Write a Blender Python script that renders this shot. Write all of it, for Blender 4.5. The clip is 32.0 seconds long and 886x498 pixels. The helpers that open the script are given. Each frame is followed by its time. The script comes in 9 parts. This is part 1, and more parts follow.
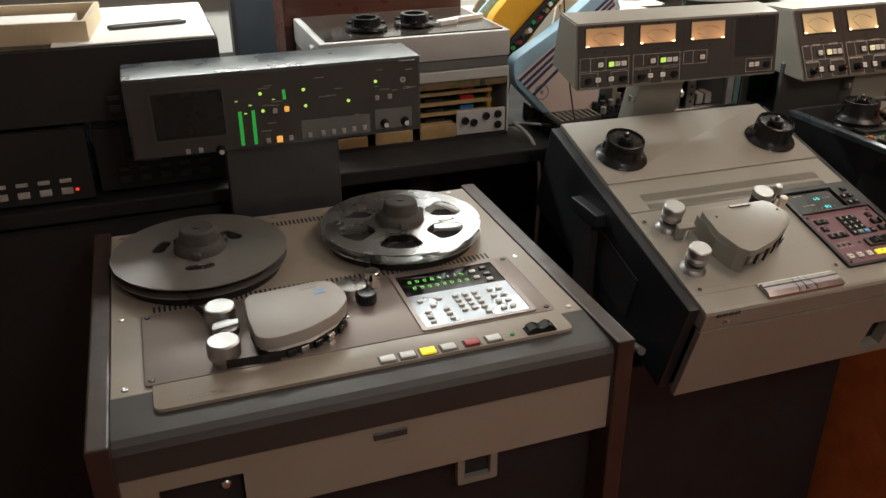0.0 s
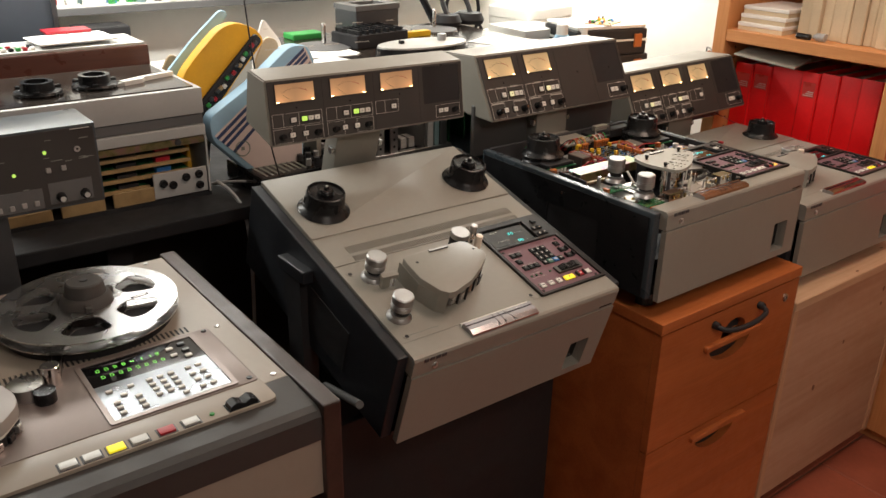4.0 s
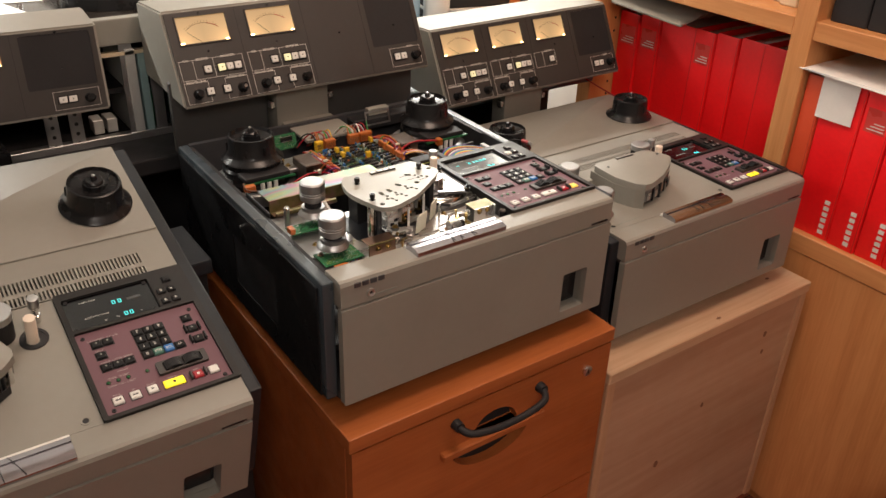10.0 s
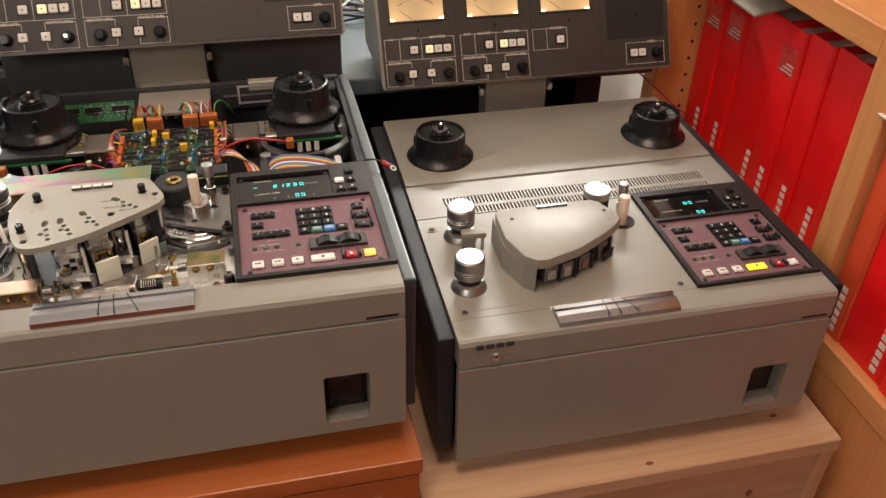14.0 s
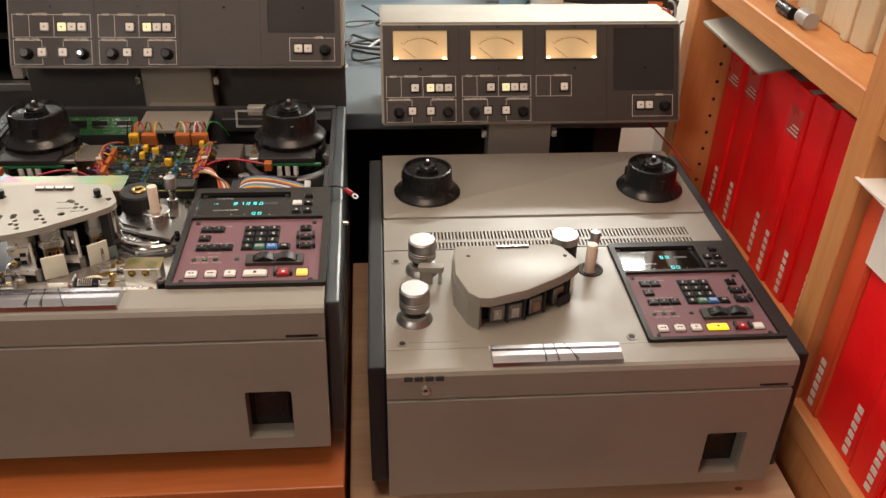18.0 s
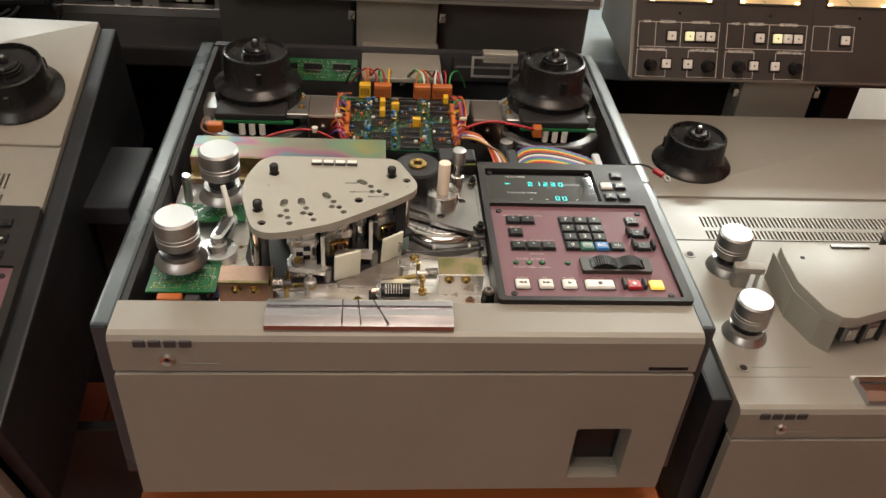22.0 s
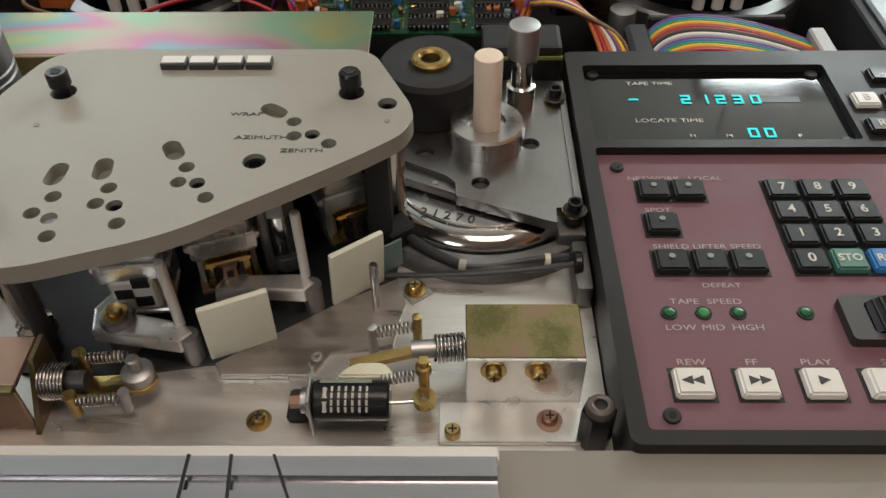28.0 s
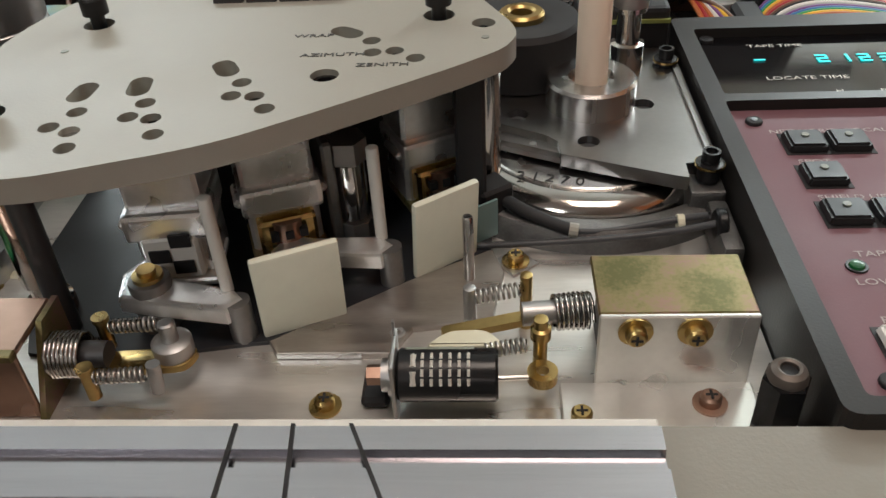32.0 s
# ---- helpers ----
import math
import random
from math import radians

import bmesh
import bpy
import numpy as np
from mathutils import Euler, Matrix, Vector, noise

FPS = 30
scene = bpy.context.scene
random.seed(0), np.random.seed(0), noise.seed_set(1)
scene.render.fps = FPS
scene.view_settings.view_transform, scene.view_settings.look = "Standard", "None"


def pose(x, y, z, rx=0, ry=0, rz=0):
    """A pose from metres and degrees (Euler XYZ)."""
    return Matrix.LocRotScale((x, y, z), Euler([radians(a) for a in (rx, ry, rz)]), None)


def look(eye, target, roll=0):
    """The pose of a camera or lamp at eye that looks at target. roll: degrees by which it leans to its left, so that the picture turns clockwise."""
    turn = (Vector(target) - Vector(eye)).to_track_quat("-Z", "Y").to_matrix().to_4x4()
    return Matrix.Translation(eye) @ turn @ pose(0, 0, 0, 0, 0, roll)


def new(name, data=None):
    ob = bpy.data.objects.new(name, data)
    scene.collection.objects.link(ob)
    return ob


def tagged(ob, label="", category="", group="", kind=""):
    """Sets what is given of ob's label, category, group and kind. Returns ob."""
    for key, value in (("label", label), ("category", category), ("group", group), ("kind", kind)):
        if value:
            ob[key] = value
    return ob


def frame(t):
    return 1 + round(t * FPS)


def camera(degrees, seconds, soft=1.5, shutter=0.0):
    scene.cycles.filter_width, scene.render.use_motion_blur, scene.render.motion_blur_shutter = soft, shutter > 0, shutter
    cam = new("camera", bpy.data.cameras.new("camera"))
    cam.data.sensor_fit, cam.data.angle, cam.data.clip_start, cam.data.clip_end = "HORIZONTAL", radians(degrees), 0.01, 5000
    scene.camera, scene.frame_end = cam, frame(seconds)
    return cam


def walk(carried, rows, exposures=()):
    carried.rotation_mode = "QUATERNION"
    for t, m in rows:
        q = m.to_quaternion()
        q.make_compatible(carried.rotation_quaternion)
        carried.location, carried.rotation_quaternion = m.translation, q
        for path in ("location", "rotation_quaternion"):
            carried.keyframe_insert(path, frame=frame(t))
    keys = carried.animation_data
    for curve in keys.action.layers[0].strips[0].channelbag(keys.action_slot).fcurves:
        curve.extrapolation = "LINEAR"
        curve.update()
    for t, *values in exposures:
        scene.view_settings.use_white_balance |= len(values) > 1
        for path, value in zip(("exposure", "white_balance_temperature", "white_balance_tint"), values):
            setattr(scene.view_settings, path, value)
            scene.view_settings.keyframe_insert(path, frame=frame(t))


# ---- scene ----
# Heights are given from the plane of the deck plates, TOP metres over the floor.
TOP = 0.955
cam = camera(55.7, 32.0)
ROWS = [
    (0, -1.6460, -1.0795, 0.5391, -19.28, -26.18, -0.26),
    (0.5, -1.6422, -1.0596, 0.5428, -22.01, -25.94, 0.72),
    (1, -1.6386, -1.0518, 0.5451, -24.99, -25.58, 1.54),
    (1.5, -1.6239, -1.0574, 0.5487, -27.68, -25.07, 1.77),
    (2, -1.6064, -1.0622, 0.5505, -30.18, -24.68, 1.70),
    (2.5, -1.5993, -1.0610, 0.5517, -32.51, -24.51, 1.85),
    (3, -1.5860, -1.0669, 0.5530, -34.24, -24.11, 1.71),
    (3.5, -1.5684, -1.0780, 0.5568, -35.85, -23.69, 1.27),
    (4, -1.5537, -1.0862, 0.5581, -37.47, -23.38, 1.12),
    (4.5, -1.5418, -1.0902, 0.5592, -39.06, -23.06, 1.16),
    (6.5, -1.4973, -1.1225, 0.5619, -41.41, -23.56, 1.10),
    (7, -1.4535, -1.1155, 0.5633, -41.98, -24.56, 1.19),
    (7.5, -1.3830, -1.0672, 0.5605, -43.28, -24.90, 1.47),
    (8, -1.2863, -0.9840, 0.5580, -45.74, -25.21, 1.76),
    (8.5, -1.1838, -0.9685, 0.5582, -44.36, -26.61, 1.36),
    (9, -1.0109, -0.9827, 0.5624, -40.71, -27.33, 2.57),
    (9.5, -0.8635, -0.9918, 0.5606, -36.69, -28.46, 1.77),
    (10, -0.7230, -0.9450, 0.5456, -35.75, -29.45, 2.07),
    (10.5, -0.5772, -0.8751, 0.5459, -34.07, -29.72, 2.30),
    (11, -0.4559, -0.8508, 0.5406, -30.06, -30.89, 1.52),
    (11.5, -0.3073, -0.8628, 0.5419, -24.45, -32.19, 2.31),
    (12, -0.2168, -0.8679, 0.5341, -19.72, -33.02, 2.53),
    (12.5, -0.1700, -0.8284, 0.5282, -17.87, -33.68, 2.68),
    (13, -0.1331, -0.7945, 0.5236, -18.18, -35.40, 3.03),
    (13.5, -0.0707, -0.7932, 0.5181, -18.01, -36.54, 3.37),
    (14, 0.0247, -0.8113, 0.5171, -14.13, -35.65, 1.68),
    (14.5, 0.1028, -0.8292, 0.5170, -10.56, -34.34, 0.14),
    (15, 0.1558, -0.8360, 0.5138, -8.16, -33.52, -0.20),
    (15.5, 0.1903, -0.8482, 0.5105, -7.02, -33.07, 0.49),
    (17.5, 0.1983, -0.8562, 0.5078, -6.14, -32.32, 1.79),
    (18, 0.1963, -0.8527, 0.5024, -5.90, -32.28, 2.07),
    (18.5, 0.1914, -0.8487, 0.5014, -5.87, -32.80, 2.32),
    (19, 0.1755, -0.8336, 0.4952, -5.48, -33.36, 2.27),
    (19.5, 0.1382, -0.8116, 0.4915, -4.44, -33.70, 2.30),
    (20, 0.0859, -0.7779, 0.4881, -4.25, -34.36, 2.61),
    (20.5, 0.0153, -0.7280, 0.4854, -4.47, -35.67, 3.36),
    (21, -0.0483, -0.6914, 0.4803, -4.46, -36.44, 3.43),
    (21.5, -0.0927, -0.6642, 0.4713, -5.27, -36.63, 3.95),
    (22, -0.1163, -0.6350, 0.4528, -6.03, -37.92, 4.52),
    (22.5, -0.1074, -0.5983, 0.4302, -5.26, -38.95, 3.70),
    (23, -0.0987, -0.5547, 0.4066, -4.56, -40.63, 3.39),
    (23.5, -0.0811, -0.5094, 0.3787, -4.11, -41.96, 3.49),
    (24, -0.0778, -0.4780, 0.3541, -3.81, -43.09, 3.98),
    (24.5, -0.0835, -0.4295, 0.3330, -3.14, -44.67, 2.40),
    (25, -0.0779, -0.3965, 0.3145, -1.45, -47.05, 0.94),
    (25.5, -0.0773, -0.3678, 0.3078, -0.84, -47.93, 0.33),
    (27.5, -0.0756, -0.2828, 0.2404, 1.49, -46.34, -1.24),
    (28, -0.0649, -0.2602, 0.2159, 1.09, -45.01, -0.81),
    (28.5, -0.0559, -0.2479, 0.1957, 0.72, -43.50, -0.74),
    (29, -0.0547, -0.2477, 0.1726, 1.59, -41.06, -1.61),
    (29.5, -0.0584, -0.2493, 0.1559, 1.67, -38.65, -1.82),
    (30, -0.0660, -0.2527, 0.1532, 2.91, -37.49, -2.54),
    (30.5, -0.0708, -0.2493, 0.1473, 4.04, -37.70, -3.61),
    (31, -0.0766, -0.2488, 0.1434, 4.21, -37.70, -3.62),
    (31.5, -0.0806, -0.2482, 0.1408, 4.34, -37.55, -3.49),
    (32, -0.0858, -0.2485, 0.1406, 4.42, -37.33, -3.46),
]
walk(cam, [(t, pose(x, y, z + TOP, 90 + pitch, 0, yaw) @ pose(0, 0, 0, 0, 0, roll)) for t, x, y, z, yaw, pitch, roll in ROWS],
     exposures=[(0.0, -0.30, 6500, 11), (4.0, -0.20, 6700, 14), (8.0, -0.06, 6800, 16), (14.0, -0.04, 6800, 15), (20.0, -0.04, 6700, 13), (22.0, -0.02, 6500, 9), (24.0, -0.10, 6300, 7), (27.5, -0.75, 6000, 6), (29.0, -0.65, 5900, 7), (32.0, -0.52, 5900, 7)])

# ---- light ----
world = bpy.data.worlds.new("world")
scene.world = world
world.use_nodes = True
world.node_tree.nodes["Background"].inputs[0].default_value = (0.9, 0.95, 1.0, 1)
world.node_tree.nodes["Background"].inputs[1].default_value = 0.25


def area(name, eye, target, sx, sy, power, colour):
    lamp = bpy.data.lights.new(name, "AREA")
    lamp.shape, lamp.size, lamp.size_y, lamp.energy, lamp.color = "RECTANGLE", sx, sy, power, colour
    ob = new(name, lamp)
    ob.matrix_world = look(eye, target)
    return ob


area("bench_light", (-1.15, 1.10, 1.64), (-1.15, 1.10, 0.9), 1.3, 0.06, 22, (0.97, 1.0, 0.94))
area("bench_light_up", (-1.15, 1.10, 1.70), (-1.15, 1.10, 2.5), 1.3, 0.06, 10, (0.97, 1.0, 0.94))
area("bench_light", (0.77, 1.25, 1.715), (0.77, 1.25, 0.9), 0.62, 0.07, 25, (0.97, 1.0, 0.94))
area("bench_light_up", (0.77, 1.25, 1.775), (0.77, 1.25, 2.5), 0.62, 0.07, 12, (0.97, 1.0, 0.94))
area("room_light", (0.05, -0.28, 2.44), (0.05, -0.28, 0), 0.6, 0.6, 16.5, (1.0, 0.78, 0.62))
area("rear_light", (-1.05, -1.75, 2.30), (0.5, -0.1, 0.8), 0.5, 0.5, 12.5, (1.0, 0.93, 0.84))


# ---- materials ----
def surf(name, colour, rough=0.5, metal=0.0, vary=0.12, scale=30.0, bump=0.0, bump_scale=400.0, grain=None, coat=0.0, rvary=0.1, objvary=0.0, alpha=None, spec=0.5):
    """A node material: base colour with blotches and fine grain, uneven gloss and a fine relief. grain stretches the noise along an axis."""
    m = bpy.data.materials.new(name)
    m.use_nodes = True
    nt = m.node_tree
    b = nt.nodes["Principled BSDF"]
    tc = nt.nodes.new("ShaderNodeTexCoord")
    mp = nt.nodes.new("ShaderNodeMapping")
    nt.links.new(tc.outputs["Object"], mp.inputs[0])
    if grain:
        mp.inputs["Scale"].default_value = grain
    n1, n2 = nt.nodes.new("ShaderNodeTexNoise"), nt.nodes.new("ShaderNodeTexNoise")
    n1.inputs["Scale"].default_value, n1.inputs["Detail"].default_value = scale, 3
    n2.inputs["Scale"].default_value, n2.inputs["Detail"].default_value = scale * 9, 2
    for n in (n1, n2):
        nt.links.new(mp.outputs[0], n.inputs["Vector"])
    add = nt.nodes.new("ShaderNodeMath")
    add.operation = "MULTIPLY_ADD"
    nt.links.new(n2.outputs["Fac"], add.inputs[0])
    add.inputs[1].default_value = 0.4
    nt.links.new(n1.outputs["Fac"], add.inputs[2])
    ramp = nt.nodes.new("ShaderNodeMapRange")
    ramp.inputs["From Min"].default_value, ramp.inputs["From Max"].default_value = 0.4, 1.0
    ramp.inputs["To Min"].default_value, ramp.inputs["To Max"].default_value = 1 - vary, 1 + vary
    nt.links.new(add.outputs[0], ramp.inputs["Value"])
    mul = nt.nodes.new("ShaderNodeMix")
    mul.data_type, mul.blend_type = "RGBA", "MULTIPLY"
    mul.inputs[0].default_value = 1
    mul.inputs[6].default_value = (*colour, 1)
    nt.links.new(ramp.outputs[0], mul.inputs[7])
    out = mul.outputs[2]
    if objvary:
        oi = nt.nodes.new("ShaderNodeObjectInfo")
        hs = nt.nodes.new("ShaderNodeHueSaturation")
        mr = nt.nodes.new("ShaderNodeMapRange")
        mr.inputs["To Min"].default_value, mr.inputs["To Max"].default_value = 1 - objvary, 1 + objvary
        nt.links.new(oi.outputs["Random"], mr.inputs["Value"])
        nt.links.new(mr.outputs[0], hs.inputs["Value"])
        nt.links.new(out, hs.inputs["Color"])
        out = hs.outputs[0]
    nt.links.new(out, b.inputs["Base Color"])
    rr = nt.nodes.new("ShaderNodeMapRange")
    rr.inputs["From Min"].default_value, rr.inputs["From Max"].default_value = 0.3, 0.7
    rr.inputs["To Min"].default_value, rr.inputs["To Max"].default_value = max(0.02, rough - rvary), min(1, rough + rvary)
    nt.links.new(n1.outputs["Fac"], rr.inputs["Value"])
    nt.links.new(rr.outputs[0], b.inputs["Roughness"])
    b.inputs["Metallic"].default_value = metal
    b.inputs["Specular IOR Level"].default_value = spec
    b.inputs["Coat Weight"].default_value = coat
    if bump:
        n3 = nt.nodes.new("ShaderNodeTexNoise")
        n3.inputs["Scale"].default_value, n3.inputs["Detail"].default_value = bump_scale, 2
        nt.links.new(mp.outputs[0], n3.inputs["Vector"])
        bp = nt.nodes.new("ShaderNodeBump")
        bp.inputs["Strength"].default_value, bp.inputs["Distance"].default_value = bump, 0.001
        nt.links.new(n3.outputs["Fac"], bp.inputs["Height"])
        nt.links.new(bp.outputs[0], b.inputs["Normal"])
    return m


def wood(name, dark, light, rough=0.45, along="z", scale=14.0, knots=0.0, coat=0.0):
    """Wood with long grain along one axis."""
    m = surf(name, light, rough, coat=coat)
    nt = m.node_tree
    b = nt.nodes["Principled BSDF"]
    tc = nt.nodes.new("ShaderNodeTexCoord")
    mp = nt.nodes.new("ShaderNodeMapping")
    mp.inputs["Scale"].default_value = {"x": (0.06, 1, 1), "y": (1, 0.06, 1), "z": (1, 1, 0.06)}[along]
    nt.links.new(tc.outputs["Object"], mp.inputs[0])
    n1, n2 = nt.nodes.new("ShaderNodeTexNoise"), nt.nodes.new("ShaderNodeTexNoise")
    n1.inputs["Scale"].default_value, n1.inputs["Detail"].default_value, n1.inputs["Distortion"].default_value = scale, 5, 1.2
    n2.inputs["Scale"].default_value, n2.inputs["Detail"].default_value = scale * 14, 3
    for n in (n1, n2):
        nt.links.new(mp.outputs[0], n.inputs["Vector"])
    add = nt.nodes.new("ShaderNodeMath")
    add.operation = "MULTIPLY_ADD"
    nt.links.new(n2.outputs["Fac"], add.inputs[0])
    add.inputs[1].default_value = 0.5
    nt.links.new(n1.outputs["Fac"], add.inputs[2])
    cr = nt.nodes.new("ShaderNodeValToRGB")
    cr.color_ramp.elements[0].position, cr.color_ramp.elements[0].color = 0.45, (*dark, 1)
    cr.color_ramp.elements[1].position, cr.color_ramp.elements[1].color = 0.95, (*light, 1)
    nt.links.new(add.outputs[0], cr.inputs[0])
    nt.links.new(cr.outputs[0], b.inputs["Base Color"])
    bp = nt.nodes.new("ShaderNodeBump")
    bp.inputs["Strength"].default_value, bp.inputs["Distance"].default_value = 0.15, 0.001
    nt.links.new(n2.outputs["Fac"], bp.inputs["Height"])
    nt.links.new(bp.outputs[0], b.inputs["Normal"])
    return m


def glow(name, colour, strength, base=(0.02, 0.02, 0.02)):
    m = bpy.data.materials.new(name)
    m.use_nodes = True
    b = m.node_tree.nodes["Principled BSDF"]
    b.inputs["Base Color"].default_value = (*base, 1)
    b.inputs["Emission Color"].default_value = (*colour, 1)
    b.inputs["Emission Strength"].default_value = strength
    return m


BEIGE = surf("beige_paint", (0.255, 0.242, 0.210), 0.42, vary=0.06, scale=9, bump=0.06, bump_scale=900)
CREAM = surf("pale_cover_paint", (0.315, 0.308, 0.268), 0.42, vary=0.05, scale=12, bump=0.05, bump_scale=1200)
CHARCOAL = surf("charcoal_paint", (0.045, 0.046, 0.05), 0.45, vary=0.15, scale=12, bump=0.06, bump_scale=900)
PANELBROWN = surf("dark_panel_paint", (0.038, 0.034, 0.032), 0.5, vary=0.1, scale=12, bump=0.04, bump_scale=1200)
BLACK = surf("black_plastic", (0.012, 0.012, 0.013), 0.27, vary=0.2, scale=25, bump=0.03, spec=0.3)
RAILBLACK = surf("black_rail_paint", (0.017, 0.019, 0.023), 0.45, vary=0.15, scale=12, bump=0.05, bump_scale=900, spec=0.3)
KEYBLACK = surf("black_key_plastic", (0.014, 0.014, 0.015), 0.35, vary=0.15, scale=40, spec=0.2)
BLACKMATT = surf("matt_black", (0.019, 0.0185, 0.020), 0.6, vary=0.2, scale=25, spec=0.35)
BLUEGREY = surf("blue_grey_paint", (0.045, 0.058, 0.068), 0.3, vary=0.08, scale=10, bump=0.04)
PINK = surf("mauve_panel", (0.172, 0.089, 0.107), 0.55, vary=0.05, scale=20, bump=0.04, bump_scale=1500, spec=0.25)
STEEL = surf("machined_steel", (0.62, 0.62, 0.62), 0.28, 1.0, vary=0.1, scale=30)
SATIN = surf("satin_aluminium", (0.46, 0.46, 0.46), 0.45, 1.0, vary=0.06, scale=40)
CAST = surf("cast_metal", (0.26, 0.26, 0.26), 0.42, 0.85, vary=0.2, scale=60, bump=0.12, bump_scale=900)
CHROME = surf("polished_steel", (0.75, 0.74, 0.72), 0.1, 1.0, vary=0.05, rvary=0.04)
BRASS = surf("yellow_brass", (0.48, 0.35, 0.14), 0.3, 1.0, vary=0.15, scale=80)
ORANGEWOOD = wood("orange_beech", (0.31, 0.078, 0.018), (0.45, 0.132, 0.036), 0.4, "x", coat=0.15)
PINE = wood("raw_pine", (0.42, 0.22, 0.115), (0.62, 0.38, 0.23), 0.6, "z", 9)
SHELFWOOD = wood("shelf_oak_veneer", (0.52, 0.205, 0.066), (0.68, 0.315, 0.122), 0.45, "z", 16)
SHELFWOODY = wood("shelf_oak_veneer_along", (0.52, 0.205, 0.066), (0.68, 0.315, 0.122), 0.45, "y", 16)
DARKWOOD = wood("dark_walnut", (0.024, 0.013, 0.010), (0.046, 0.024, 0.019), 0.4, "y", 14)
RED = surf("red_binder_card", (0.90, 0.010, 0.013), 0.45, vary=0.1, scale=14, bump=0.06, bump_scale=300, objvary=0.08)
WALL = surf("white_wall_paint", (0.70, 0.68, 0.63), 0.8, vary=0.06, scale=3, bump=0.1, bump_scale=150)
CEIL = surf("ceiling_paint", (0.7, 0.69, 0.66), 0.85, vary=0.04, scale=2)
TILE = surf("terracotta_tile", (0.36, 0.095, 0.052), 0.5, vary=0.2, scale=8, bump=0.1, bump_scale=80, objvary=0.12)
GROUT = surf("floor_grout", (0.16, 0.10, 0.07), 0.85, vary=0.2)
PAPER = surf("white_paper", (0.82, 0.81, 0.78), 0.7, vary=0.04)
WHITE = surf("white_plastic", (0.72, 0.71, 0.67), 0.4, vary=0.04, scale=30)
BENCHTOP = surf("blue_grey_worktop", (0.11, 0.145, 0.17), 0.45, vary=0.15, scale=12)


PCB = surf("green_circuit_board", (0.012, 0.12, 0.042), 0.5, vary=0.4, scale=220)
TRACE = surf("bright_board_tracks", (0.30, 0.34, 0.10), 0.4, 0.3)
COPPER = surf("copper_passivated", (0.38, 0.25, 0.19), 0.35, 1.0, vary=0.2, scale=30)
def zinc_grain():
    m = surf("yellow_zinc_plate", (0.2, 0.17, 0.08), 0.42, 0.7, rvary=0.08)
    nt = m.node_tree
    tc, n1, n2 = nt.nodes.new("ShaderNodeTexCoord"), nt.nodes.new("ShaderNodeTexNoise"), nt.nodes.new("ShaderNodeTexNoise")
    n1.inputs["Scale"].default_value, n1.inputs["Detail"].default_value = 55, 2
    n2.inputs["Scale"].default_value, n2.inputs["Detail"].default_value = 900, 2
    add = nt.nodes.new("ShaderNodeMath")
    add.operation = "MULTIPLY_ADD"
    add.inputs[1].default_value = 0.35
    for n in (n1, n2):
        nt.links.new(tc.outputs["Object"], n.inputs["Vector"])
    nt.links.new(n2.outputs["Fac"], add.inputs[0])
    nt.links.new(n1.outputs["Fac"], add.inputs[2])
    cr = nt.nodes.new("ShaderNodeValToRGB")
    el = cr.color_ramp.elements
    el[0].position, el[0].color = 0.48, (0.12, 0.115, 0.04, 1)
    el[1].position, el[1].color = 0.84, (0.26, 0.15, 0.13, 1)
    e = el.new(0.66)
    e.color = (0.22, 0.18, 0.08, 1)
    nt.links.new(add.outputs[0], cr.inputs[0])
    nt.links.new(cr.outputs[0], nt.nodes["Principled BSDF"].inputs["Base Color"])
    return m


GOLDZINC = zinc_grain()
CERAMIC = surf("cream_ceramic", (0.78, 0.66, 0.54), 0.35, vary=0.03)
ORANGE = surf("orange_plastic", (0.46, 0.125, 0.025), 0.4)
YELLOW = surf("yellow_plastic", (0.75, 0.45, 0.02), 0.45)
BLUE = surf("blue_plastic", (0.03, 0.16, 0.42), 0.4)
TEAL = surf("teal_plastic", (0.01, 0.28, 0.27), 0.4)
GREENKEY = surf("green_key", (0.05, 0.16, 0.12), 0.4)
NYLON = surf("off_white_nylon", (0.62, 0.60, 0.46), 0.45)
SPRING = surf("spring_wire", (0.45, 0.44, 0.42), 0.25, 1.0)
REDPLASTIC = surf("red_plastic", (0.36, 0.012, 0.022), 0.35)
LETTER = surf("pale_lettering", (0.62, 0.60, 0.55), 0.6, vary=0.02)
DARKLETTER = surf("dark_lettering", (0.05, 0.05, 0.05), 0.5, vary=0.02)
GREYINSET = surf("grey_green_inset", (0.22, 0.24, 0.21), 0.5)
MARKER = surf("black_marker_ink", (0.02, 0.02, 0.02), 0.5)
DULLRED = surf("red_arc_ink", (0.45, 0.03, 0.02), 0.5)
PURPLE = surf("purple_wire", (0.16, 0.05, 0.22), 0.4)
BROWNW = surf("brown_wire", (0.14, 0.06, 0.03), 0.4)
GREENW = surf("green_wire", (0.03, 0.28, 0.06), 0.4)
GREYW = surf("grey_wire", (0.35, 0.35, 0.35), 0.4)
WIRES = [REDPLASTIC, ORANGE, YELLOW, GREENW, BLUE, PURPLE, GREYW, WHITE, BLACKMATT, BROWNW]
CYAN = glow("cyan_digits", (0.04, 0.80, 0.75), 1.7)
LITYELLOW = glow("lit_yellow_key", (1.0, 0.62, 0.10), 0.75, (0.7, 0.45, 0.1))
LITCREAM = glow("lit_cream_key", (0.95, 0.9, 0.45), 0.55, (0.7, 0.68, 0.5))
LITGREEN = glow("lit_green_key", (0.55, 1.0, 0.15), 0.9, (0.4, 0.5, 0.1))
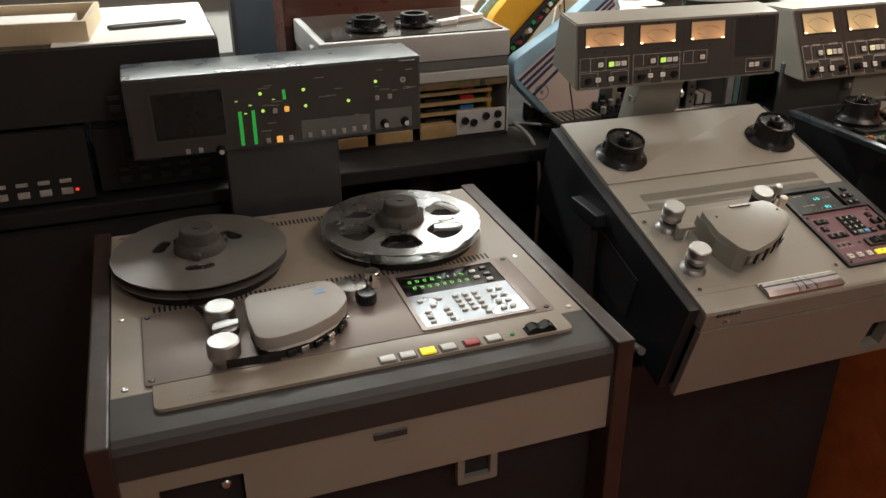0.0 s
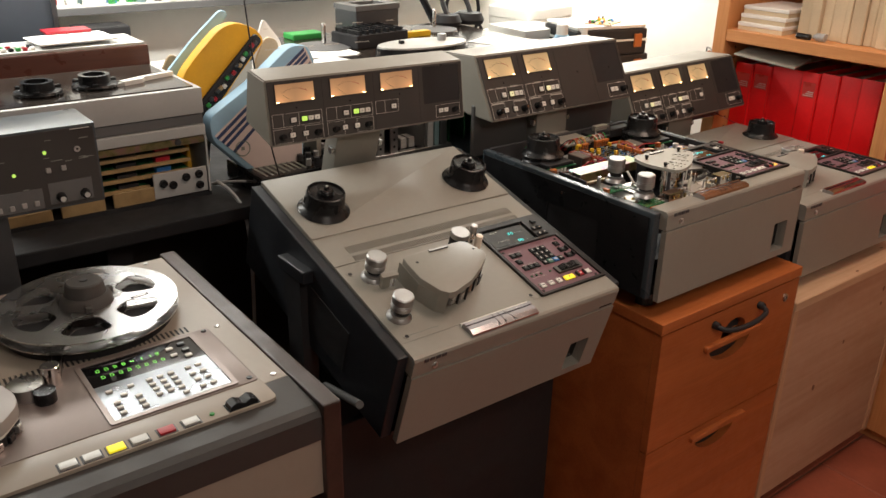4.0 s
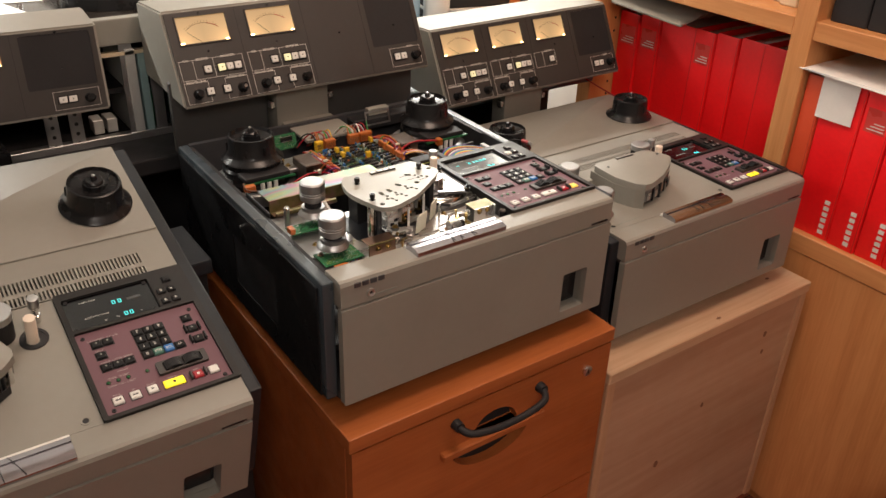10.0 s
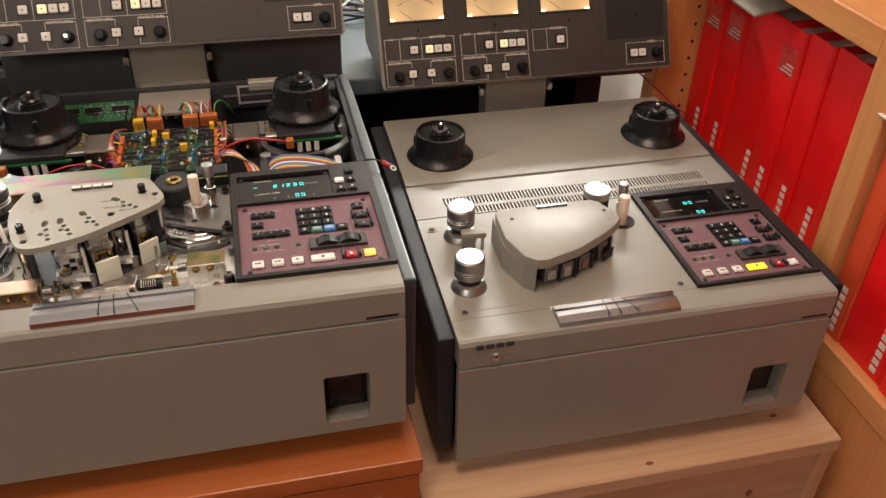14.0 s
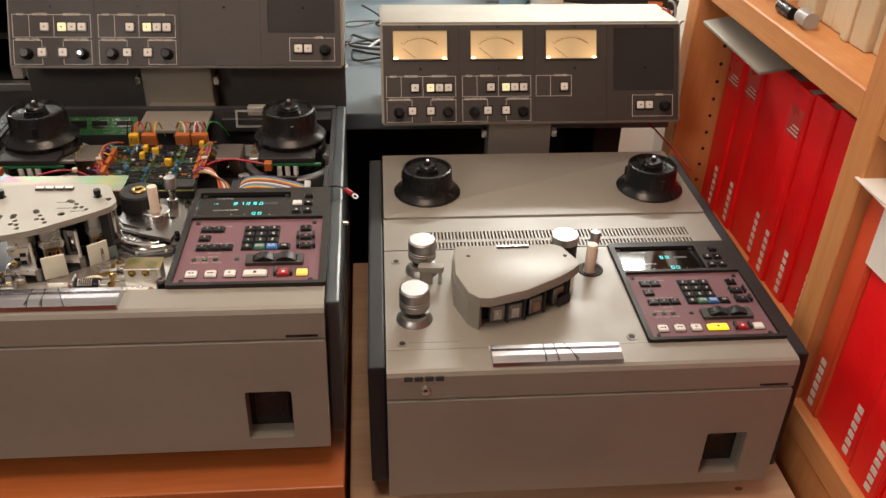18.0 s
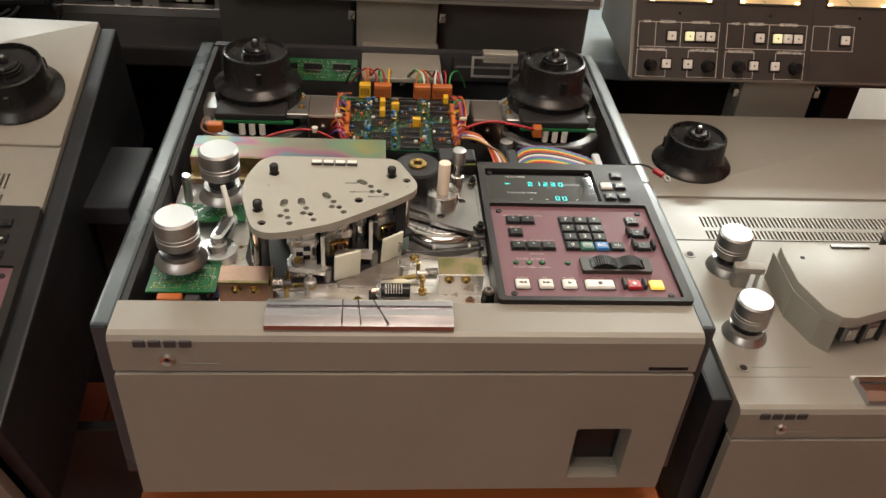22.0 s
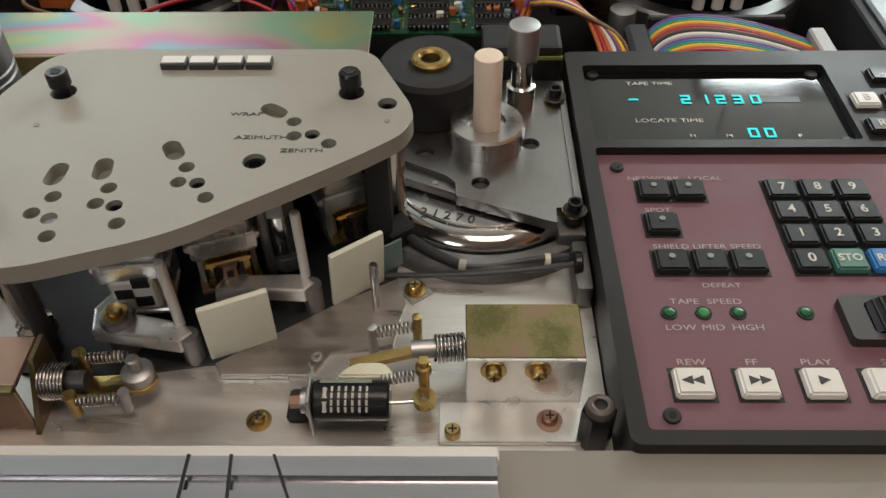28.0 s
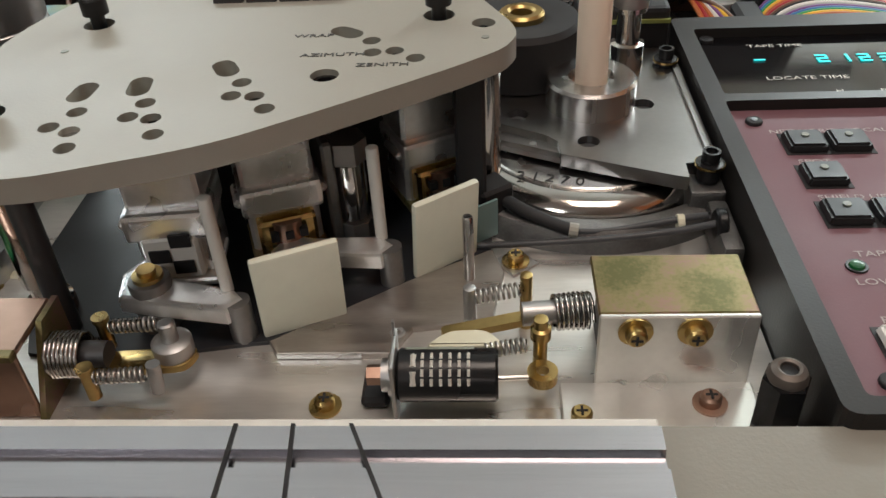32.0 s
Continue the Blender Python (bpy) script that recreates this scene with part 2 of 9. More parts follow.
DIMGREEN = glow("faint_green_lamp", (0.08, 0.7, 0.1), 0.10, (0.02, 0.16, 0.04))
LAMPGREEN = surf("dark_green_lens", (0.012, 0.10, 0.03), 0.2, vary=0.1)
LITAMBER = glow("amber_lamp", (1.0, 0.45, 0.08), 0.9, (0.5, 0.3, 0.1))


def dial_glow(name, colour, strength, base):
    """A meter face with the glow of a bulb in each lower corner painted into its emission."""
    m = glow(name, colour, strength, base)
    nt = m.node_tree
    tc, sep = nt.nodes.new("ShaderNodeTexCoord"), nt.nodes.new("ShaderNodeSeparateXYZ")
    nt.links.new(tc.outputs["Generated"], sep.inputs[0])

    def calc(op, a, b):
        n = nt.nodes.new("ShaderNodeMath")
        n.operation = op
        for k, v in enumerate((a, b)):
            if isinstance(v, (int, float)):
                n.inputs[k].default_value = v
            else:
                nt.links.new(v, n.inputs[k])
        return n.outputs[0]

    across = calc("ABSOLUTE", calc("SUBTRACT", sep.outputs["X"], 0.5), 0)
    side = calc("SUBTRACT", 0.5, across)
    far = calc("ADD", calc("MULTIPLY", calc("MULTIPLY", side, side), 5.0), calc("MULTIPLY", calc("MULTIPLY", sep.outputs["Z"], sep.outputs["Z"]), 2.2))
    lit = calc("ADD", calc("DIVIDE", 1.5 * strength, calc("ADD", 1.0, calc("MULTIPLY", far, 2.2))), 0.42 * strength)
    nt.links.new(lit, nt.nodes["Principled BSDF"].inputs["Emission Strength"])
    return m


DIAL = dial_glow("lit_meter_dial", (1.0, 0.60, 0.25), 0.42, (0.36, 0.30, 0.19))
DIALDIM = dial_glow("dim_lit_meter_dial", (1.0, 0.48, 0.19), 0.42, (0.26, 0.18, 0.12))
DIALINK = surf("brown_dial_ink", (0.22, 0.10, 0.05), 0.6)
BULB = glow("meter_bulb", (1.0, 0.66, 0.28), 11.0, (0.6, 0.5, 0.3))
DISPGLASS = surf("black_display_glass", (0.006, 0.006, 0.007), 0.06, vary=0.1, rvary=0.02)


def rainbow_zinc():
    m = surf("iridescent_zinc", (0.6, 0.55, 0.4), 0.42, 1.0, rvary=0.03)
    nt = m.node_tree
    b = nt.nodes["Principled BSDF"]
    tc, mp, n = nt.nodes.new("ShaderNodeTexCoord"), nt.nodes.new("ShaderNodeMapping"), nt.nodes.new("ShaderNodeTexNoise")
    mp.inputs["Scale"].default_value = (1, 1.6, 1)
    n.inputs["Scale"].default_value, n.inputs["Detail"].default_value, n.inputs["Distortion"].default_value = 9, 1.5, 0.8
    nt.links.new(tc.outputs["Object"], mp.inputs[0])
    nt.links.new(mp.outputs[0], n.inputs["Vector"])
    cr = nt.nodes.new("ShaderNodeValToRGB")
    stops = [(0.3, (0.36, 0.30, 0.11)), (0.42, (0.20, 0.30, 0.20)), (0.5, (0.31, 0.23, 0.20)), (0.57, (0.33, 0.14, 0.21)), (0.65, (0.15, 0.25, 0.27)), (0.76, (0.34, 0.29, 0.11))]
    el = cr.color_ramp.elements
    el[0].position, el[0].color = stops[0][0], (*stops[0][1], 1)
    el[1].position, el[1].color = stops[-1][0], (*stops[-1][1], 1)
    for p, c in stops[1:-1]:
        e = el.new(p)
        e.color = (*c, 1)
    nt.links.new(n.outputs["Fac"], cr.inputs[0])
    nt.links.new(cr.outputs[0], b.inputs["Base Color"])
    return m


GATE = surf("pale_gate_paint", (0.77, 0.79, 0.67), 0.4, vary=0.06, scale=30, bump=0.05, bump_scale=1200)
HEADMETAL = surf("bright_head_metal", (0.88, 0.88, 0.88), 0.3, 0.85, vary=0.1, scale=60, bump=0.012, bump_scale=1500)
PADLETTER = surf("faded_panel_lettering", (0.42, 0.36, 0.35), 0.6, vary=0.05)
BRIGHTZINC = surf("bright_zinc_plate", (0.83, 0.83, 0.80), 0.3, 0.75, vary=0.1, scale=40)
PADFRAME = surf("dark_frame_paint", (0.020, 0.018, 0.017), 0.45, vary=0.12, scale=14, bump=0.05, bump_scale=1200, spec=0.25)
DARKCAST = surf("machined_dark_casting", (0.27, 0.26, 0.255), 0.30, 1.0, vary=0.08, scale=50, bump=0.015, bump_scale=1200, rvary=0.03)
WHEEL = surf("worn_polished_steel", (0.44, 0.42, 0.40), 0.13, 1.0, vary=0.06, rvary=0.04)
GOLD = surf("polished_gold_shell", (0.82, 0.60, 0.24), 0.2, 1.0, vary=0.1, scale=80)
LITLEMON = glow("lit_lemon_key", (1.0, 0.80, 0.02), 0.85, (0.7, 0.55, 0.05))
CANMETAL = surf("dull_tinned_can", (0.15, 0.13, 0.115), 0.5, 0.6, vary=0.2, scale=40)
MAINPCB = surf("dark_green_circuit_board", (0.008, 0.055, 0.026), 0.45, vary=0.4, scale=220)
IRID = rainbow_zinc()
REELALU = surf("reel_aluminium", (0.72, 0.72, 0.72), 0.27, 1.0, vary=0.06, scale=14, rvary=0.06)
REELDARK = surf("dull_reel_metal", (0.25, 0.235, 0.225), 0.42, 0.65, vary=0.08, scale=10)
ROLLER = surf("satin_roller_metal", (0.42, 0.42, 0.42), 0.42, 1.0, vary=0.06, scale=40)
TANPLATE = surf("tan_grey_paint", (0.30, 0.26, 0.215), 0.42, vary=0.06, scale=9, bump=0.04)
BLOCKALU = surf("splicing_block_aluminium", (0.43, 0.415, 0.44), 0.17, 1.0, vary=0.1, scale=20, grain=(0.4, 10, 10), rvary=0.06)
PLATE = surf("dull_aluminium_plate", (0.72, 0.70, 0.67), 0.34, 0.75, vary=0.14, scale=16, grain=(1, 6, 6))
LABELGREY = surf("grey_label_print", (0.24, 0.26, 0.22), 0.5)
SANDCAST = surf("rough_sand_casting", (0.17, 0.168, 0.165), 0.4, 0.8, vary=0.3, scale=120, bump=0.4, bump_scale=2600)
DULLZINC = surf("dull_zinc_sheet", (0.40, 0.37, 0.34), 0.36, 0.85, vary=0.14, scale=40, grain=(1, 5, 5))
TEAL = surf("pale_teal_film", (0.20, 0.30, 0.30), 0.4, vary=0.06)
BASEBLACK = surf("blue_black_base_paint", (0.020, 0.022, 0.027), 0.42, vary=0.12, scale=30, bump=0.03, bump_scale=1200)
TURNED = surf("turned_aluminium", (0.62, 0.61, 0.60), 0.24, 1.0, vary=0.08, scale=90, grain=(1, 1, 0.08), rvary=0.08)
FLAP = surf("dark_grey_sheet_metal", (0.075, 0.073, 0.070), 0.5, vary=0.1, scale=8, bump=0.04)


# ---- builders ----
def part(name, bm, material, parent=None, label="", smooth=False, m=None):
    """Links a bmesh as one mesh object under a thing or a part."""
    me = bpy.data.meshes.new(name)
    if smooth:
        for f in bm.faces:
            f.smooth = len(f.verts) <= 6
    bm.to_mesh(me)
    bm.free()
    me.materials.append(material)
    if smooth:
        me.set_sharp_from_angle(angle=radians(35))
    ob = new(name, me)
    if parent:
        ob.parent = parent
    if m:
        ob.matrix_basis = m
    if label:
        ob["label"] = label
    return ob


def twin(name, ob, parent, m):
    """Another object on the mesh of ob."""
    o = new(name, ob.data)
    o.parent = parent
    o.matrix_basis = m
    return o


def thing(name, label, category, m=None, group="", kind=""):
    e = new(name)
    e.empty_display_size = 0.05
    if m:
        e.matrix_basis = m
    return tagged(e, label, category, group, kind)


def solid(ob, label, category, group="", kind=""):
    return tagged(ob, label, category, group, kind)


def box(x0, x1, y0, y1, z0, z1, bevel=0.0, seg=2, bm=None):
    tmp = bmesh.new()
    bmesh.ops.create_cube(tmp, size=1, matrix=Matrix.Translation(((x0 + x1) / 2, (y0 + y1) / 2, (z0 + z1) / 2)) @ Matrix.Diagonal((x1 - x0, y1 - y0, z1 - z0, 1)))
    if bevel:
        bmesh.ops.bevel(tmp, geom=tmp.edges[:], offset=bevel, segments=seg, affect="EDGES", profile=0.6)
    return merge(bm, tmp)


def merge(bm, tmp):
    if bm is None:
        return tmp
    me = bpy.data.meshes.new("tmp")
    tmp.to_mesh(me)
    tmp.free()
    bm.from_mesh(me)
    bpy.data.meshes.remove(me)
    return bm


def lathe(profile, at=(0, 0, 0), seg=32, bm=None, axis="z"):
    """Turns (radius, height) pairs round an axis."""
    tmp = bmesh.new()
    rings = []
    for r, z in profile:
        if r < 1e-6:
            rings.append([tmp.verts.new((0, 0, z))])
        else:
            rings.append([tmp.verts.new((r * math.cos(2 * math.pi * k / seg), r * math.sin(2 * math.pi * k / seg), z)) for k in range(seg)])
    for a, b in zip(rings, rings[1:]):
        for k in range(seg):
            n = (k + 1) % seg
            if len(a) == 1 and len(b) > 1:
                tmp.faces.new((a[0], b[k], b[n]))
            elif len(b) == 1 and len(a) > 1:
                tmp.faces.new((a[k], a[n], b[0]))
            elif len(a) > 1:
                tmp.faces.new((a[k], a[n], b[n], b[k]))
    a, b = rings[0], rings[-1]
    if len(a) > 1 and len(b) > 1:
        for k in range(seg):
            n = (k + 1) % seg
            tmp.faces.new((b[k], b[n], a[n], a[k]))
    else:
        for r in (a, b):
            if len(r) > 1:
                tmp.faces.new(r)
    bmesh.ops.recalc_face_normals(tmp, faces=tmp.faces[:])
    turn = {"z": Matrix.Identity(4), "x": Matrix.Rotation(radians(90), 4, "Y"), "y": Matrix.Rotation(radians(-90), 4, "X")}[axis]
    bmesh.ops.transform(tmp, matrix=Matrix.Translation(at) @ turn, verts=tmp.verts[:])
    return merge(bm, tmp)


def cyl(x, y, z0, z1, r, seg=24, edge=0.0, bm=None):
    e = edge
    prof = [(0, z0), (r, z0), (r, z1)] + ([] if not e else []) + [(0, z1)]
    if e:
        prof = [(0, z0), (r, z0), (r, z1 - e), (r - e * 0.3, z1 - e * 0.3), (r - e, z1), (0, z1)]
    return lathe(prof, (x, y, 0), seg, bm)


def rod(a, b, r, seg=12, bm=None):
    """A round bar from a to b."""
    a, b = Vector(a), Vector(b)
    tmp = bmesh.new()
    m = Matrix.Translation((a + b) / 2) @ (b - a).to_track_quat("Z", "Y").to_matrix().to_4x4()
    bmesh.ops.create_cone(tmp, cap_ends=True, segments=seg, radius1=r, radius2=r, depth=(b - a).length, matrix=m)
    return merge(bm, tmp)


def slab(outline, z0, z1, bevel=0.0, bm=None, seg=2):
    """A flat outline (x, y) drawn up from z0 to z1, with its upper edge rounded."""
    tmp = bmesh.new()
    vs = [tmp.verts.new((x, y, z0)) for x, y in outline]
    f = tmp.faces.new(vs)
    out = bmesh.ops.extrude_face_region(tmp, geom=[f])
    up = [v for v in out["geom"] if isinstance(v, bmesh.types.BMVert)]
    bmesh.ops.translate(tmp, vec=(0, 0, z1 - z0), verts=up)
    bmesh.ops.recalc_face_normals(tmp, faces=tmp.faces[:])
    if bevel:
        top = [e for e in tmp.edges if all(abs(v.co.z - z1) < 1e-7 for v in e.verts)]
        bmesh.ops.bevel(tmp, geom=top, offset=bevel, segments=seg, affect="EDGES", profile=0.6)
    return merge(bm, tmp)


def rounded(pts, r, n=5):
    """An outline with its corners rounded."""
    out = []
    k = len(pts)
    for i in range(k):
        p, q, s = Vector(pts[i - 1]), Vector(pts[i]), Vector(pts[(i + 1) % k])
        rr = min(r, (p - q).length * 0.45, (s - q).length * 0.45)
        a, b = q + (p - q).normalized() * rr, q + (s - q).normalized() * rr
        for j in range(n + 1):
            t = j / n
            v = a * (1 - t) ** 2 + q * 2 * t * (1 - t) + b * t * t
            out.append((v.x, v.y))
    return out


def rect(x0, x1, y0, y1, r=0.0, n=4):
    pts = [(x0, y0), (x1, y0), (x1, y1), (x0, y1)]
    return rounded(pts, r, n) if r else pts


def holed(outer, holes, z0, z1, bm=None):
    """A flat plate with openings right through it."""
    tmp = bmesh.new()
    edges = []
    for loop in [outer] + holes:
        vs = [tmp.verts.new((x, y, z1)) for x, y in loop]
        edges += [tmp.edges.new((vs[i], vs[(i + 1) % len(vs)])) for i in range(len(vs))]
    got = bmesh.ops.triangle_fill(tmp, use_beauty=True, use_dissolve=False, edges=edges)
    faces = [f for f in got["geom"] if isinstance(f, bmesh.types.BMFace)]
    out = bmesh.ops.extrude_face_region(tmp, geom=faces)
    down = [v for v in out["geom"] if isinstance(v, bmesh.types.BMVert)]
    bmesh.ops.translate(tmp, vec=(0, 0, z0 - z1), verts=down)
    bmesh.ops.recalc_face_normals(tmp, faces=tmp.faces[:])
    return merge(bm, tmp)


def turned(bm, m):
    bmesh.ops.transform(bm, matrix=m, verts=bm.verts[:])
    return bm


def wire(name, pts, r, material, parent=None, label="", seg=6):
    """A cable along a smooth line through pts, as a mesh."""
    cu = bpy.data.curves.new(name, "CURVE")
    cu.dimensions, cu.bevel_depth, cu.bevel_resolution, cu.resolution_u = "3D", r, 2, seg
    sp = cu.splines.new("NURBS")
    sp.points.add(len(pts) - 1)
    for p, q in zip(sp.points, pts):
        p.co = (*q, 1)
    sp.use_endpoint_u, sp.order_u = True, min(4, len(pts))
    tmp = bpy.data.objects.new("tmp", cu)
    me = bpy.data.meshes.new_from_object(tmp)
    bpy.data.objects.remove(tmp)
    bpy.data.curves.remove(cu)
    me.name = name
    me.materials.clear()
    me.materials.append(material)
    for p in me.polygons:
        p.use_smooth = True
    ob = new(name, me)
    if parent:
        ob.parent = parent
    if label:
        ob["label"] = label
    return ob


def words(name, text, size, m, material, parent=None, label="", depth=0.0003, align="LEFT", bold=0.0, stretch=1.0):
    """Lettering as a mesh, in the plane of m."""
    cu = bpy.data.curves.new(name, "FONT")
    cu.body, cu.size, cu.extrude, cu.align_x, cu.align_y, cu.offset = text, size, depth, align, "CENTER", bold
    cu.resolution_u = 3
    tmp = bpy.data.objects.new("tmp", cu)
    me = bpy.data.meshes.new_from_object(tmp)
    bpy.data.objects.remove(tmp)
    bpy.data.curves.remove(cu)
    me.name = name
    me.materials.clear()
    me.materials.append(material)
    ob = new(name, me)
    if parent:
        ob.parent = parent
    ob.matrix_basis = m @ Matrix.Diagonal((stretch, 1, 1, 1))
    if label:
        ob["label"] = label
    return ob


# ---- the room ----
def setting(name, bm, material, label, category):
    return tagged(part(name, bm, material), label, category, kind="structure")


XL, XR, YF, YB = -3.4, 1.14, -2.6, 1.62
setting("wall_back", box(XL - 0.1, XR + 0.1, YB, YB + 0.1, 0, 2.5), WALL, "grey-white painted wall behind the workbench", "wall")
setting("wall_right", box(XR, XR + 0.1, YF, YB, 0, 2.5), WALL, "plain painted wall behind the bookshelf", "wall")
setting("wall_left", box(XL - 0.1, XL, YF, YB, 0, 2.5), WALL, "plain painted side wall", "wall")
setting("wall_front", box(XL - 0.1, XR + 0.1, YF - 0.1, YF, 0, 2.5), WALL, "plain painted wall behind the camera", "wall")
setting("ceiling", box(XL - 0.1, XR + 0.1, YF - 0.1, YB + 0.1, 2.5, 2.6), CEIL, "white painted ceiling", "ceiling")
floor = setting("floor", box(XL - 0.1, XR + 0.1, YF - 0.1, YB + 0.1, -0.1, -0.004), GROUT, "terracotta tiled floor", "floor")
tile = None
for i in range(15):
    for j in range(14):
        m = pose(-3.25 + i * 0.303, -2.45 + j * 0.303, 0)
        if tile is None:
            tile = part("tile", box(-0.15, 0.15, -0.15, 0.15, -0.02, 0.0, 0.003, 1), TILE, floor, m=m)
        else:
            twin("tile", tile, floor, m)

# ---- the workbench ----
bench = thing("workbench", "dark workbench with a blue-grey worktop against the wall", "workbench", pose(0, 0, TOP))
part("black_worktop", box(-2.9, -0.262, 0.46, YB - 0.01, -0.09, -0.06, 0.004), BLACKMATT, bench, "black worktop")
part("worktop", box(-0.26, 0.72, 0.46, YB - 0.01, -0.09, -0.06, 0.004), BENCHTOP, bench, "blue-grey worn worktop")
for x in (-2.8, -1.15, 0.62):
    part("leg", box(x, x + 0.05, 0.56, 1.5, -TOP, -0.09), BLACKMATT, bench)
part("back_panel", box(-2.75, 0.62, 0.75, 0.78, -TOP, -0.09), BLACKMATT, bench)


# ---- tape recorders ----
FACE = Matrix.Translation((0, 0.352, 0.058)) @ Matrix.Rotation(math.atan2(0.142, 0.073), 4, "X")


def outline_bars(parent, x0, x1, y0, y1, m, w=0.0006, breaks=()):
    bm = bmesh.new()
    for a in ((x0, x1, y0, y0 + w), (x0, x1, y1 - w, y1), (x0, x0 + w, y0, y1), (x1 - w, x1, y0, y1)):
        box(*a, 0, 0.0004, bm=bm)
    for x in breaks:
        box(x, x + w, y0, y1, 0, 0.0004, bm=bm)
    return part("printed_outline", turned(bm, m), LETTER, parent)


def vu_meter(bridge, x0, x1, needle, dial=None):
    y0, y1 = 0.103, 0.147
    on = FACE @ Matrix.Translation((0, 0, 0.0026))
    bm = holed(rect(x0 - 0.002, x1 + 0.002, y0 - 0.002, y1 + 0.002), [rect(x0, x1, y0, y1)], -0.001, 0.0022)
    meter = part("vu_meter", turned(bm, on), PANELBROWN, bridge, "lit amber level meter with a black needle")
    part("dial", turned(box(x0, x1, y0, y1, -0.002, -0.0004), on), dial or DIAL, meter)
    for x in (x0 + 0.004, x1 - 0.004):
        part("bulb", turned(box(x - 0.003, x + 0.003, y0 + 0.0005, y0 + 0.003, -0.0004, 0.0012, 0.0005, 1), on), BULB, meter)
    cx, cy, r = (x0 + x1) / 2, y0 - 0.012, 0.044
    bm, red, ticks = bmesh.new(), bmesh.new(), bmesh.new()
    for k in range(24):
        a, b = radians(128 - 76 * k / 24), radians(128 - 76 * (k + 1) / 24)
        p, q = Vector((cx + r * math.cos(a), cy + r * math.sin(a), 0)), Vector((cx + r * math.cos(b), cy + r * math.sin(b), 0))
        rod(p, q, 0.0006 if k > 15 else 0.00025, 4, red if k > 15 else bm)
        if k % 2 == 0:
            rod(p, p + Vector((math.cos(a), math.sin(a), 0)) * 0.004, 0.0002, 4, ticks)
    part("scale", turned(bm, on), DIALINK, meter)
    part("red_scale", turned(red, on), DULLRED, meter)
    part("tick_marks", turned(ticks, on), DIALINK, meter)
    a = radians(needle)
    part("needle", turned(rod((cx - 0.006, y0 + 0.001, 0.0005), (cx + 0.04 * math.cos(a), cy + 0.04 * math.sin(a), 0.0005), 0.0003, 6), on), MARKER, meter)
    return meter


def small_key(parent, x, y, m, material=WHITE, w=0.0115, h=0.0115, t=0.004, name="key"):
    part(name, turned(holed(rect(x - w / 2 - 0.0018, x + w / 2 + 0.0018, y - h / 2 - 0.0018, y + h / 2 + 0.0018), [rect(x - w / 2 - 0.0003, x + w / 2 + 0.0003, y - h / 2 - 0.0003, y + h / 2 + 0.0003)], 0, 0.0015), m), BLACK, parent)
    k = part(name, turned(box(x - w / 2, x + w / 2, y - h / 2, y + h / 2, 0, t, 0.0008, 1), m), material, parent)
    part("dot", turned(cyl(x, y, t - 0.0002, t + 0.0003, 0.0012, 8), m), MARKER, k)
    return k


def knob(parent, x, y, m, cap=False, r=0.0075):
    k = part("knob", turned(lathe([(0, 0), (r + 0.001, 0), (r, 0.002), (r * 0.9, 0.013), (r * 0.75, 0.0145), (0, 0.0145)], (x, y, 0), 20), m), BLACK, parent, "", True)
    if cap:
        part("knob_shaft", turned(cyl(x, y, 0.0143, 0.0165, 0.0028, 12), m), STEEL, k)
    return k


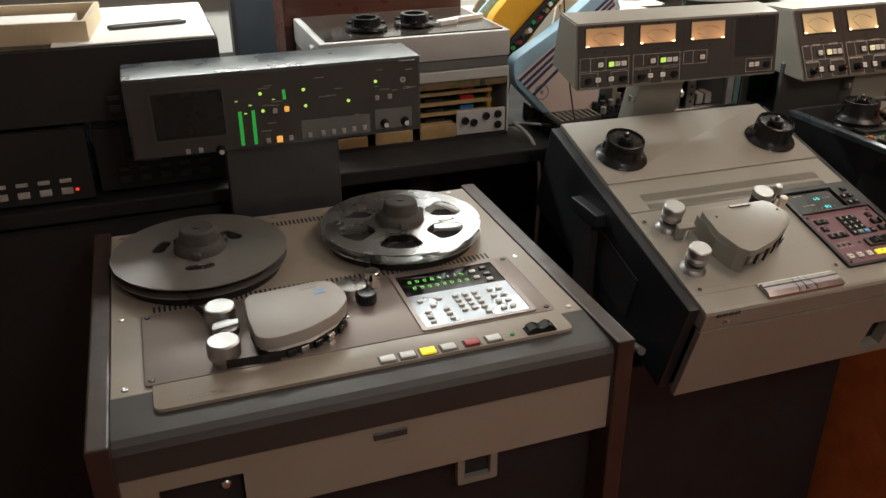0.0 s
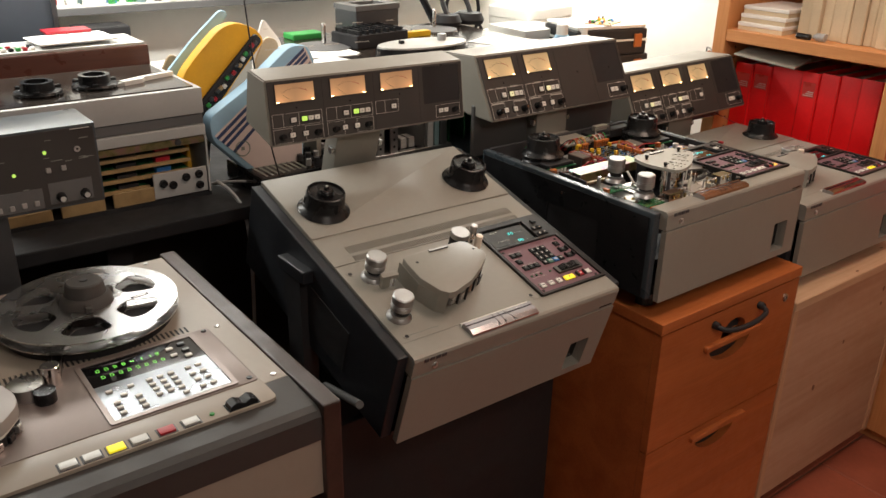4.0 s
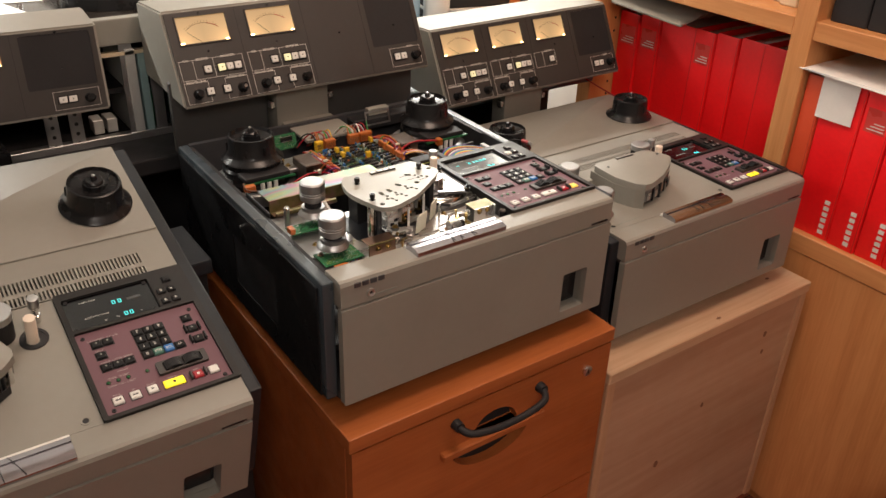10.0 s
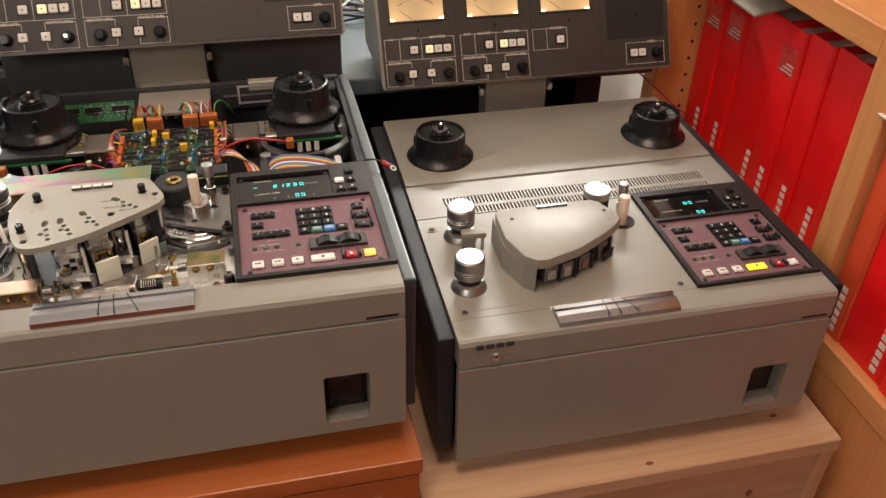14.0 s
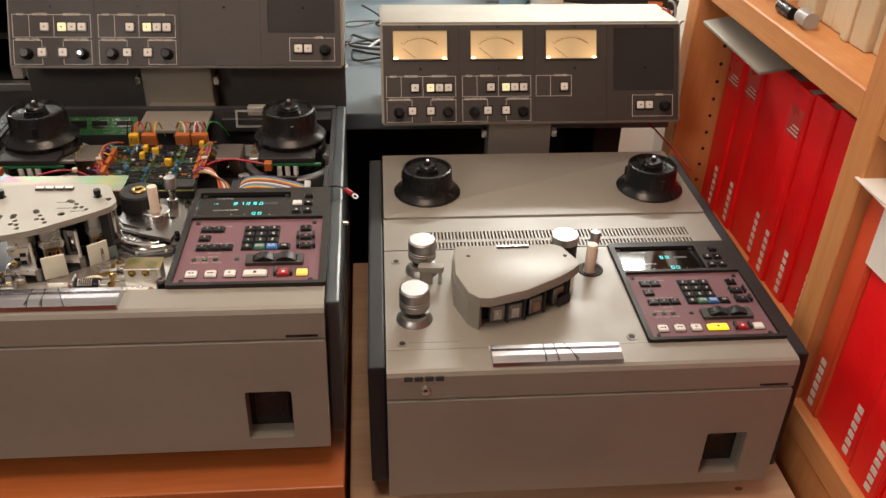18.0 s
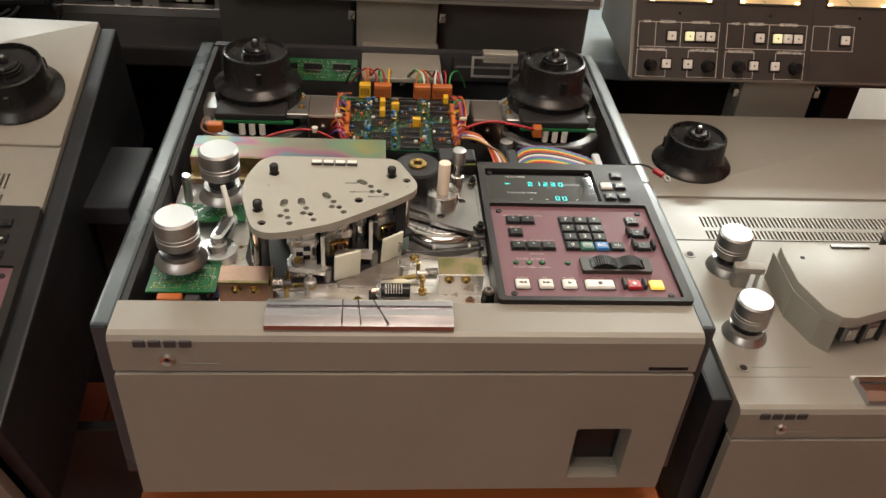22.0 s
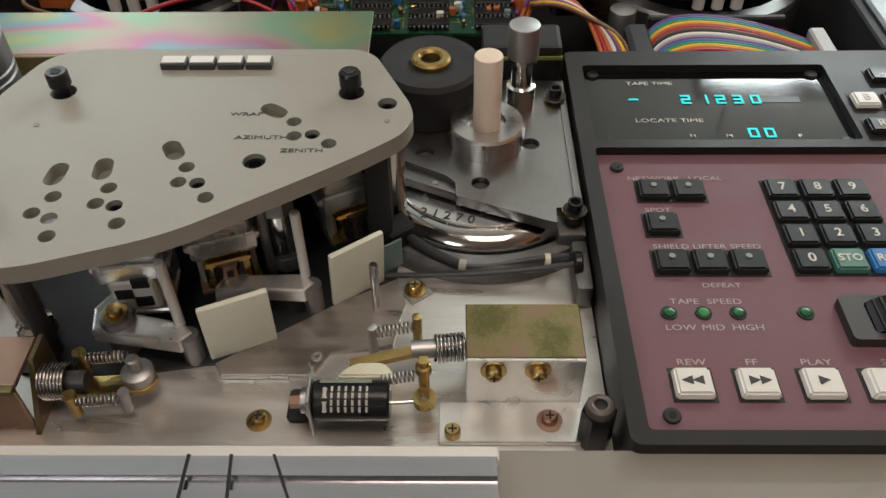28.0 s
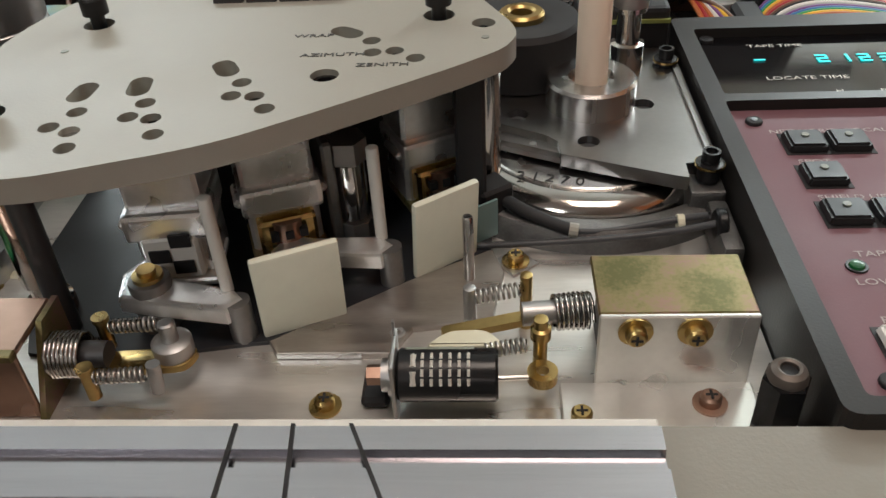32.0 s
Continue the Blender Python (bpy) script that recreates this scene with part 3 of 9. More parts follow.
def meter_bridge(deck, meters, lit, needles):
    """The meter housing on its pillar behind the deck plate, leaning back."""
    x0, x1 = -0.315, 0.163
    prof = [(0.352, 0.058), (0.425, 0.2), (0.55, 0.192), (0.55, 0.062)]
    bm = bmesh.new()
    a = [bm.verts.new((x0, y, z)) for y, z in prof]
    b = [bm.verts.new((x1, y, z)) for y, z in prof]
    bm.faces.new(a)
    bm.faces.new(b[::-1])
    for k in range(4):
        n = (k + 1) % 4
        bm.faces.new((a[n], a[k], b[k], b[n]))
    bmesh.ops.recalc_face_normals(bm, faces=bm.faces[:])
    bmesh.ops.bevel(bm, geom=bm.edges[:], offset=0.003, segments=2, affect="EDGES")
    bridge = part("meter_bridge", bm, BEIGE, deck, "beige meter housing with a dark brown front panel", True)
    holes = [rect(-0.295, -0.211, 0.103, 0.147), rect(-0.174, -0.092, 0.103, 0.147)]
    if meters == 3:
        holes.append(rect(-0.055, 0.026, 0.103, 0.147))
    holes.append(rect(0.053, 0.151, 0.052, 0.15, 0.004))
    part("front_panel", turned(holed(rect(x0 + 0.004, x1 - 0.004, 0.005, 0.155), holes, -0.003, 0.0025), FACE), PANELBROWN, bridge, "dark brown panel")
    on = FACE @ Matrix.Translation((0, 0, 0.0025))
    for k, h in enumerate(holes[:-1]):
        vu_meter(bridge, h[0][0], h[1][0], needles[k], DIALDIM if lit is LITGREEN else DIAL)
    part("speaker_grille", turned(box(0.053, 0.151, 0.052, 0.15, -0.002, 0.0012), FACE), BLACKMATT, bridge, "black speaker cloth")
    for x in (-0.193, -0.073, 0.042):
        part("panel_joint", turned(box(x, x + 0.0006, 0.006, 0.154, 0, 0.0003), on), BLACKMATT, bridge)
    for x in (-0.254, -0.132, -0.01, 0.104):
        part("screw", turned(cyl(x, 0.1515, 0, 0.0012, 0.0022, 10), on), BLACK, bridge)
        part("screw", turned(cyl(x + 0.001, 0.088, 0, 0.001, 0.0018, 10), on), BLACK, bridge)
    for n, d in enumerate((0.0, 0.119)):
        outline_bars(bridge, -0.307 + d, -0.198 + d, 0.0445, 0.077, on, breaks=(-0.284 + d, -0.250 + d))
        outline_bars(bridge, -0.307 + d, -0.267 + d, 0.006, 0.041, on)
        outline_bars(bridge, -0.238 + d, -0.198 + d, 0.006, 0.041, on)
        small_key(bridge, -0.262 + d, 0.059, on)
        small_key(bridge, -0.238 + d, 0.059, on, lit)
        small_key(bridge, -0.224 + d, 0.059, on)
        small_key(bridge, -0.210 + d, 0.059, on)
        small_key(bridge, -0.267 + d, 0.023, on)
        small_key(bridge, -0.238 + d, 0.023, on)
        knob(bridge, -0.288 + d, 0.021, on)
        knob(bridge, -0.211 + d, 0.021, on, cap=(n == 0 and meters == 2))
        for text, x, y, s in (("RECORD", -0.268, 0.0768, 0.0052), ("MONITOR", -0.224, 0.0768, 0.0052), ("RECORD LEVEL", -0.286, 0.041, 0.005), ("OUTPUT LEVEL", -0.219, 0.041, 0.005), ("AUX", -0.296, 0.0768, 0.0048)):
            words("lettering", text, s, on @ Matrix.Translation((x + d, y, 0.0006)), LETTER, bridge, depth=0.0001, align="CENTER", bold=0.0001)
    if meters == 3:
        outline_bars(bridge, -0.071, -0.014, 0.0445, 0.077, on, breaks=(-0.048,))
        small_key(bridge, -0.026, 0.059, on)
        words("lettering", "RECORD", 0.0052, on @ Matrix.Translation((-0.031, 0.0768, 0.0006)), LETTER, bridge, depth=0.0001, align="CENTER", bold=0.0001)
    outline_bars(bridge, 0.084, 0.150, 0.011, 0.045, on)
    small_key(bridge, 0.097, 0.029, on)
    small_key(bridge, 0.111, 0.029, on)
    knob(bridge, 0.136, 0.027, on)
    words("lettering", "LEVEL", 0.005, on @ Matrix.Translation((0.128, 0.045, 0.0006)), LETTER, bridge, depth=0.0001, align="CENTER", bold=0.0001)
    return bridge


def pillar(deck):
    part("pillar", box(-0.142, -0.038, 0.385, 0.43, -0.1, 0.12, 0.004), BEIGE, deck, "beige sheet-metal pillar", True)
    for x in (-0.148, -0.032):
        part("hinge_pin", box(x - 0.004, x + 0.004, 0.386, 0.4, 0.02, 0.032, 0.001), STEEL, deck)


def deck_body(deck, rail=RAILBLACK, width=0.0):
    part("side_rail", box(-0.333 - width, -0.3165, -0.152, 0.36, -0.185, -0.004, 0.003), rail, deck)
    part("side_rail", box(0.1495, 0.164 + width, -0.152, 0.36, -0.185, -0.004, 0.003), rail, deck)
    part("side_recess", box(-0.3345 - width, -0.333 - width, -0.02, 0.2, -0.15, -0.06, 0.0005, 1), BLACKMATT, deck)
    part("bottom_pan", box(-0.314, 0.147, -0.15, 0.36, -0.19, -0.18), CHARCOAL, deck)
    part("rear_panel", box(-0.315, 0.148, 0.352, 0.362, -0.18, -0.004), CHARCOAL, deck)
    cap = holed([(-0.168, -0.0375), (-0.128, -0.0375), (-0.128, 0.0), (-0.161, 0.0), (-0.1655, -0.0015), (-0.168, -0.006)], [], -0.316, 0.149)
    m = Matrix(((0, 0, 1, 0), (1, 0, 0, 0), (0, 1, 0, 0), (0, 0, 0, 1)))
    part("front_cap", turned(cap, m), BEIGE, deck)
    fp = holed(rect(-0.316, 0.149, -0.19, -0.0400, 0.003), [rect(0.0612, 0.110, -0.174, -0.1065, 0.004)], 0, 0.012)
    part("front_panel", turned(fp, Matrix.Translation((0, -0.158, 0)) @ Matrix.Rotation(radians(90), 4, "X")), BEIGE, deck)
    part("seam_backing", box(-0.314, 0.147, -0.158, -0.15, -0.046, -0.034), BLACKMATT, deck)
    sw = part("power_switch_well", box(0.059, 0.1125, -0.147, -0.135, -0.176, -0.104), BLACKMATT, deck)
    part("rocker", box(0.0655, 0.1055, -0.1525, -0.1469, -0.168, -0.112, 0.002), BLACK, sw)
    part("sill", box(0.0590, 0.1122, -0.1575, -0.1472, -0.1765, -0.174), BEIGE, sw)
    for x0, x1 in ((0.0590, 0.0612), (0.110, 0.1122)):
        part("well_wall", box(x0, x1, -0.1575, -0.1472, -0.174, -0.104), BEIGE, sw)
    part("badge_plate", box(0.109, 0.142, -0.1685, -0.1675, -0.0355, -0.0325), BLACK, deck)
    badge = bmesh.new()
    for k in range(4):
        box(-0.297 + k * 0.0115, -0.2878 + k * 0.0115, -0.1695, -0.1675, -0.0115, -0.0045, 0.0006, 1, bm=badge)
    part("badge", badge, CHARCOAL, deck, "small dark maker's badge")
    part("phone_jack", lathe([(0.0022, 0), (0.0022, -0.002), (0.005, -0.003), (0.0055, 0)], (-0.2735, -0.168, -0.0245), 20, axis="y"), STEEL, deck, "", True)
    part("jack_hole", lathe([(0, 0), (0.0023, 0), (0.0023, -0.001), (0, -0.001)], (-0.2735, -0.1675, -0.0245), 12, axis="y"), BLACKMATT, deck)
    part("printed_line", box(-0.2645, -0.235, -0.1684, -0.1676, -0.0305, -0.0292), GREYINSET, deck)
    for x in (-0.28, 0.11):
        for y in (-0.11, 0.3):
            part("foot", cyl(x, y, -0.222, -0.19, 0.018, 16), BLACKMATT, deck)
    block = part("splicing_block", turned(holed([(-0.1625, -0.004), (-0.1625, 0.006), (-0.153, 0.009), (-0.146, 0.009), (-0.1455, 0.007), (-0.142, 0.007), (-0.1415, 0.009), (-0.1355, 0.009), (-0.1335, 0.006), (-0.1335, -0.004)], [], -0.199, -0.053), m), BLOCKALU, deck, "bright aluminium splicing block")
    for x, s in ((-0.14, 0.0), (-0.128, 0.0025), (-0.116, 0.012)):
        part("cutting_slot", slab([(x, -0.135), (x + 0.0009, -0.135), (x + s + 0.0009, -0.1628), (x + s, -0.1628)], 0.0085, 0.0093), BLACKMATT, block)
    part("backing_strip", box(-0.2, -0.052, -0.1335, -0.1285, -0.004, 0.0035, 0.0005, 1), WHITE, deck, "white plastic strip")


def hub(deck, x, y, z=0.0):
    prof = [(0, 0), (0.048, 0), (0.0495, 0.002), (0.047, 0.005), (0.041, 0.008), (0.0375, 0.014), (0.0365, 0.036), (0.0355, 0.04), (0.033, 0.041), (0.031, 0.036), (0.016, 0.034), (0.0155, 0.037), (0.0145, 0.037), (0.0145, 0.041), (0.013, 0.0415), (0.013, 0.044), (0.011, 0.046), (0.005, 0.046), (0.0045, 0.049), (0.003, 0.051), (0, 0.0515)]
    h = part("reel_hub", lathe(prof, (x, y, z), 40), BLACK, deck, "black reel hub adapter", True)
    part("hub_button", lathe([(0, 0.0505), (0.0026, 0.0508), (0.0022, 0.0525), (0, 0.0532)], (x, y, z + 0.0004), 12), STEEL, h, "", True)
    for k in range(3):
        a = radians(120 * k + 40)
        part("hub_lug", turned(box(0.034, 0.0395, -0.003, 0.003, 0.016, 0.030, 0.001, 1), Matrix.Translation((x, y, z)) @ Matrix.Rotation(a, 4, "Z")), BLACK, h)
    return h


def tape_roller(deck, x, y, z0, top, r=0.0178):
    b = part("tape_roller", lathe([(0, top - 0.030), (r * 0.7, top - 0.030), (r * 0.7, top - 0.026), (r, top - 0.026), (r, top - 0.0185), (r * 0.965, top - 0.018), (r * 0.965, top - 0.0172), (r, top - 0.0167), (r, top - 0.0150), (r * 0.965, top - 0.0145), (r * 0.965, top - 0.0137), (r, top - 0.0132), (r, top - 0.002), (r - 0.002, top), (0, top)], (x, y, 0), 40), ROLLER, deck, "satin aluminium tape roller", True)
    part("roller_flange", lathe([(0, z0), (0.0218, z0), (0.0212, z0 + 0.002), (0.0165, z0 + 0.007), (0.0165, z0 + 0.012), (0, z0 + 0.012)], (x, y, 0), 36), ROLLER, b, "", True)
    part("roller_neck", cyl(x, y, z0 + 0.011, top - 0.028, 0.012, 20), BLACKMATT, b)
    return b


def post_roller(deck, x, y, z0):
    p = part("guide_post", lathe([(0, z0), (0.0062, z0), (0.0062, z0 + 0.012), (0.0045, z0 + 0.0125), (0.0045, z0 + 0.024), (0.0062, z0 + 0.0245), (0.0062, z0 + 0.038), (0.005, z0 + 0.0395), (0, z0 + 0.0395)], (x, y, 0), 28), CHROME, deck, "polished tape guide post", True)
    part("post_cap", cyl(x, y, z0 + 0.0265, z0 + 0.041, 0.0066, 28, 0.001), SATIN, p, "", True)


def capstan(deck, x, y, z0, collar=None, r=0.0056):
    c = part("capstan_collar", lathe([(0, z0), (0.0158, z0), (0.0158, z0 + 0.0095), (0.0148, z0 + 0.0105), (0.008, z0 + 0.0105), (0.0075, z0 + 0.008), (0, z0 + 0.008)], (x, y, 0), 40), collar or SATIN, deck, "", True)
    part("capstan_shaft", cyl(x, y, z0 + 0.006, 0.0405, r, 28, 0.0006), CERAMIC, c, "cream ceramic capstan shaft", True)


def countersunk(deck, x, y, z=0.0):
    s = part("cover_screw", lathe([(0.0035, z + 0.0002), (0.0062, z + 0.0002), (0.0062, z + 0.0008), (0.0045, z + 0.0009), (0.0035, z + 0.0003)], (x, y, 0), 20), BEIGE, deck, "", True)
    part("screw_head", cyl(x, y, z, z + 0.0006, 0.0036, 14), BLACKMATT, s)


DIGIT = {"0": "abcdef", "1": "bc", "2": "abged", "3": "abgcd", "4": "fgbc", "5": "afgcd", "6": "afgecd", "7": "abc", "8": "abcdefg", "9": "abfgcd", "-": "g", "U": "abcef", " ": ""}


def digits(parent, text, x, y, z, w=0.0042, h=0.0062, pitch=0.0058, t=0.0009, material=None, m=None):
    """Seven-bar numerals."""
    bm = bmesh.new()
    for k, ch in enumerate(text):
        ox = x + k * pitch
        for s in DIGIT.get(ch, ""):
            a = {"a": (0, w, h - t, h), "g": (0, w, h / 2 - t / 2, h / 2 + t / 2), "d": (0, w, 0, t), "f": (0, t, h / 2, h), "e": (0, t, 0, h / 2), "b": (w - t, w, h / 2, h), "c": (w - t, w, 0, h / 2)}[s]
            box(ox + a[0], ox + a[1], y + a[2] - h / 2, y + a[3] - h / 2, z, z + 0.0002, bm=bm)
    if m:
        turned(bm, m)
    return part("digits", bm, material or CYAN, parent, "glowing numerals")


def control_pad(deck, tape, locate, lit_key="yellow"):
    frame_bm = holed(rect(-0.014, 0.15, -0.129, 0.08, 0.004), [rect(-0.008, 0.142, -0.124, 0.0085, 0.002), rect(-0.007, 0.1015, 0.0135, 0.0685, 0.002)], -0.03, 0.005)
    pad = part("control_panel", frame_bm, PADFRAME, deck, "control panel in a dark frame")
    plate = part("key_plate", box(-0.0078, 0.1418, -0.1238, 0.0083, -0.006, 0.0012), PINK, pad, "mauve key plate")
    part("display_window", box(-0.0068, 0.1013, 0.0137, 0.0683, -0.006, 0.0012), DISPGLASS, pad, "black glass time display")
    digits(pad, tape, 0.0115, 0.0465, 0.0015, pitch=0.0076)
    digits(pad, locate, 0.058, 0.0225, 0.0015, pitch=0.0068)
    part("display_strip", box(0.068, 0.086, 0.0445, 0.0485, 0.0012, 0.0014), CHARCOAL, pad)
    z = 0.0012
    for x, y in ((0, 0), (0.1325, -0.001), (0.0005, -0.117), (0.1335, -0.118), (-0.002, 0.0165), (0.0965, 0.0165), (-0.002, 0.0655), (0.0965, 0.0655)):
        s = part("screw", cyl(x, y, z, z + 0.0012, 0.0028, 14, 0.0005), BLACKMATT, pad)
        part("hex_socket", cyl(x, y, z + 0.0011, z + 0.0014, 0.0013, 6), BLACK, pad)

    def key(x, y, w=0.0126, h=0.0118, material=KEYBLACK, text="", ink=LETTER, name="key", size=0.0058):
        well = part("key_well", box(x - w / 2 - 0.0006, x + w / 2 + 0.0006, y - h / 2 - 0.0006, y + h / 2 + 0.0006, z - 0.001, z + 0.0002), BLACKMATT, pad)
        tmp = bmesh.new()
        bmesh.ops.create_cube(tmp, size=1, matrix=Matrix.Translation((x, y, z + 0.0014)) @ Matrix.Diagonal((w, h, 0.0028, 1)))
        for v in tmp.verts:
            if v.co.z > z + 0.002:
                v.co.x += (x - v.co.x) * 0.14
                v.co.y += (y - v.co.y) * 0.16
        bmesh.ops.bevel(tmp, geom=tmp.edges[:], offset=0.0007, segments=2, affect="EDGES")
        k = part(name, tmp, material, pad, "", True)
        if text:
            words("lettering", text, size, pose(x, y, z + 0.0029), ink, pad, depth=0.0001, align="CENTER", bold=0.0001)
        return k

    for r, row in enumerate((("7", "8", "9"), ("4", "5", "6"), ("1", "2", "3"))):
        for c, ch in enumerate(row):
            key(0.061 + 0.0134 * c, -0.0145 - 0.0128 * r, text=ch)
    key(0.061, -0.0528, text="0")
    key(0.0744, -0.0528, material=GREENKEY, text="STO", size=0.0046)
    key(0.0878, -0.0528, material=BLUE, text="RCL", size=0.0046)
    key(0.1015, -0.0528, text="+/-", size=0.005)
    for x, y in ((0.012, -0.0145), (0.0253, -0.0145), (0.012, -0.0335), (0.012, -0.053), (0.0255, -0.053), (0.039, -0.053)):
        key(x, y)
        part("pilot_lamp", cyl(x, y + 0.001, z + 0.0027, z + 0.0032, 0.0012, 10), GREYINSET, pad)
    for x, y in ((0.1235, -0.0145), (0.1245, -0.0335), (0.1255, -0.052)):
        key(x, y)
        part("pilot_lamp", cyl(x, y + 0.001, z + 0.0027, z + 0.0032, 0.0012, 10), GREYINSET, pad)
        if y < -0.02:
            for dx in (-0.0088, 0.0088):
                part("key_guard", box(x + dx - 0.0014, x + dx + 0.0014, y - 0.006, y + 0.006, z, z + 0.0062, 0.0008, 1), BLACKMATT, pad)
    for n, x in enumerate((0.007, 0.0185, 0.030, 0.0525)):
        part("lamp", lathe([(0, z), (0.0022, z), (0.0018, z + 0.001), (0, z + 0.0015)], (x, -0.0762, 0), 12), DIMGREEN if (n == 1 and deck.get("open")) else LAMPGREEN, pad, "green lamp", True)
        part("lamp_rim", lathe([(0.0021, z), (0.0029, z), (0.0028, z + 0.0005), (0.0021, z + 0.0005)], (x, -0.0762, 0), 16), BLACK, pad)
    part("shuttle_bezel", holed(rect(0.063, 0.1245, -0.0905, -0.0715, 0.002), [rect(0.0705, 0.118, -0.088, -0.0745, 0.002)], z, z + 0.004), PANELBROWN, pad)
    rocker = []
    for k in range(25):
        t = k / 24
        rocker.append((0.0715 + 0.0455 * t, z + 0.0035 + 0.0052 * abs(math.sin(math.pi * 2 * t)) ** 0.8 * (1 if 0.02 < t < 0.98 else 0)))
    bm = holed([(0.0715, z - 0.002)] + rocker + [(0.117, z - 0.002)], [], 0.0745, 0.0875)
    part("shuttle_wheel", turned(bm, Matrix(((1, 0, 0, 0), (0, 0, -1, 0), (0, 1, 0, 0), (0, 0, 0, 1)))), BLACK, pad, "ribbed black shuttle wheel", True)
    ribs = bmesh.new()
    for k in range(1, 24):
        x, zz = rocker[k]
        box(x - 0.0004, x + 0.0004, -0.0872, -0.0748, zz - 0.001, zz + 0.0005, bm=ribs)
    part("wheel_ribs", ribs, BLACKMATT, pad)
    yb = -0.1055
    for x, w, mat in ((0.009, 0.0126, WHITE), (0.029, 0.0126, WHITE), (0.049, 0.0126, WHITE), (0.075, 0.026, WHITE if lit_key == "yellow" else LITLEMON), (0.1045, 0.0126, REDPLASTIC), (0.124, 0.0126, LITYELLOW if lit_key == "yellow" else WHITE)):
        key(x, yb, w, 0.0118, mat, name="transport_key")
        if w > 0.02:
            part("mark", box(x - 0.0016, x + 0.0016, yb - 0.0016, yb + 0.0016, z + 0.0028, z + 0.0031), MARKER, pad)
        elif mat is REDPLASTIC:
            part("mark", cyl(x, yb, z + 0.0028, z + 0.0031, 0.0018, 12), WHITE, pad)
            for dx in (-0.0088, 0.0088):
                part("key_guard", box(x + dx - 0.0014, x + dx + 0.0014, yb - 0.006, yb + 0.006, z, z + 0.006, 0.0008, 1), PANELBROWN, pad)
        elif x < 0.06:
            tri = bmesh.new()
            for dx, s in (((-0.002, -1), (0.0014, -1)) if x < 0.02 else ((-0.0014, 1), (0.002, 1)) if x < 0.04 else ((0, 1),)):
                slab([(x + dx - s * 0.0016, yb - 0.0016), (x + dx + s * 0.0018, yb), (x + dx - s * 0.0016, yb + 0.0016)][::s], z + 0.0028, z + 0.0031, bm=tri)
            part("mark", tri, MARKER, pad)
    z = 0.005
    for x, y, txt in ((0.1235, 0.0575, ""), (0.1105, 0.039, "B"), (0.1238, 0.039, ""), (0.1105, 0.0205, "R"), (0.1238, 0.0205, "")):
        key(x, y, 0.0115, 0.0105, WHITE if txt == "B" and deck.get("open") else KEYBLACK, txt)
        if not txt and y < 0.05:
            s = -1 if y > 0.03 else 1
            part("arrow", slab([(x - 0.002, y), (x + 0.002, y), (x, y + s * 0.0028)][::s], z + 0.0029, z + 0.0031), LETTER, pad)
    z = 0.0012
    for text, x, y, s in (("TAPE TIME", 0.012, 0.0588, 0.0034), ("LOCATE TIME", 0.012, 0.0312, 0.0036), ("NETWORK", 0.003, -0.0068, 0.0032), ("LOCAL", 0.027, -0.0068, 0.0032), ("SPOT", 0.007, -0.0252, 0.0032), ("SHIELD LIFTER SPEED", 0.0068, -0.0448, 0.0032), ("DEFEAT", 0.0205, -0.0638, 0.0030),
                          ("TAPE  SPEED", 0.008, -0.0712, 0.0034), ("LOW", 0.0045, -0.0826, 0.0034), ("MID", 0.0165, -0.0826, 0.0034), ("HIGH", 0.0265, -0.0826, 0.0034), ("REW", 0.0055, -0.0968, 0.0034), ("FF", 0.0272, -0.0968, 0.0034), ("PLAY", 0.0446, -0.0968, 0.0034), ("STOP", 0.070, -0.0968, 0.0034), ("REC", 0.1012, -0.0968, 0.0034), ("SHUTTLE", 0.086, -0.0702, 0.003),
                          ("H", 0.033, 0.0205, 0.003), ("M", 0.048, 0.0205, 0.003), ("F", 0.078, 0.0205, 0.003)):
        words("lettering", text, s, pose(x, y, (0.0051 if y > 0.0295 and x > 0.105 else z + 0.0003)), PADLETTER if y < 0.01 else LETTER, pad, depth=0, stretch=1.3)
    return pad


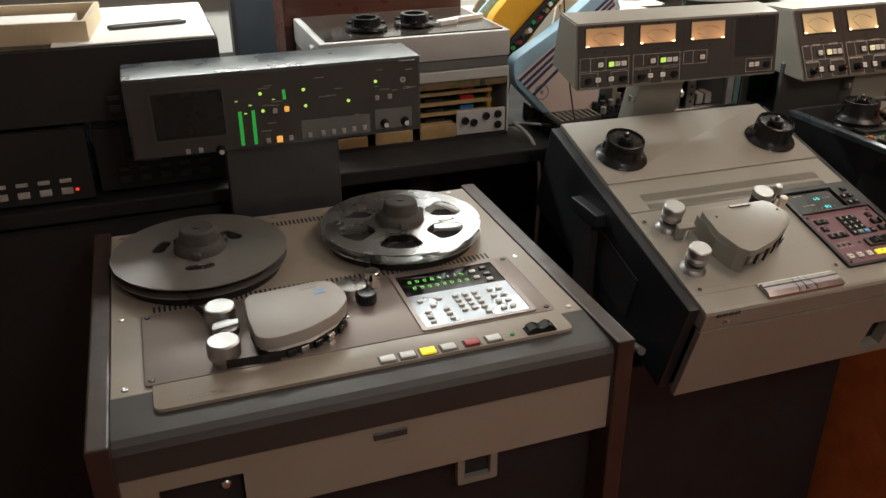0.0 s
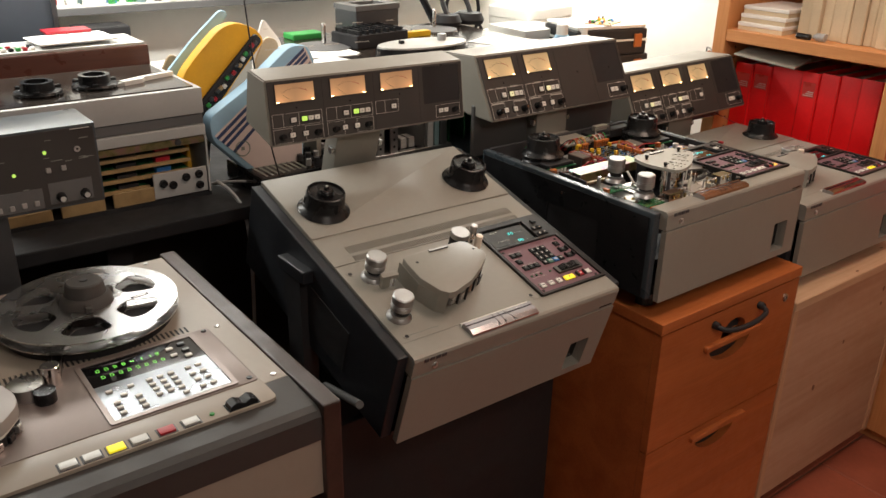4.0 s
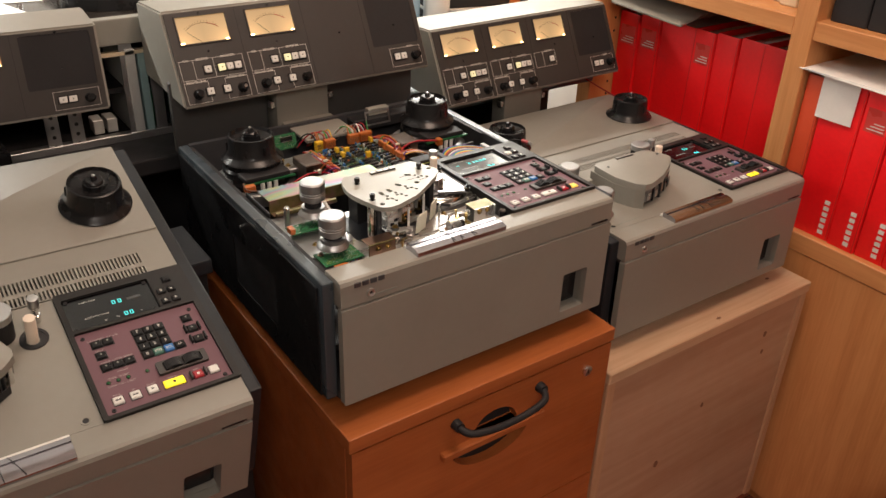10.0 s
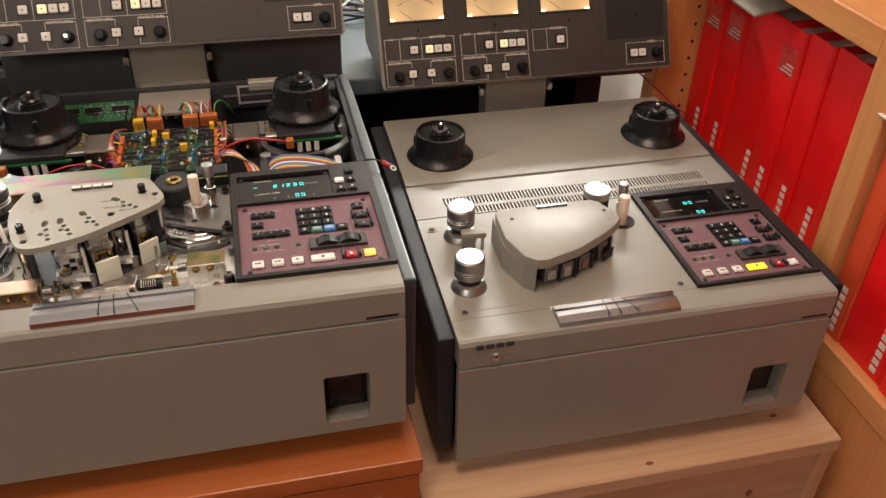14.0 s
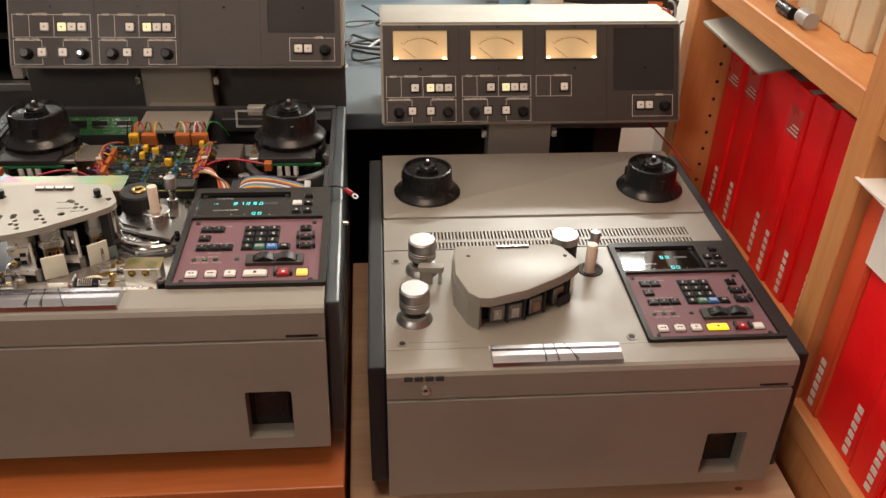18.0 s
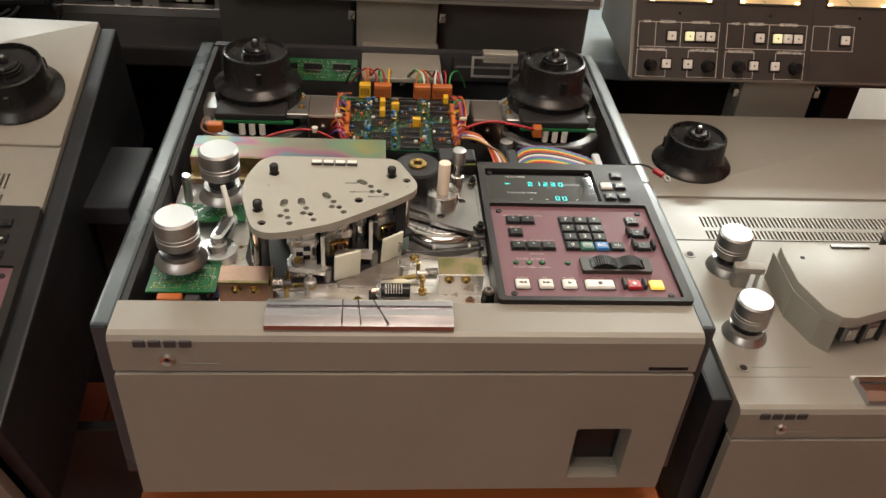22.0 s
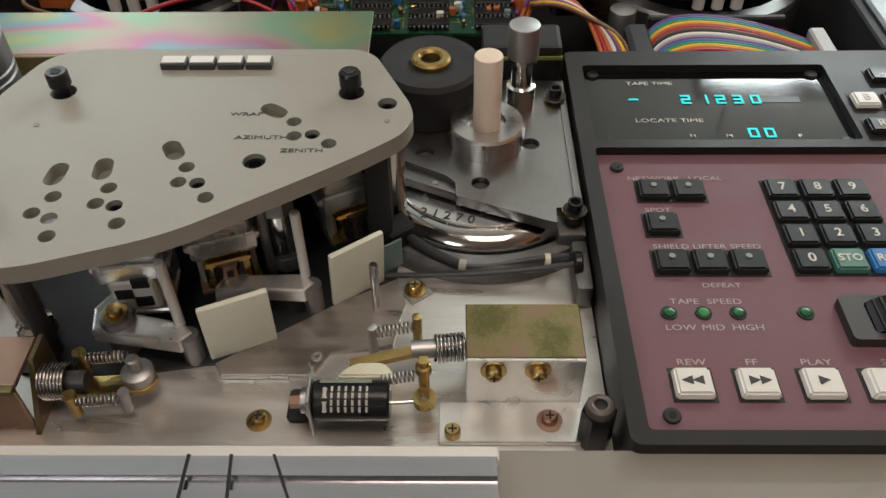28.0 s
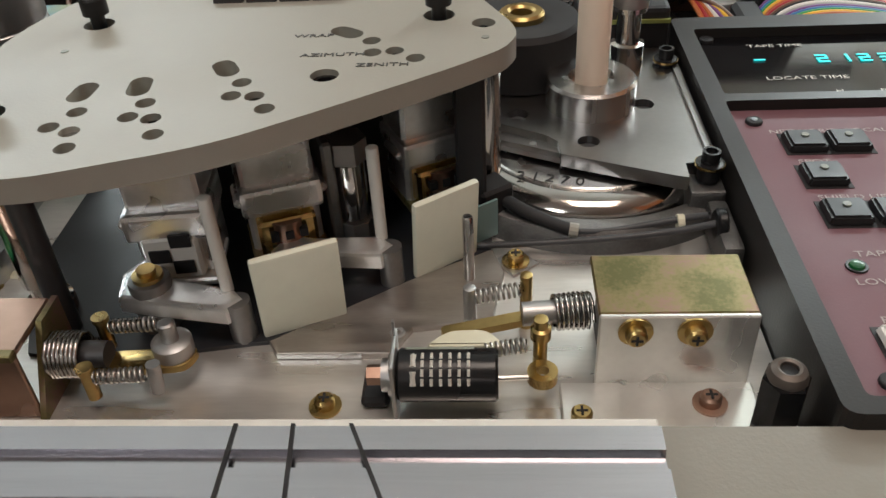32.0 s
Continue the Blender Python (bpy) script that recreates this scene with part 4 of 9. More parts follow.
def closed_deck(name, m, label, meters, lit, tape, needles, compact=False):
    deck = thing(name, label, "tape recorder", m, "tape recorders")
    deck_body(deck, width=0.004)
    part("head_plate", holed(rect(-0.316, -0.0145, -0.1275, 0.079, 0.001), [], -0.012, 0.0), BEIGE, deck)
    cover = part("rear_cover", holed(rect(-0.316, 0.149, 0.0805, 0.362, 0.001), [rect(-0.274, 0.108, 0.0825, 0.1245)], -0.012, 0.0005), BEIGE, deck)
    part("raised_field", slab(rect(-0.316, 0.149, 0.162, 0.362, 0.003), -0.002, 0.0035, 0.0025), BEIGE, deck, "", True)
    part("vent_floor", box(-0.276, 0.11, 0.081, 0.126, -0.011, -0.009), BLACKMATT, cover)
    slats = bmesh.new()
    for k in range(78):
        x = -0.274 + k * 0.0049
        for y0, y1 in ((0.1045, 0.1245), (0.0825, 0.0975)):
            box(x, x + 0.0026, y0, y1, -0.006, 0.0004, bm=slats)
    box(-0.274, 0.108, 0.0975, 0.1045, -0.006, 0.0005, bm=slats)
    tagged(part("vent_slats", slats, BEIGE, cover, "rows of thin vent slats"), kind="stuff")
    for x in (-0.25, 0.088):
        hub(deck, x, 0.237, 0.0035)
    for x, y in ((-0.301, 0.054), (-0.2975, -0.1162), (-0.031, -0.1165)):
        countersunk(deck, x, y)
    tape_roller(deck, -0.2675, 0.033, 0.0, 0.047)
    tape_roller(deck, -0.2815, -0.07, 0.0, 0.045)
    g = part("guide_block", slab(rounded([(-0.275, -0.002), (-0.243, -0.004), (-0.241, 0.008), (-0.273, 0.01)], 0.003), 0.020, 0.027, 0.001), BEIGE, deck, "beige lifting block", True)
    part("guide_stem", box(-0.272, -0.256, -0.001, 0.008, 0.0, 0.021, 0.001, 1), BEIGE, g)
    part("guide_pin", cyl(-0.2465, 0.002, 0.0, 0.021, 0.0022, 12), STEEL, g)
    hc = [(-0.222, 0.016), (-0.104, 0.016), (-0.094, 0.010), (-0.080, -0.022), (-0.080, -0.032), (-0.090, -0.043), (-0.108, -0.057), (-0.150, -0.082), (-0.195, -0.097), (-0.208, -0.096), (-0.220, -0.084), (-0.232, -0.045), (-0.231, -0.004), (-0.229, 0.010)]
    c = part("head_cover", slab(hc, 0.034, 0.0465, 0.002), BEIGE, deck, "beige head cover", True)
    wall = holed([(-0.231, 0.016), (-0.104, 0.016), (-0.094, 0.010), (-0.082, -0.018), (-0.088, -0.021), (-0.1, 0.006), (-0.108, 0.010), (-0.225, 0.010), (-0.226, -0.045), (-0.216, -0.082), (-0.205, -0.091), (-0.208, -0.096), (-0.220, -0.084), (-0.233, -0.045)], [], 0.0, 0.0345)
    part("cover_skirt", wall, BEIGE, c)
    part("dark_inside", slab([(-0.222, 0.008), (-0.11, 0.008), (-0.092, -0.02), (-0.105, -0.035), (-0.15, -0.06), (-0.2, -0.075), (-0.212, -0.07)], 0.0002, 0.034), BLACKMATT, c)
    for x, y, a, mat in ((-0.186, -0.076, 10, STEEL), (-0.166, -0.073, 16, STEEL), (-0.141, -0.062, 26, COPPER), (-0.111, -0.043, 34, COPPER)):
        hm = pose(x, y, 0, 0, 0, a)
        h = part("tape_head", turned(box(-0.009, 0.009, -0.009, 0.006, 0.004, 0.026, 0.001, 1), hm), CAST, deck, "tape head")
        part("head_face", turned(box(-0.005, 0.005, -0.0105, -0.0088, 0.007, 0.021, 0.0005, 1), hm), mat, h)
        part("head_shield", turned(box(0.0095, 0.012, -0.012, 0.0, 0.002, 0.031, 0.0004, 1), hm), BLACKMATT, h)
    part("tape_gate", turned(box(-0.01, 0.01, -0.001, 0.0, 0, 0.013), pose(-0.1, -0.052, 0.002, 0, 0, 32)), BLACKMATT, deck)
    part("head_post", cyl(-0.207, -0.083, 0.0, 0.034, 0.004, 16), CHROME, deck, "", True)
    part("head_post", cyl(-0.088, -0.03, 0.0, 0.034, 0.004, 16), CHROME, deck, "", True)
    for x, y in ((-0.213, -0.008), (-0.094, -0.012)):
        part("cover_hole", cyl(x, y, 0.046, 0.0469, 0.0025, 12), BLACKMATT, c)
    badge = bmesh.new()
    for k in range(4):
        box(-0.176 + k * 0.0105, -0.1672 + k * 0.0105, 0.0075, 0.0135, 0.046, 0.0482, 0.0004, 1, bm=badge)
    part("badge", badge, CHARCOAL, c, "small dark maker's badge")
    part("badge_face", box(-0.176, -0.136, 0.0085, 0.0125, 0.0478, 0.0486), SATIN, c)
    capstan(deck, -0.051, 0.022, -0.0100, BLACKMATT, 0.0068)
    part("capstan_ring", lathe([(0.0125, 0.0002), (0.0165, 0.0002), (0.0165, 0.0012), (0.0125, 0.0012)], (-0.049, 0.024, 0), 30), BLACKMATT, deck)
    part("pinch_roller", lathe([(0, 0.004), (0.016, 0.004), (0.016, 0.034), (0.0175, 0.035), (0.0175, 0.0445), (0.0165, 0.0455), (0, 0.0455)], (-0.083, 0.040, 0), 36), SATIN, deck, "pinch roller with a satin cap", True)
    part("pinch_tyre", lathe([(0, 0.002), (0.0168, 0.002), (0.0168, 0.0345), (0, 0.0345)], (-0.083, 0.040, 0), 30), BLACKMATT, deck, "", True)
    post_roller(deck, -0.040, 0.052, 0.0)
    part("printed_line", box(-0.29, -0.232, -0.1155, -0.1145, 0.0, 0.0003), GREYINSET, deck)
    control_pad(deck, tape, "00", "stop")
    pillar(deck)
    bridge = meter_bridge(deck, meters, lit, needles)
    if compact:
        # the smaller, steeper housing: the same layout pressed together across, up and in depth
        a, bb, c = Vector((0.350, 0.059)), Vector((0.423, 0.201)), Vector((0.55, 0.192))
        p, q, r = Vector((0.348, 0.082)), Vector((0.398, 0.194)), Vector((0.466, 0.184))
        s = Matrix((bb - a, c - bb)).transposed()
        d = Matrix((q - p, r - q)).transposed()
        k = d @ s.inverted()
        off = p - k @ a
        flat = Matrix(((0.958, 0, 0, -0.0062), (0, k[0][0], k[0][1], off[0]), (0, k[1][0], k[1][1], off[1]), (0, 0, 0, 1)))
        for ob in [bridge] + list(bridge.children_recursive):
            ob.data.transform(flat)
    return deck


D2 = pose(-0.592, -0.016, TOP - 0.070) @ Matrix.Rotation(radians(15.84), 4, Vector((15.82, 0.88, 0.21)))
D3 = pose(0, 0, TOP)
D4 = pose(0.53, 0.009, TOP - 0.096, 0.16, -0.79, -0.79)
closed_deck("tape_recorder", D2, "beige studio tape recorder tipped forward on a black stand", 3, LITGREEN, "     00", (130, 130, 130), True)
closed_deck("tape_recorder", D4, "beige studio tape recorder on a pine box", 3, LITCREAM, "     00", (133, 133, 133))


# ---- the recorder with its covers off ----
def coil(name, a, b, r, turns, wire_r, material, parent):
    """A coil spring from a to b."""
    a, b = Vector(a), Vector(b)
    q = (b - a).to_track_quat("Z", "Y")
    n = turns * 10
    pts = [a + (b - a) * (k / n) + q @ Vector((r * math.cos(2 * math.pi * k / 10), r * math.sin(2 * math.pi * k / 10), 0)) for k in range(n + 1)]
    return wire(name, pts, wire_r, material, parent, seg=1)


def brass_screw(parent, x, y, z, m=None, washer=True, mat=None):
    m = m or Matrix.Identity(4)
    s = part("screw", turned(lathe([(0, z), (0.0042 if washer else 0.0026, z), (0.0042 if washer else 0.0026, z + 0.0006), (0.0026, z + 0.0007), (0.0026, z + 0.0028), (0.0020, z + 0.0034), (0, z + 0.0034)], (x, y, 0), 18), m), mat or BRASS, parent, "brass pan-head screw", True)
    cross = box(x - 0.0014, x + 0.0014, y - 0.0003, y + 0.0003, z + 0.0033, z + 0.0036)
    box(x - 0.0003, x + 0.0003, y - 0.0014, y + 0.0014, z + 0.0033, z + 0.0037, bm=cross)
    part("cross_slot", turned(cross, m), BLACKMATT, s)
    return s


od = thing("open_tape_recorder", "beige studio tape recorder with its covers off and circuit boards showing", "tape recorder", D3, "tape recorders")
od["open"] = 1
deck_body(od, BLUEGREY, 0.0)
B = -0.0175
part("left_inner_wall", box(-0.3165, -0.311, -0.127, 0.352, -0.12, -0.006), BLACKMATT, od)
part("right_inner_wall", box(0.1435, 0.1495, 0.082, 0.352, -0.12, -0.006), BLACKMATT, od)
part("well_floor", box(-0.312, 0.145, -0.127, 0.352, -0.13, -0.12), BLACKMATT, od)
part("mechanism_plate", box(-0.243, -0.0145, -0.1265, 0.03, B - 0.003, B), PLATE, od, "bare aluminium mechanism plate")
sp_ = holed(rect(-0.14, 0.352, -0.183, -0.014), [rect(-0.015, 0.135, -0.148, -0.062, 0.008)], 0, 0.0022)
SIDE = Matrix(((0, 0, -1, -0.3335), (1, 0, 0, 0), (0, 1, 0, 0), (0, 0, 0, 1)))
sp_ = part("side_panel", turned(sp_, SIDE), KEYBLACK, od, "black side panel with a hand recess")
part("recess_floor", box(-0.3338, -0.3334, -0.016, 0.136, -0.149, -0.061), BLACKMATT, sp_)
part("side_plate", box(-0.305, -0.2435, -0.06, 0.07, B - 0.006, B - 0.003), SATIN, od)
part("cross_bar", box(-0.311, 0.1435, 0.225, 0.262, -0.05, -0.022), SATIN, od, "aluminium cross bar")
dark = [(-0.228, -0.052), (-0.214, -0.088), (-0.190, -0.091), (-0.152, -0.0845), (-0.1478, -0.084), (-0.1078, -0.0563), (-0.0868, -0.0438), (-0.086, -0.02), (-0.1, 0.012), (-0.228, 0.012)]
part("head_base", slab(dark, B, B + 0.0014), BASEBLACK, od, "dark head base plate")
raised = [(-0.1475, -0.0842), (-0.1445, -0.0893), (-0.1135, -0.0893), (-0.1085, -0.0795), (-0.0865, -0.0765), (-0.083, -0.0555), (-0.0864, -0.0442), (-0.1075, -0.0565)]
step = part("raised_plate", slab(raised, B, B + 0.0018, 0.0003, None, 1), DULLZINC, od, "dull zinc step plate")
part("light_edge", box(-0.1443, -0.1215, -0.0898, -0.0894, B + 0.0003, B + 0.0018), STEEL, step)
part("film_flag", turned(box(-0.0045, 0.0045, -0.0004, 0.0004, B + 0.0014, -0.003), pose(-0.0885, -0.0385, 0, 0, 0, 35)), TEAL, od, "pale teal film flag")

# head cover with its adjusting holes
hc = [(-0.206, 0.0160), (-0.101, 0.0152), (-0.094, 0.0110), (-0.080, -0.020), (-0.0785, -0.028), (-0.082, -0.037), (-0.094, -0.047), (-0.116, -0.0625), (-0.150, -0.0853), (-0.188, -0.098), (-0.202, -0.099), (-0.212, -0.094), (-0.218, -0.080), (-0.2275, -0.044), (-0.227, -0.018), (-0.217, 0.009)]


def ring(x, y, r, n=14):
    return [(x + r * math.cos(2 * math.pi * k / n), y + r * math.sin(2 * math.pi * k / n)) for k in range(n)]


def slot(x, y, dx, dy, r, n=6):
    a = math.atan2(dy, dx)
    return [(x + dx + r * math.cos(a - math.pi / 2 + math.pi * k / n), y + dy + r * math.sin(a - math.pi / 2 + math.pi * k / n)) for k in range(n + 1)] + [(x - dx + r * math.cos(a + math.pi / 2 + math.pi * k / n), y - dy + r * math.sin(a + math.pi / 2 + math.pi * k / n)) for k in range(n + 1)]


SETS = [(-0.1907, -0.0572, 0.0002, 0.0025), (-0.1766, -0.0547, -0.0003, 0.0024), (-0.1563, -0.0453, -0.0011, 0.002), (-0.1267, -0.0237, -0.0018, 0.0013)]
REST = [((-0.188, -0.068), (-0.192, -0.0755), (-0.186, -0.0778), (-0.184, -0.0855)), ((-0.172, -0.064), (-0.174, -0.0712), (-0.168, -0.0722), (-0.165, -0.080)), ((-0.150, -0.054), (-0.151, -0.0613), (-0.145, -0.0617), (-0.141, -0.0685)), ((-0.119, -0.030), (-0.118, -0.0378), (-0.112, -0.037), (-0.106, -0.042))]
small = [p for q in REST for p in q]
bigger = [(-0.2032, -0.0122, 0.0046), (-0.101, -0.0130, 0.0046), (-0.211, -0.0675, 0.0043), (-0.129, -0.051, 0.0038), (-0.088, -0.0197, 0.0034), (-0.206, -0.0855, 0.0034)]
holes = [ring(x, y, 0.0026) for x, y in small] + [ring(x, y, r, 18) for x, y, r in bigger] + [slot(*s, 0.0031) for s in SETS]
cover = part("head_cover", holed(rounded(hc, 0.012, 4), holes, 0.0398, 0.0465), CREAM, od, "pale head cover plate with adjusting holes", True)
part("cover_floor", slab([(x * 0.98 - 0.003, y * 0.96 - 0.002) for x, y in hc], 0.0396, 0.0415), GREYINSET, cover)
for x, y in ((-0.206, -0.0315), (-0.0875, -0.0298)):
    part("small_hole", cyl(x, y, 0.0464, 0.0467, 0.0011, 10), GREYINSET, cover)
# black discs on the cover floor paint in the shade down these holes
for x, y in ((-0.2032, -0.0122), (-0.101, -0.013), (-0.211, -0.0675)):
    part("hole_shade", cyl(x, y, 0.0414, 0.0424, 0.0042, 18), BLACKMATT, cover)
    s = part("cover_screw", lathe([(0, 0.042), (0.0022, 0.042), (0.0022, 0.0495), (0.0039, 0.050), (0.0039, 0.0545), (0.0034, 0.0552), (0, 0.0552)], (x, y, 0), 20), BLACK, od, "loose black socket screw", True)
    part("hex_socket", cyl(x, y, 0.0551, 0.0554, 0.002, 6), BLACKMATT, s)
for x, y, r in ((-0.129, -0.051, 0.0036), (-0.088, -0.0197, 0.0024), (-0.206, -0.0855, 0.0024), (-0.168, -0.0722, 0.0022), (-0.145, -0.0617, 0.0022), (-0.112, -0.037, 0.0022)):
    s = part("socket_screw", lathe([(0, 0.0414), (r, 0.0414), (r, 0.0448), (r * 0.6, 0.045), (r * 0.55, 0.0435), (0, 0.0435)], (x, y, 0), 16), BLACK, cover, "", True)
part("socket_screw", lathe([(0, 0.0414), (0.0024, 0.0414), (0.0024, 0.045), (0, 0.0445)], (-0.186, -0.0778, 0), 14), STEEL, cover, "", True)
badge, face = bmesh.new(), bmesh.new()
for k in range(4):
    box(-0.172 + k * 0.0104, -0.1626 + k * 0.0104, 0.0015, 0.0072, 0.046, 0.0490, 0.0004, 1, bm=badge)
    box(-0.1715 + k * 0.0104, -0.1631 + k * 0.0104, 0.0022, 0.0066, 0.0490, 0.0494, bm=face)
bd = part("badge", badge, CHARCOAL, cover, "small raised maker's badge")
part("badge_face", face, WHITE, bd)
for text, x, y in (("WRAP", -0.1415, -0.0258), ("AZIMUTH", -0.1375, -0.0388), ("ZENITH", -0.1215, -0.0458)):
    words("lettering", text, 0.0027, pose(x, y, 0.0466), DARKLETTER, cover, depth=0.0001, stretch=1.5)

# posts under the cover
for x, y, r in ((-0.214, -0.0695, 0.0056), (-0.0885, -0.0165, 0.0052)):
    p = part("cover_post", lathe([(0, B), (r * 1.1, B), (r * 1.15, B + 0.006), (r * 0.8, B + 0.007), (r * 0.8, B + 0.012), (r, B + 0.0125), (r, 0.0396), (0, 0.0396)], (x, y, 0), 26), CHROME, od, "polished cover post", True)
    part("post_foot", lathe([(0, B), (r * 1.2, B), (r * 1.2, B + 0.004), (r * 0.95, B + 0.0065), (0, B + 0.0065)], (x, y, 0), 26), COPPER, p, "", True)
part("dark_post", rod((-0.206, -0.078, B), (-0.2065, -0.0765, 0.038), 0.0034, 14), CHARCOAL, od, "", True)
part("back_block", box(-0.205, -0.115, -0.015, 0.01, B, 0.037), BLACKMATT, od)
part("black_bracket", box(-0.097, -0.088, -0.035, -0.012, B + 0.008, 0.0375, 0.001, 1), BLACKMATT, od)


def tape_head(x, y, a, kind):
    m = pose(x, y, 0, 0, 0, a)
    h = part("tape_head", turned(box(-0.0105, 0.0105, -0.006, 0.014, B + 0.006, 0.031, 0.0012, 1), m), HEADMETAL, od, "tape head in a cast bracket")
    part("head_clamp", turned(box(-0.0118, 0.0118, -0.0092, 0.015, 0.0045, 0.0135, 0.0015, 2), m), HEADMETAL, h)
    part("clamp_bar", turned(box(-0.0135, 0.0135, -0.0075, 0.004, 0.0075, 0.0105, 0.001, 1), m), HEADMETAL, h)
    part("head_foot", turned(box(-0.0112, 0.0112, -0.0105, 0.01, B + 0.0065, B + 0.009, 0.0006, 1), m), GOLDZINC if kind == "gold" else HEADMETAL, h)
    if kind == "gold":
        part("head_shell", turned(box(-0.0085, 0.0085, -0.0112, -0.004, B + 0.009, 0.0035, 0.001, 1), m), GOLD, h, "gold-coloured head shell")
        core = lathe([(0, B + 0.0095), (0.0055, B + 0.0095), (0.0055, 0.003), (0, 0.003)], (0, -0.0076, 0), 20)
        part("head_core", turned(core, m), COPPER, h, "", True)
        for z in (B + 0.0105, B + 0.0155):
            for dx in (-0.0042, 0.0, 0.0042):
                part("core_gap", turned(box(dx - 0.0012, dx + 0.0012, -0.0133, -0.0126 + abs(dx) * 0.35, z, z + 0.0028), m), BLACKMATT, h)
    else:
        part("head_shell", turned(box(-0.0078, 0.0078, -0.0098, -0.004, B + 0.009, 0.006, 0.001, 1), m), WHITE, h, "pale erase head")
        for dx, z in ((-0.0062, B + 0.0155), (0.0002, B + 0.0205), (-0.0002, B + 0.0115)):
            part("head_gap", turned(box(dx, dx + 0.0058, -0.0104, -0.0096, z, z + 0.0042), m), BLACKMATT, h)
    return h


tape_head(-0.177, -0.0565, 6, "pale")
tape_head(-0.149, -0.044, 20, "gold")
tape_head(-0.1065, -0.0185, 28, "gold")
g = part("guide_roller", lathe([(0, -0.006), (0.0048, -0.006), (0.0048, 0.013), (0, 0.013)], (-0.1285, -0.0375, 0), 24), CHROME, od, "polished guide roller", True)
part("guide_nut", lathe([(0, 0.0135), (0.006, 0.0135), (0.006, 0.0205), (0, 0.0205)], (-0.1285, -0.0375, 0), 6), SATIN, g)
part("guide_base", lathe([(0, -0.0135), (0.0062, -0.0135), (0.0062, -0.007), (0, -0.007)], (-0.1285, -0.0375, 0), 8), SATIN, g)
part("guide_bracket", turned(box(-0.0085, -0.005, -0.004, 0.012, B + 0.002, 0.022, 0.0008, 1), pose(-0.1285, -0.0375, 0, 0, 0, 24)), CAST, g)

# lifter arms, pins and gates
for pts, pin in (([(-0.190, -0.070), (-0.186, -0.062), (-0.176, -0.072), (-0.157, -0.0765), (-0.153, -0.081), (-0.157, -0.0855), (-0.178, -0.082), (-0.188, -0.080)], (-0.1585, -0.0765)), ([(-0.150, -0.060), (-0.146, -0.052), (-0.138, -0.054), (-0.119, -0.0535), (-0.1145, -0.058), (-0.118, -0.0625), (-0.140, -0.061), (-0.149, -0.064)], (-0.1185, -0.0535))):
    a = part("lifter_arm", slab(pts, -0.0085, -0.0032, 0.0012), HEADMETAL, od, "cast lifter arm")
    part("lifter_pin", cyl(pin[0], pin[1], -0.004, 0.0265, 0.0018, 14, 0.0006), WHITE, a, "white lifter pin", True)
    part("arm_boss", cyl(pts[5][0] + 0.0022, pts[5][1] + 0.004, -0.0165, -0.0035, 0.0036, 16), CAST, a, "", True)
pv = part("arm_pivot", cyl(-0.180, -0.0755, B, 0.0, 0.0058, 24, 0.001), CAST, od, "", True)
part("pivot_nut", lathe([(0, 0.0), (0.0042, 0.0), (0.0042, 0.0012), (0.0026, 0.0014), (0.0026, 0.003), (0, 0.003)], (-0.180, -0.0755, 0), 16), BRASS, pv, "", True)
for (x0, y0), (x1, y1), h in (((-0.1495, -0.0815), (-0.1278, -0.0722), 0.0115), ((-0.1095, -0.0568), (-0.0918, -0.0440), 0.0108)):
    a = math.atan2(y1 - y0, x1 - x0)
    w = math.hypot(x1 - x0, y1 - y0)
    m = Matrix.Translation((x0, y0, B)) @ Matrix.Rotation(a, 4, "Z") @ Matrix.Rotation(radians(5), 4, "X")
    part("tape_gate", turned(box(0, w, -0.0012, 0.0012, 0.0005, h - B, 0.0009, 2), m), GATE, od, "pale head gate plate", True)
part("stop_pin", lathe([(0, B), (0.0034, B), (0.003, B + 0.0015), (0.0016, B + 0.0018), (0.0016, 0.0058), (0.0012, 0.0064), (0, 0.0064)], (-0.0932, -0.0582, 0), 16), STEEL, od, "", True)
part("washer_plate", turned(box(-0.0048, 0.0048, -0.0048, 0.0048, 0, 0.0008), pose(-0.0795, -0.0495, B, 0, 0, 38)), SATIN, od)
brass_screw(od, -0.0795, -0.0495, B + 0.0008)
brass_screw(od, -0.1288, -0.1065, B)
part("dimple", lathe([(0.001, B + 0.0018), (0.0022, B + 0.0018), (0.0018, B + 0.0022), (0.001, B + 0.0022)], (-0.1125, -0.0815, 0), 14), SATIN, step)

# solenoid at the front with its plunger
sol = part("solenoid_bracket", box(-0.0612, -0.0235, -0.0985, -0.076, 0.0042, 0.006, 0.0004, 1), GOLDZINC, od, "yellow zinc solenoid bracket")
part("solenoid_front", box(-0.0612, -0.0235, -0.1, -0.0985, B, 0.006, 0.0004, 1), BRIGHTZINC, sol)
part("solenoid_flange", box(-0.070, -0.0225, -0.1155, -0.1, B, B + 0.0018, 0.0004, 1), BRIGHTZINC, sol)
part("solenoid_body", box(-0.059, -0.025, -0.098, -0.077, B, 0.0042), CHARCOAL, sol)
for x in (-0.0525, -0.0385):
    brass_screw(sol, x, 0.0015, 0.0, Matrix.Translation((0, -0.1, 0)) @ Matrix.Rotation(radians(90), 4, "X"))
brass_screw(sol, -0.0342, -0.1075, B + 0.0018, mat=COPPER)
brass_screw(sol, -0.0655, -0.1125, B + 0.0018, washer=False)
part("plunger", rod((-0.062, -0.087, -0.003), (-0.079, -0.0885, -0.003), 0.0032, 14), SATIN, od, "", True)
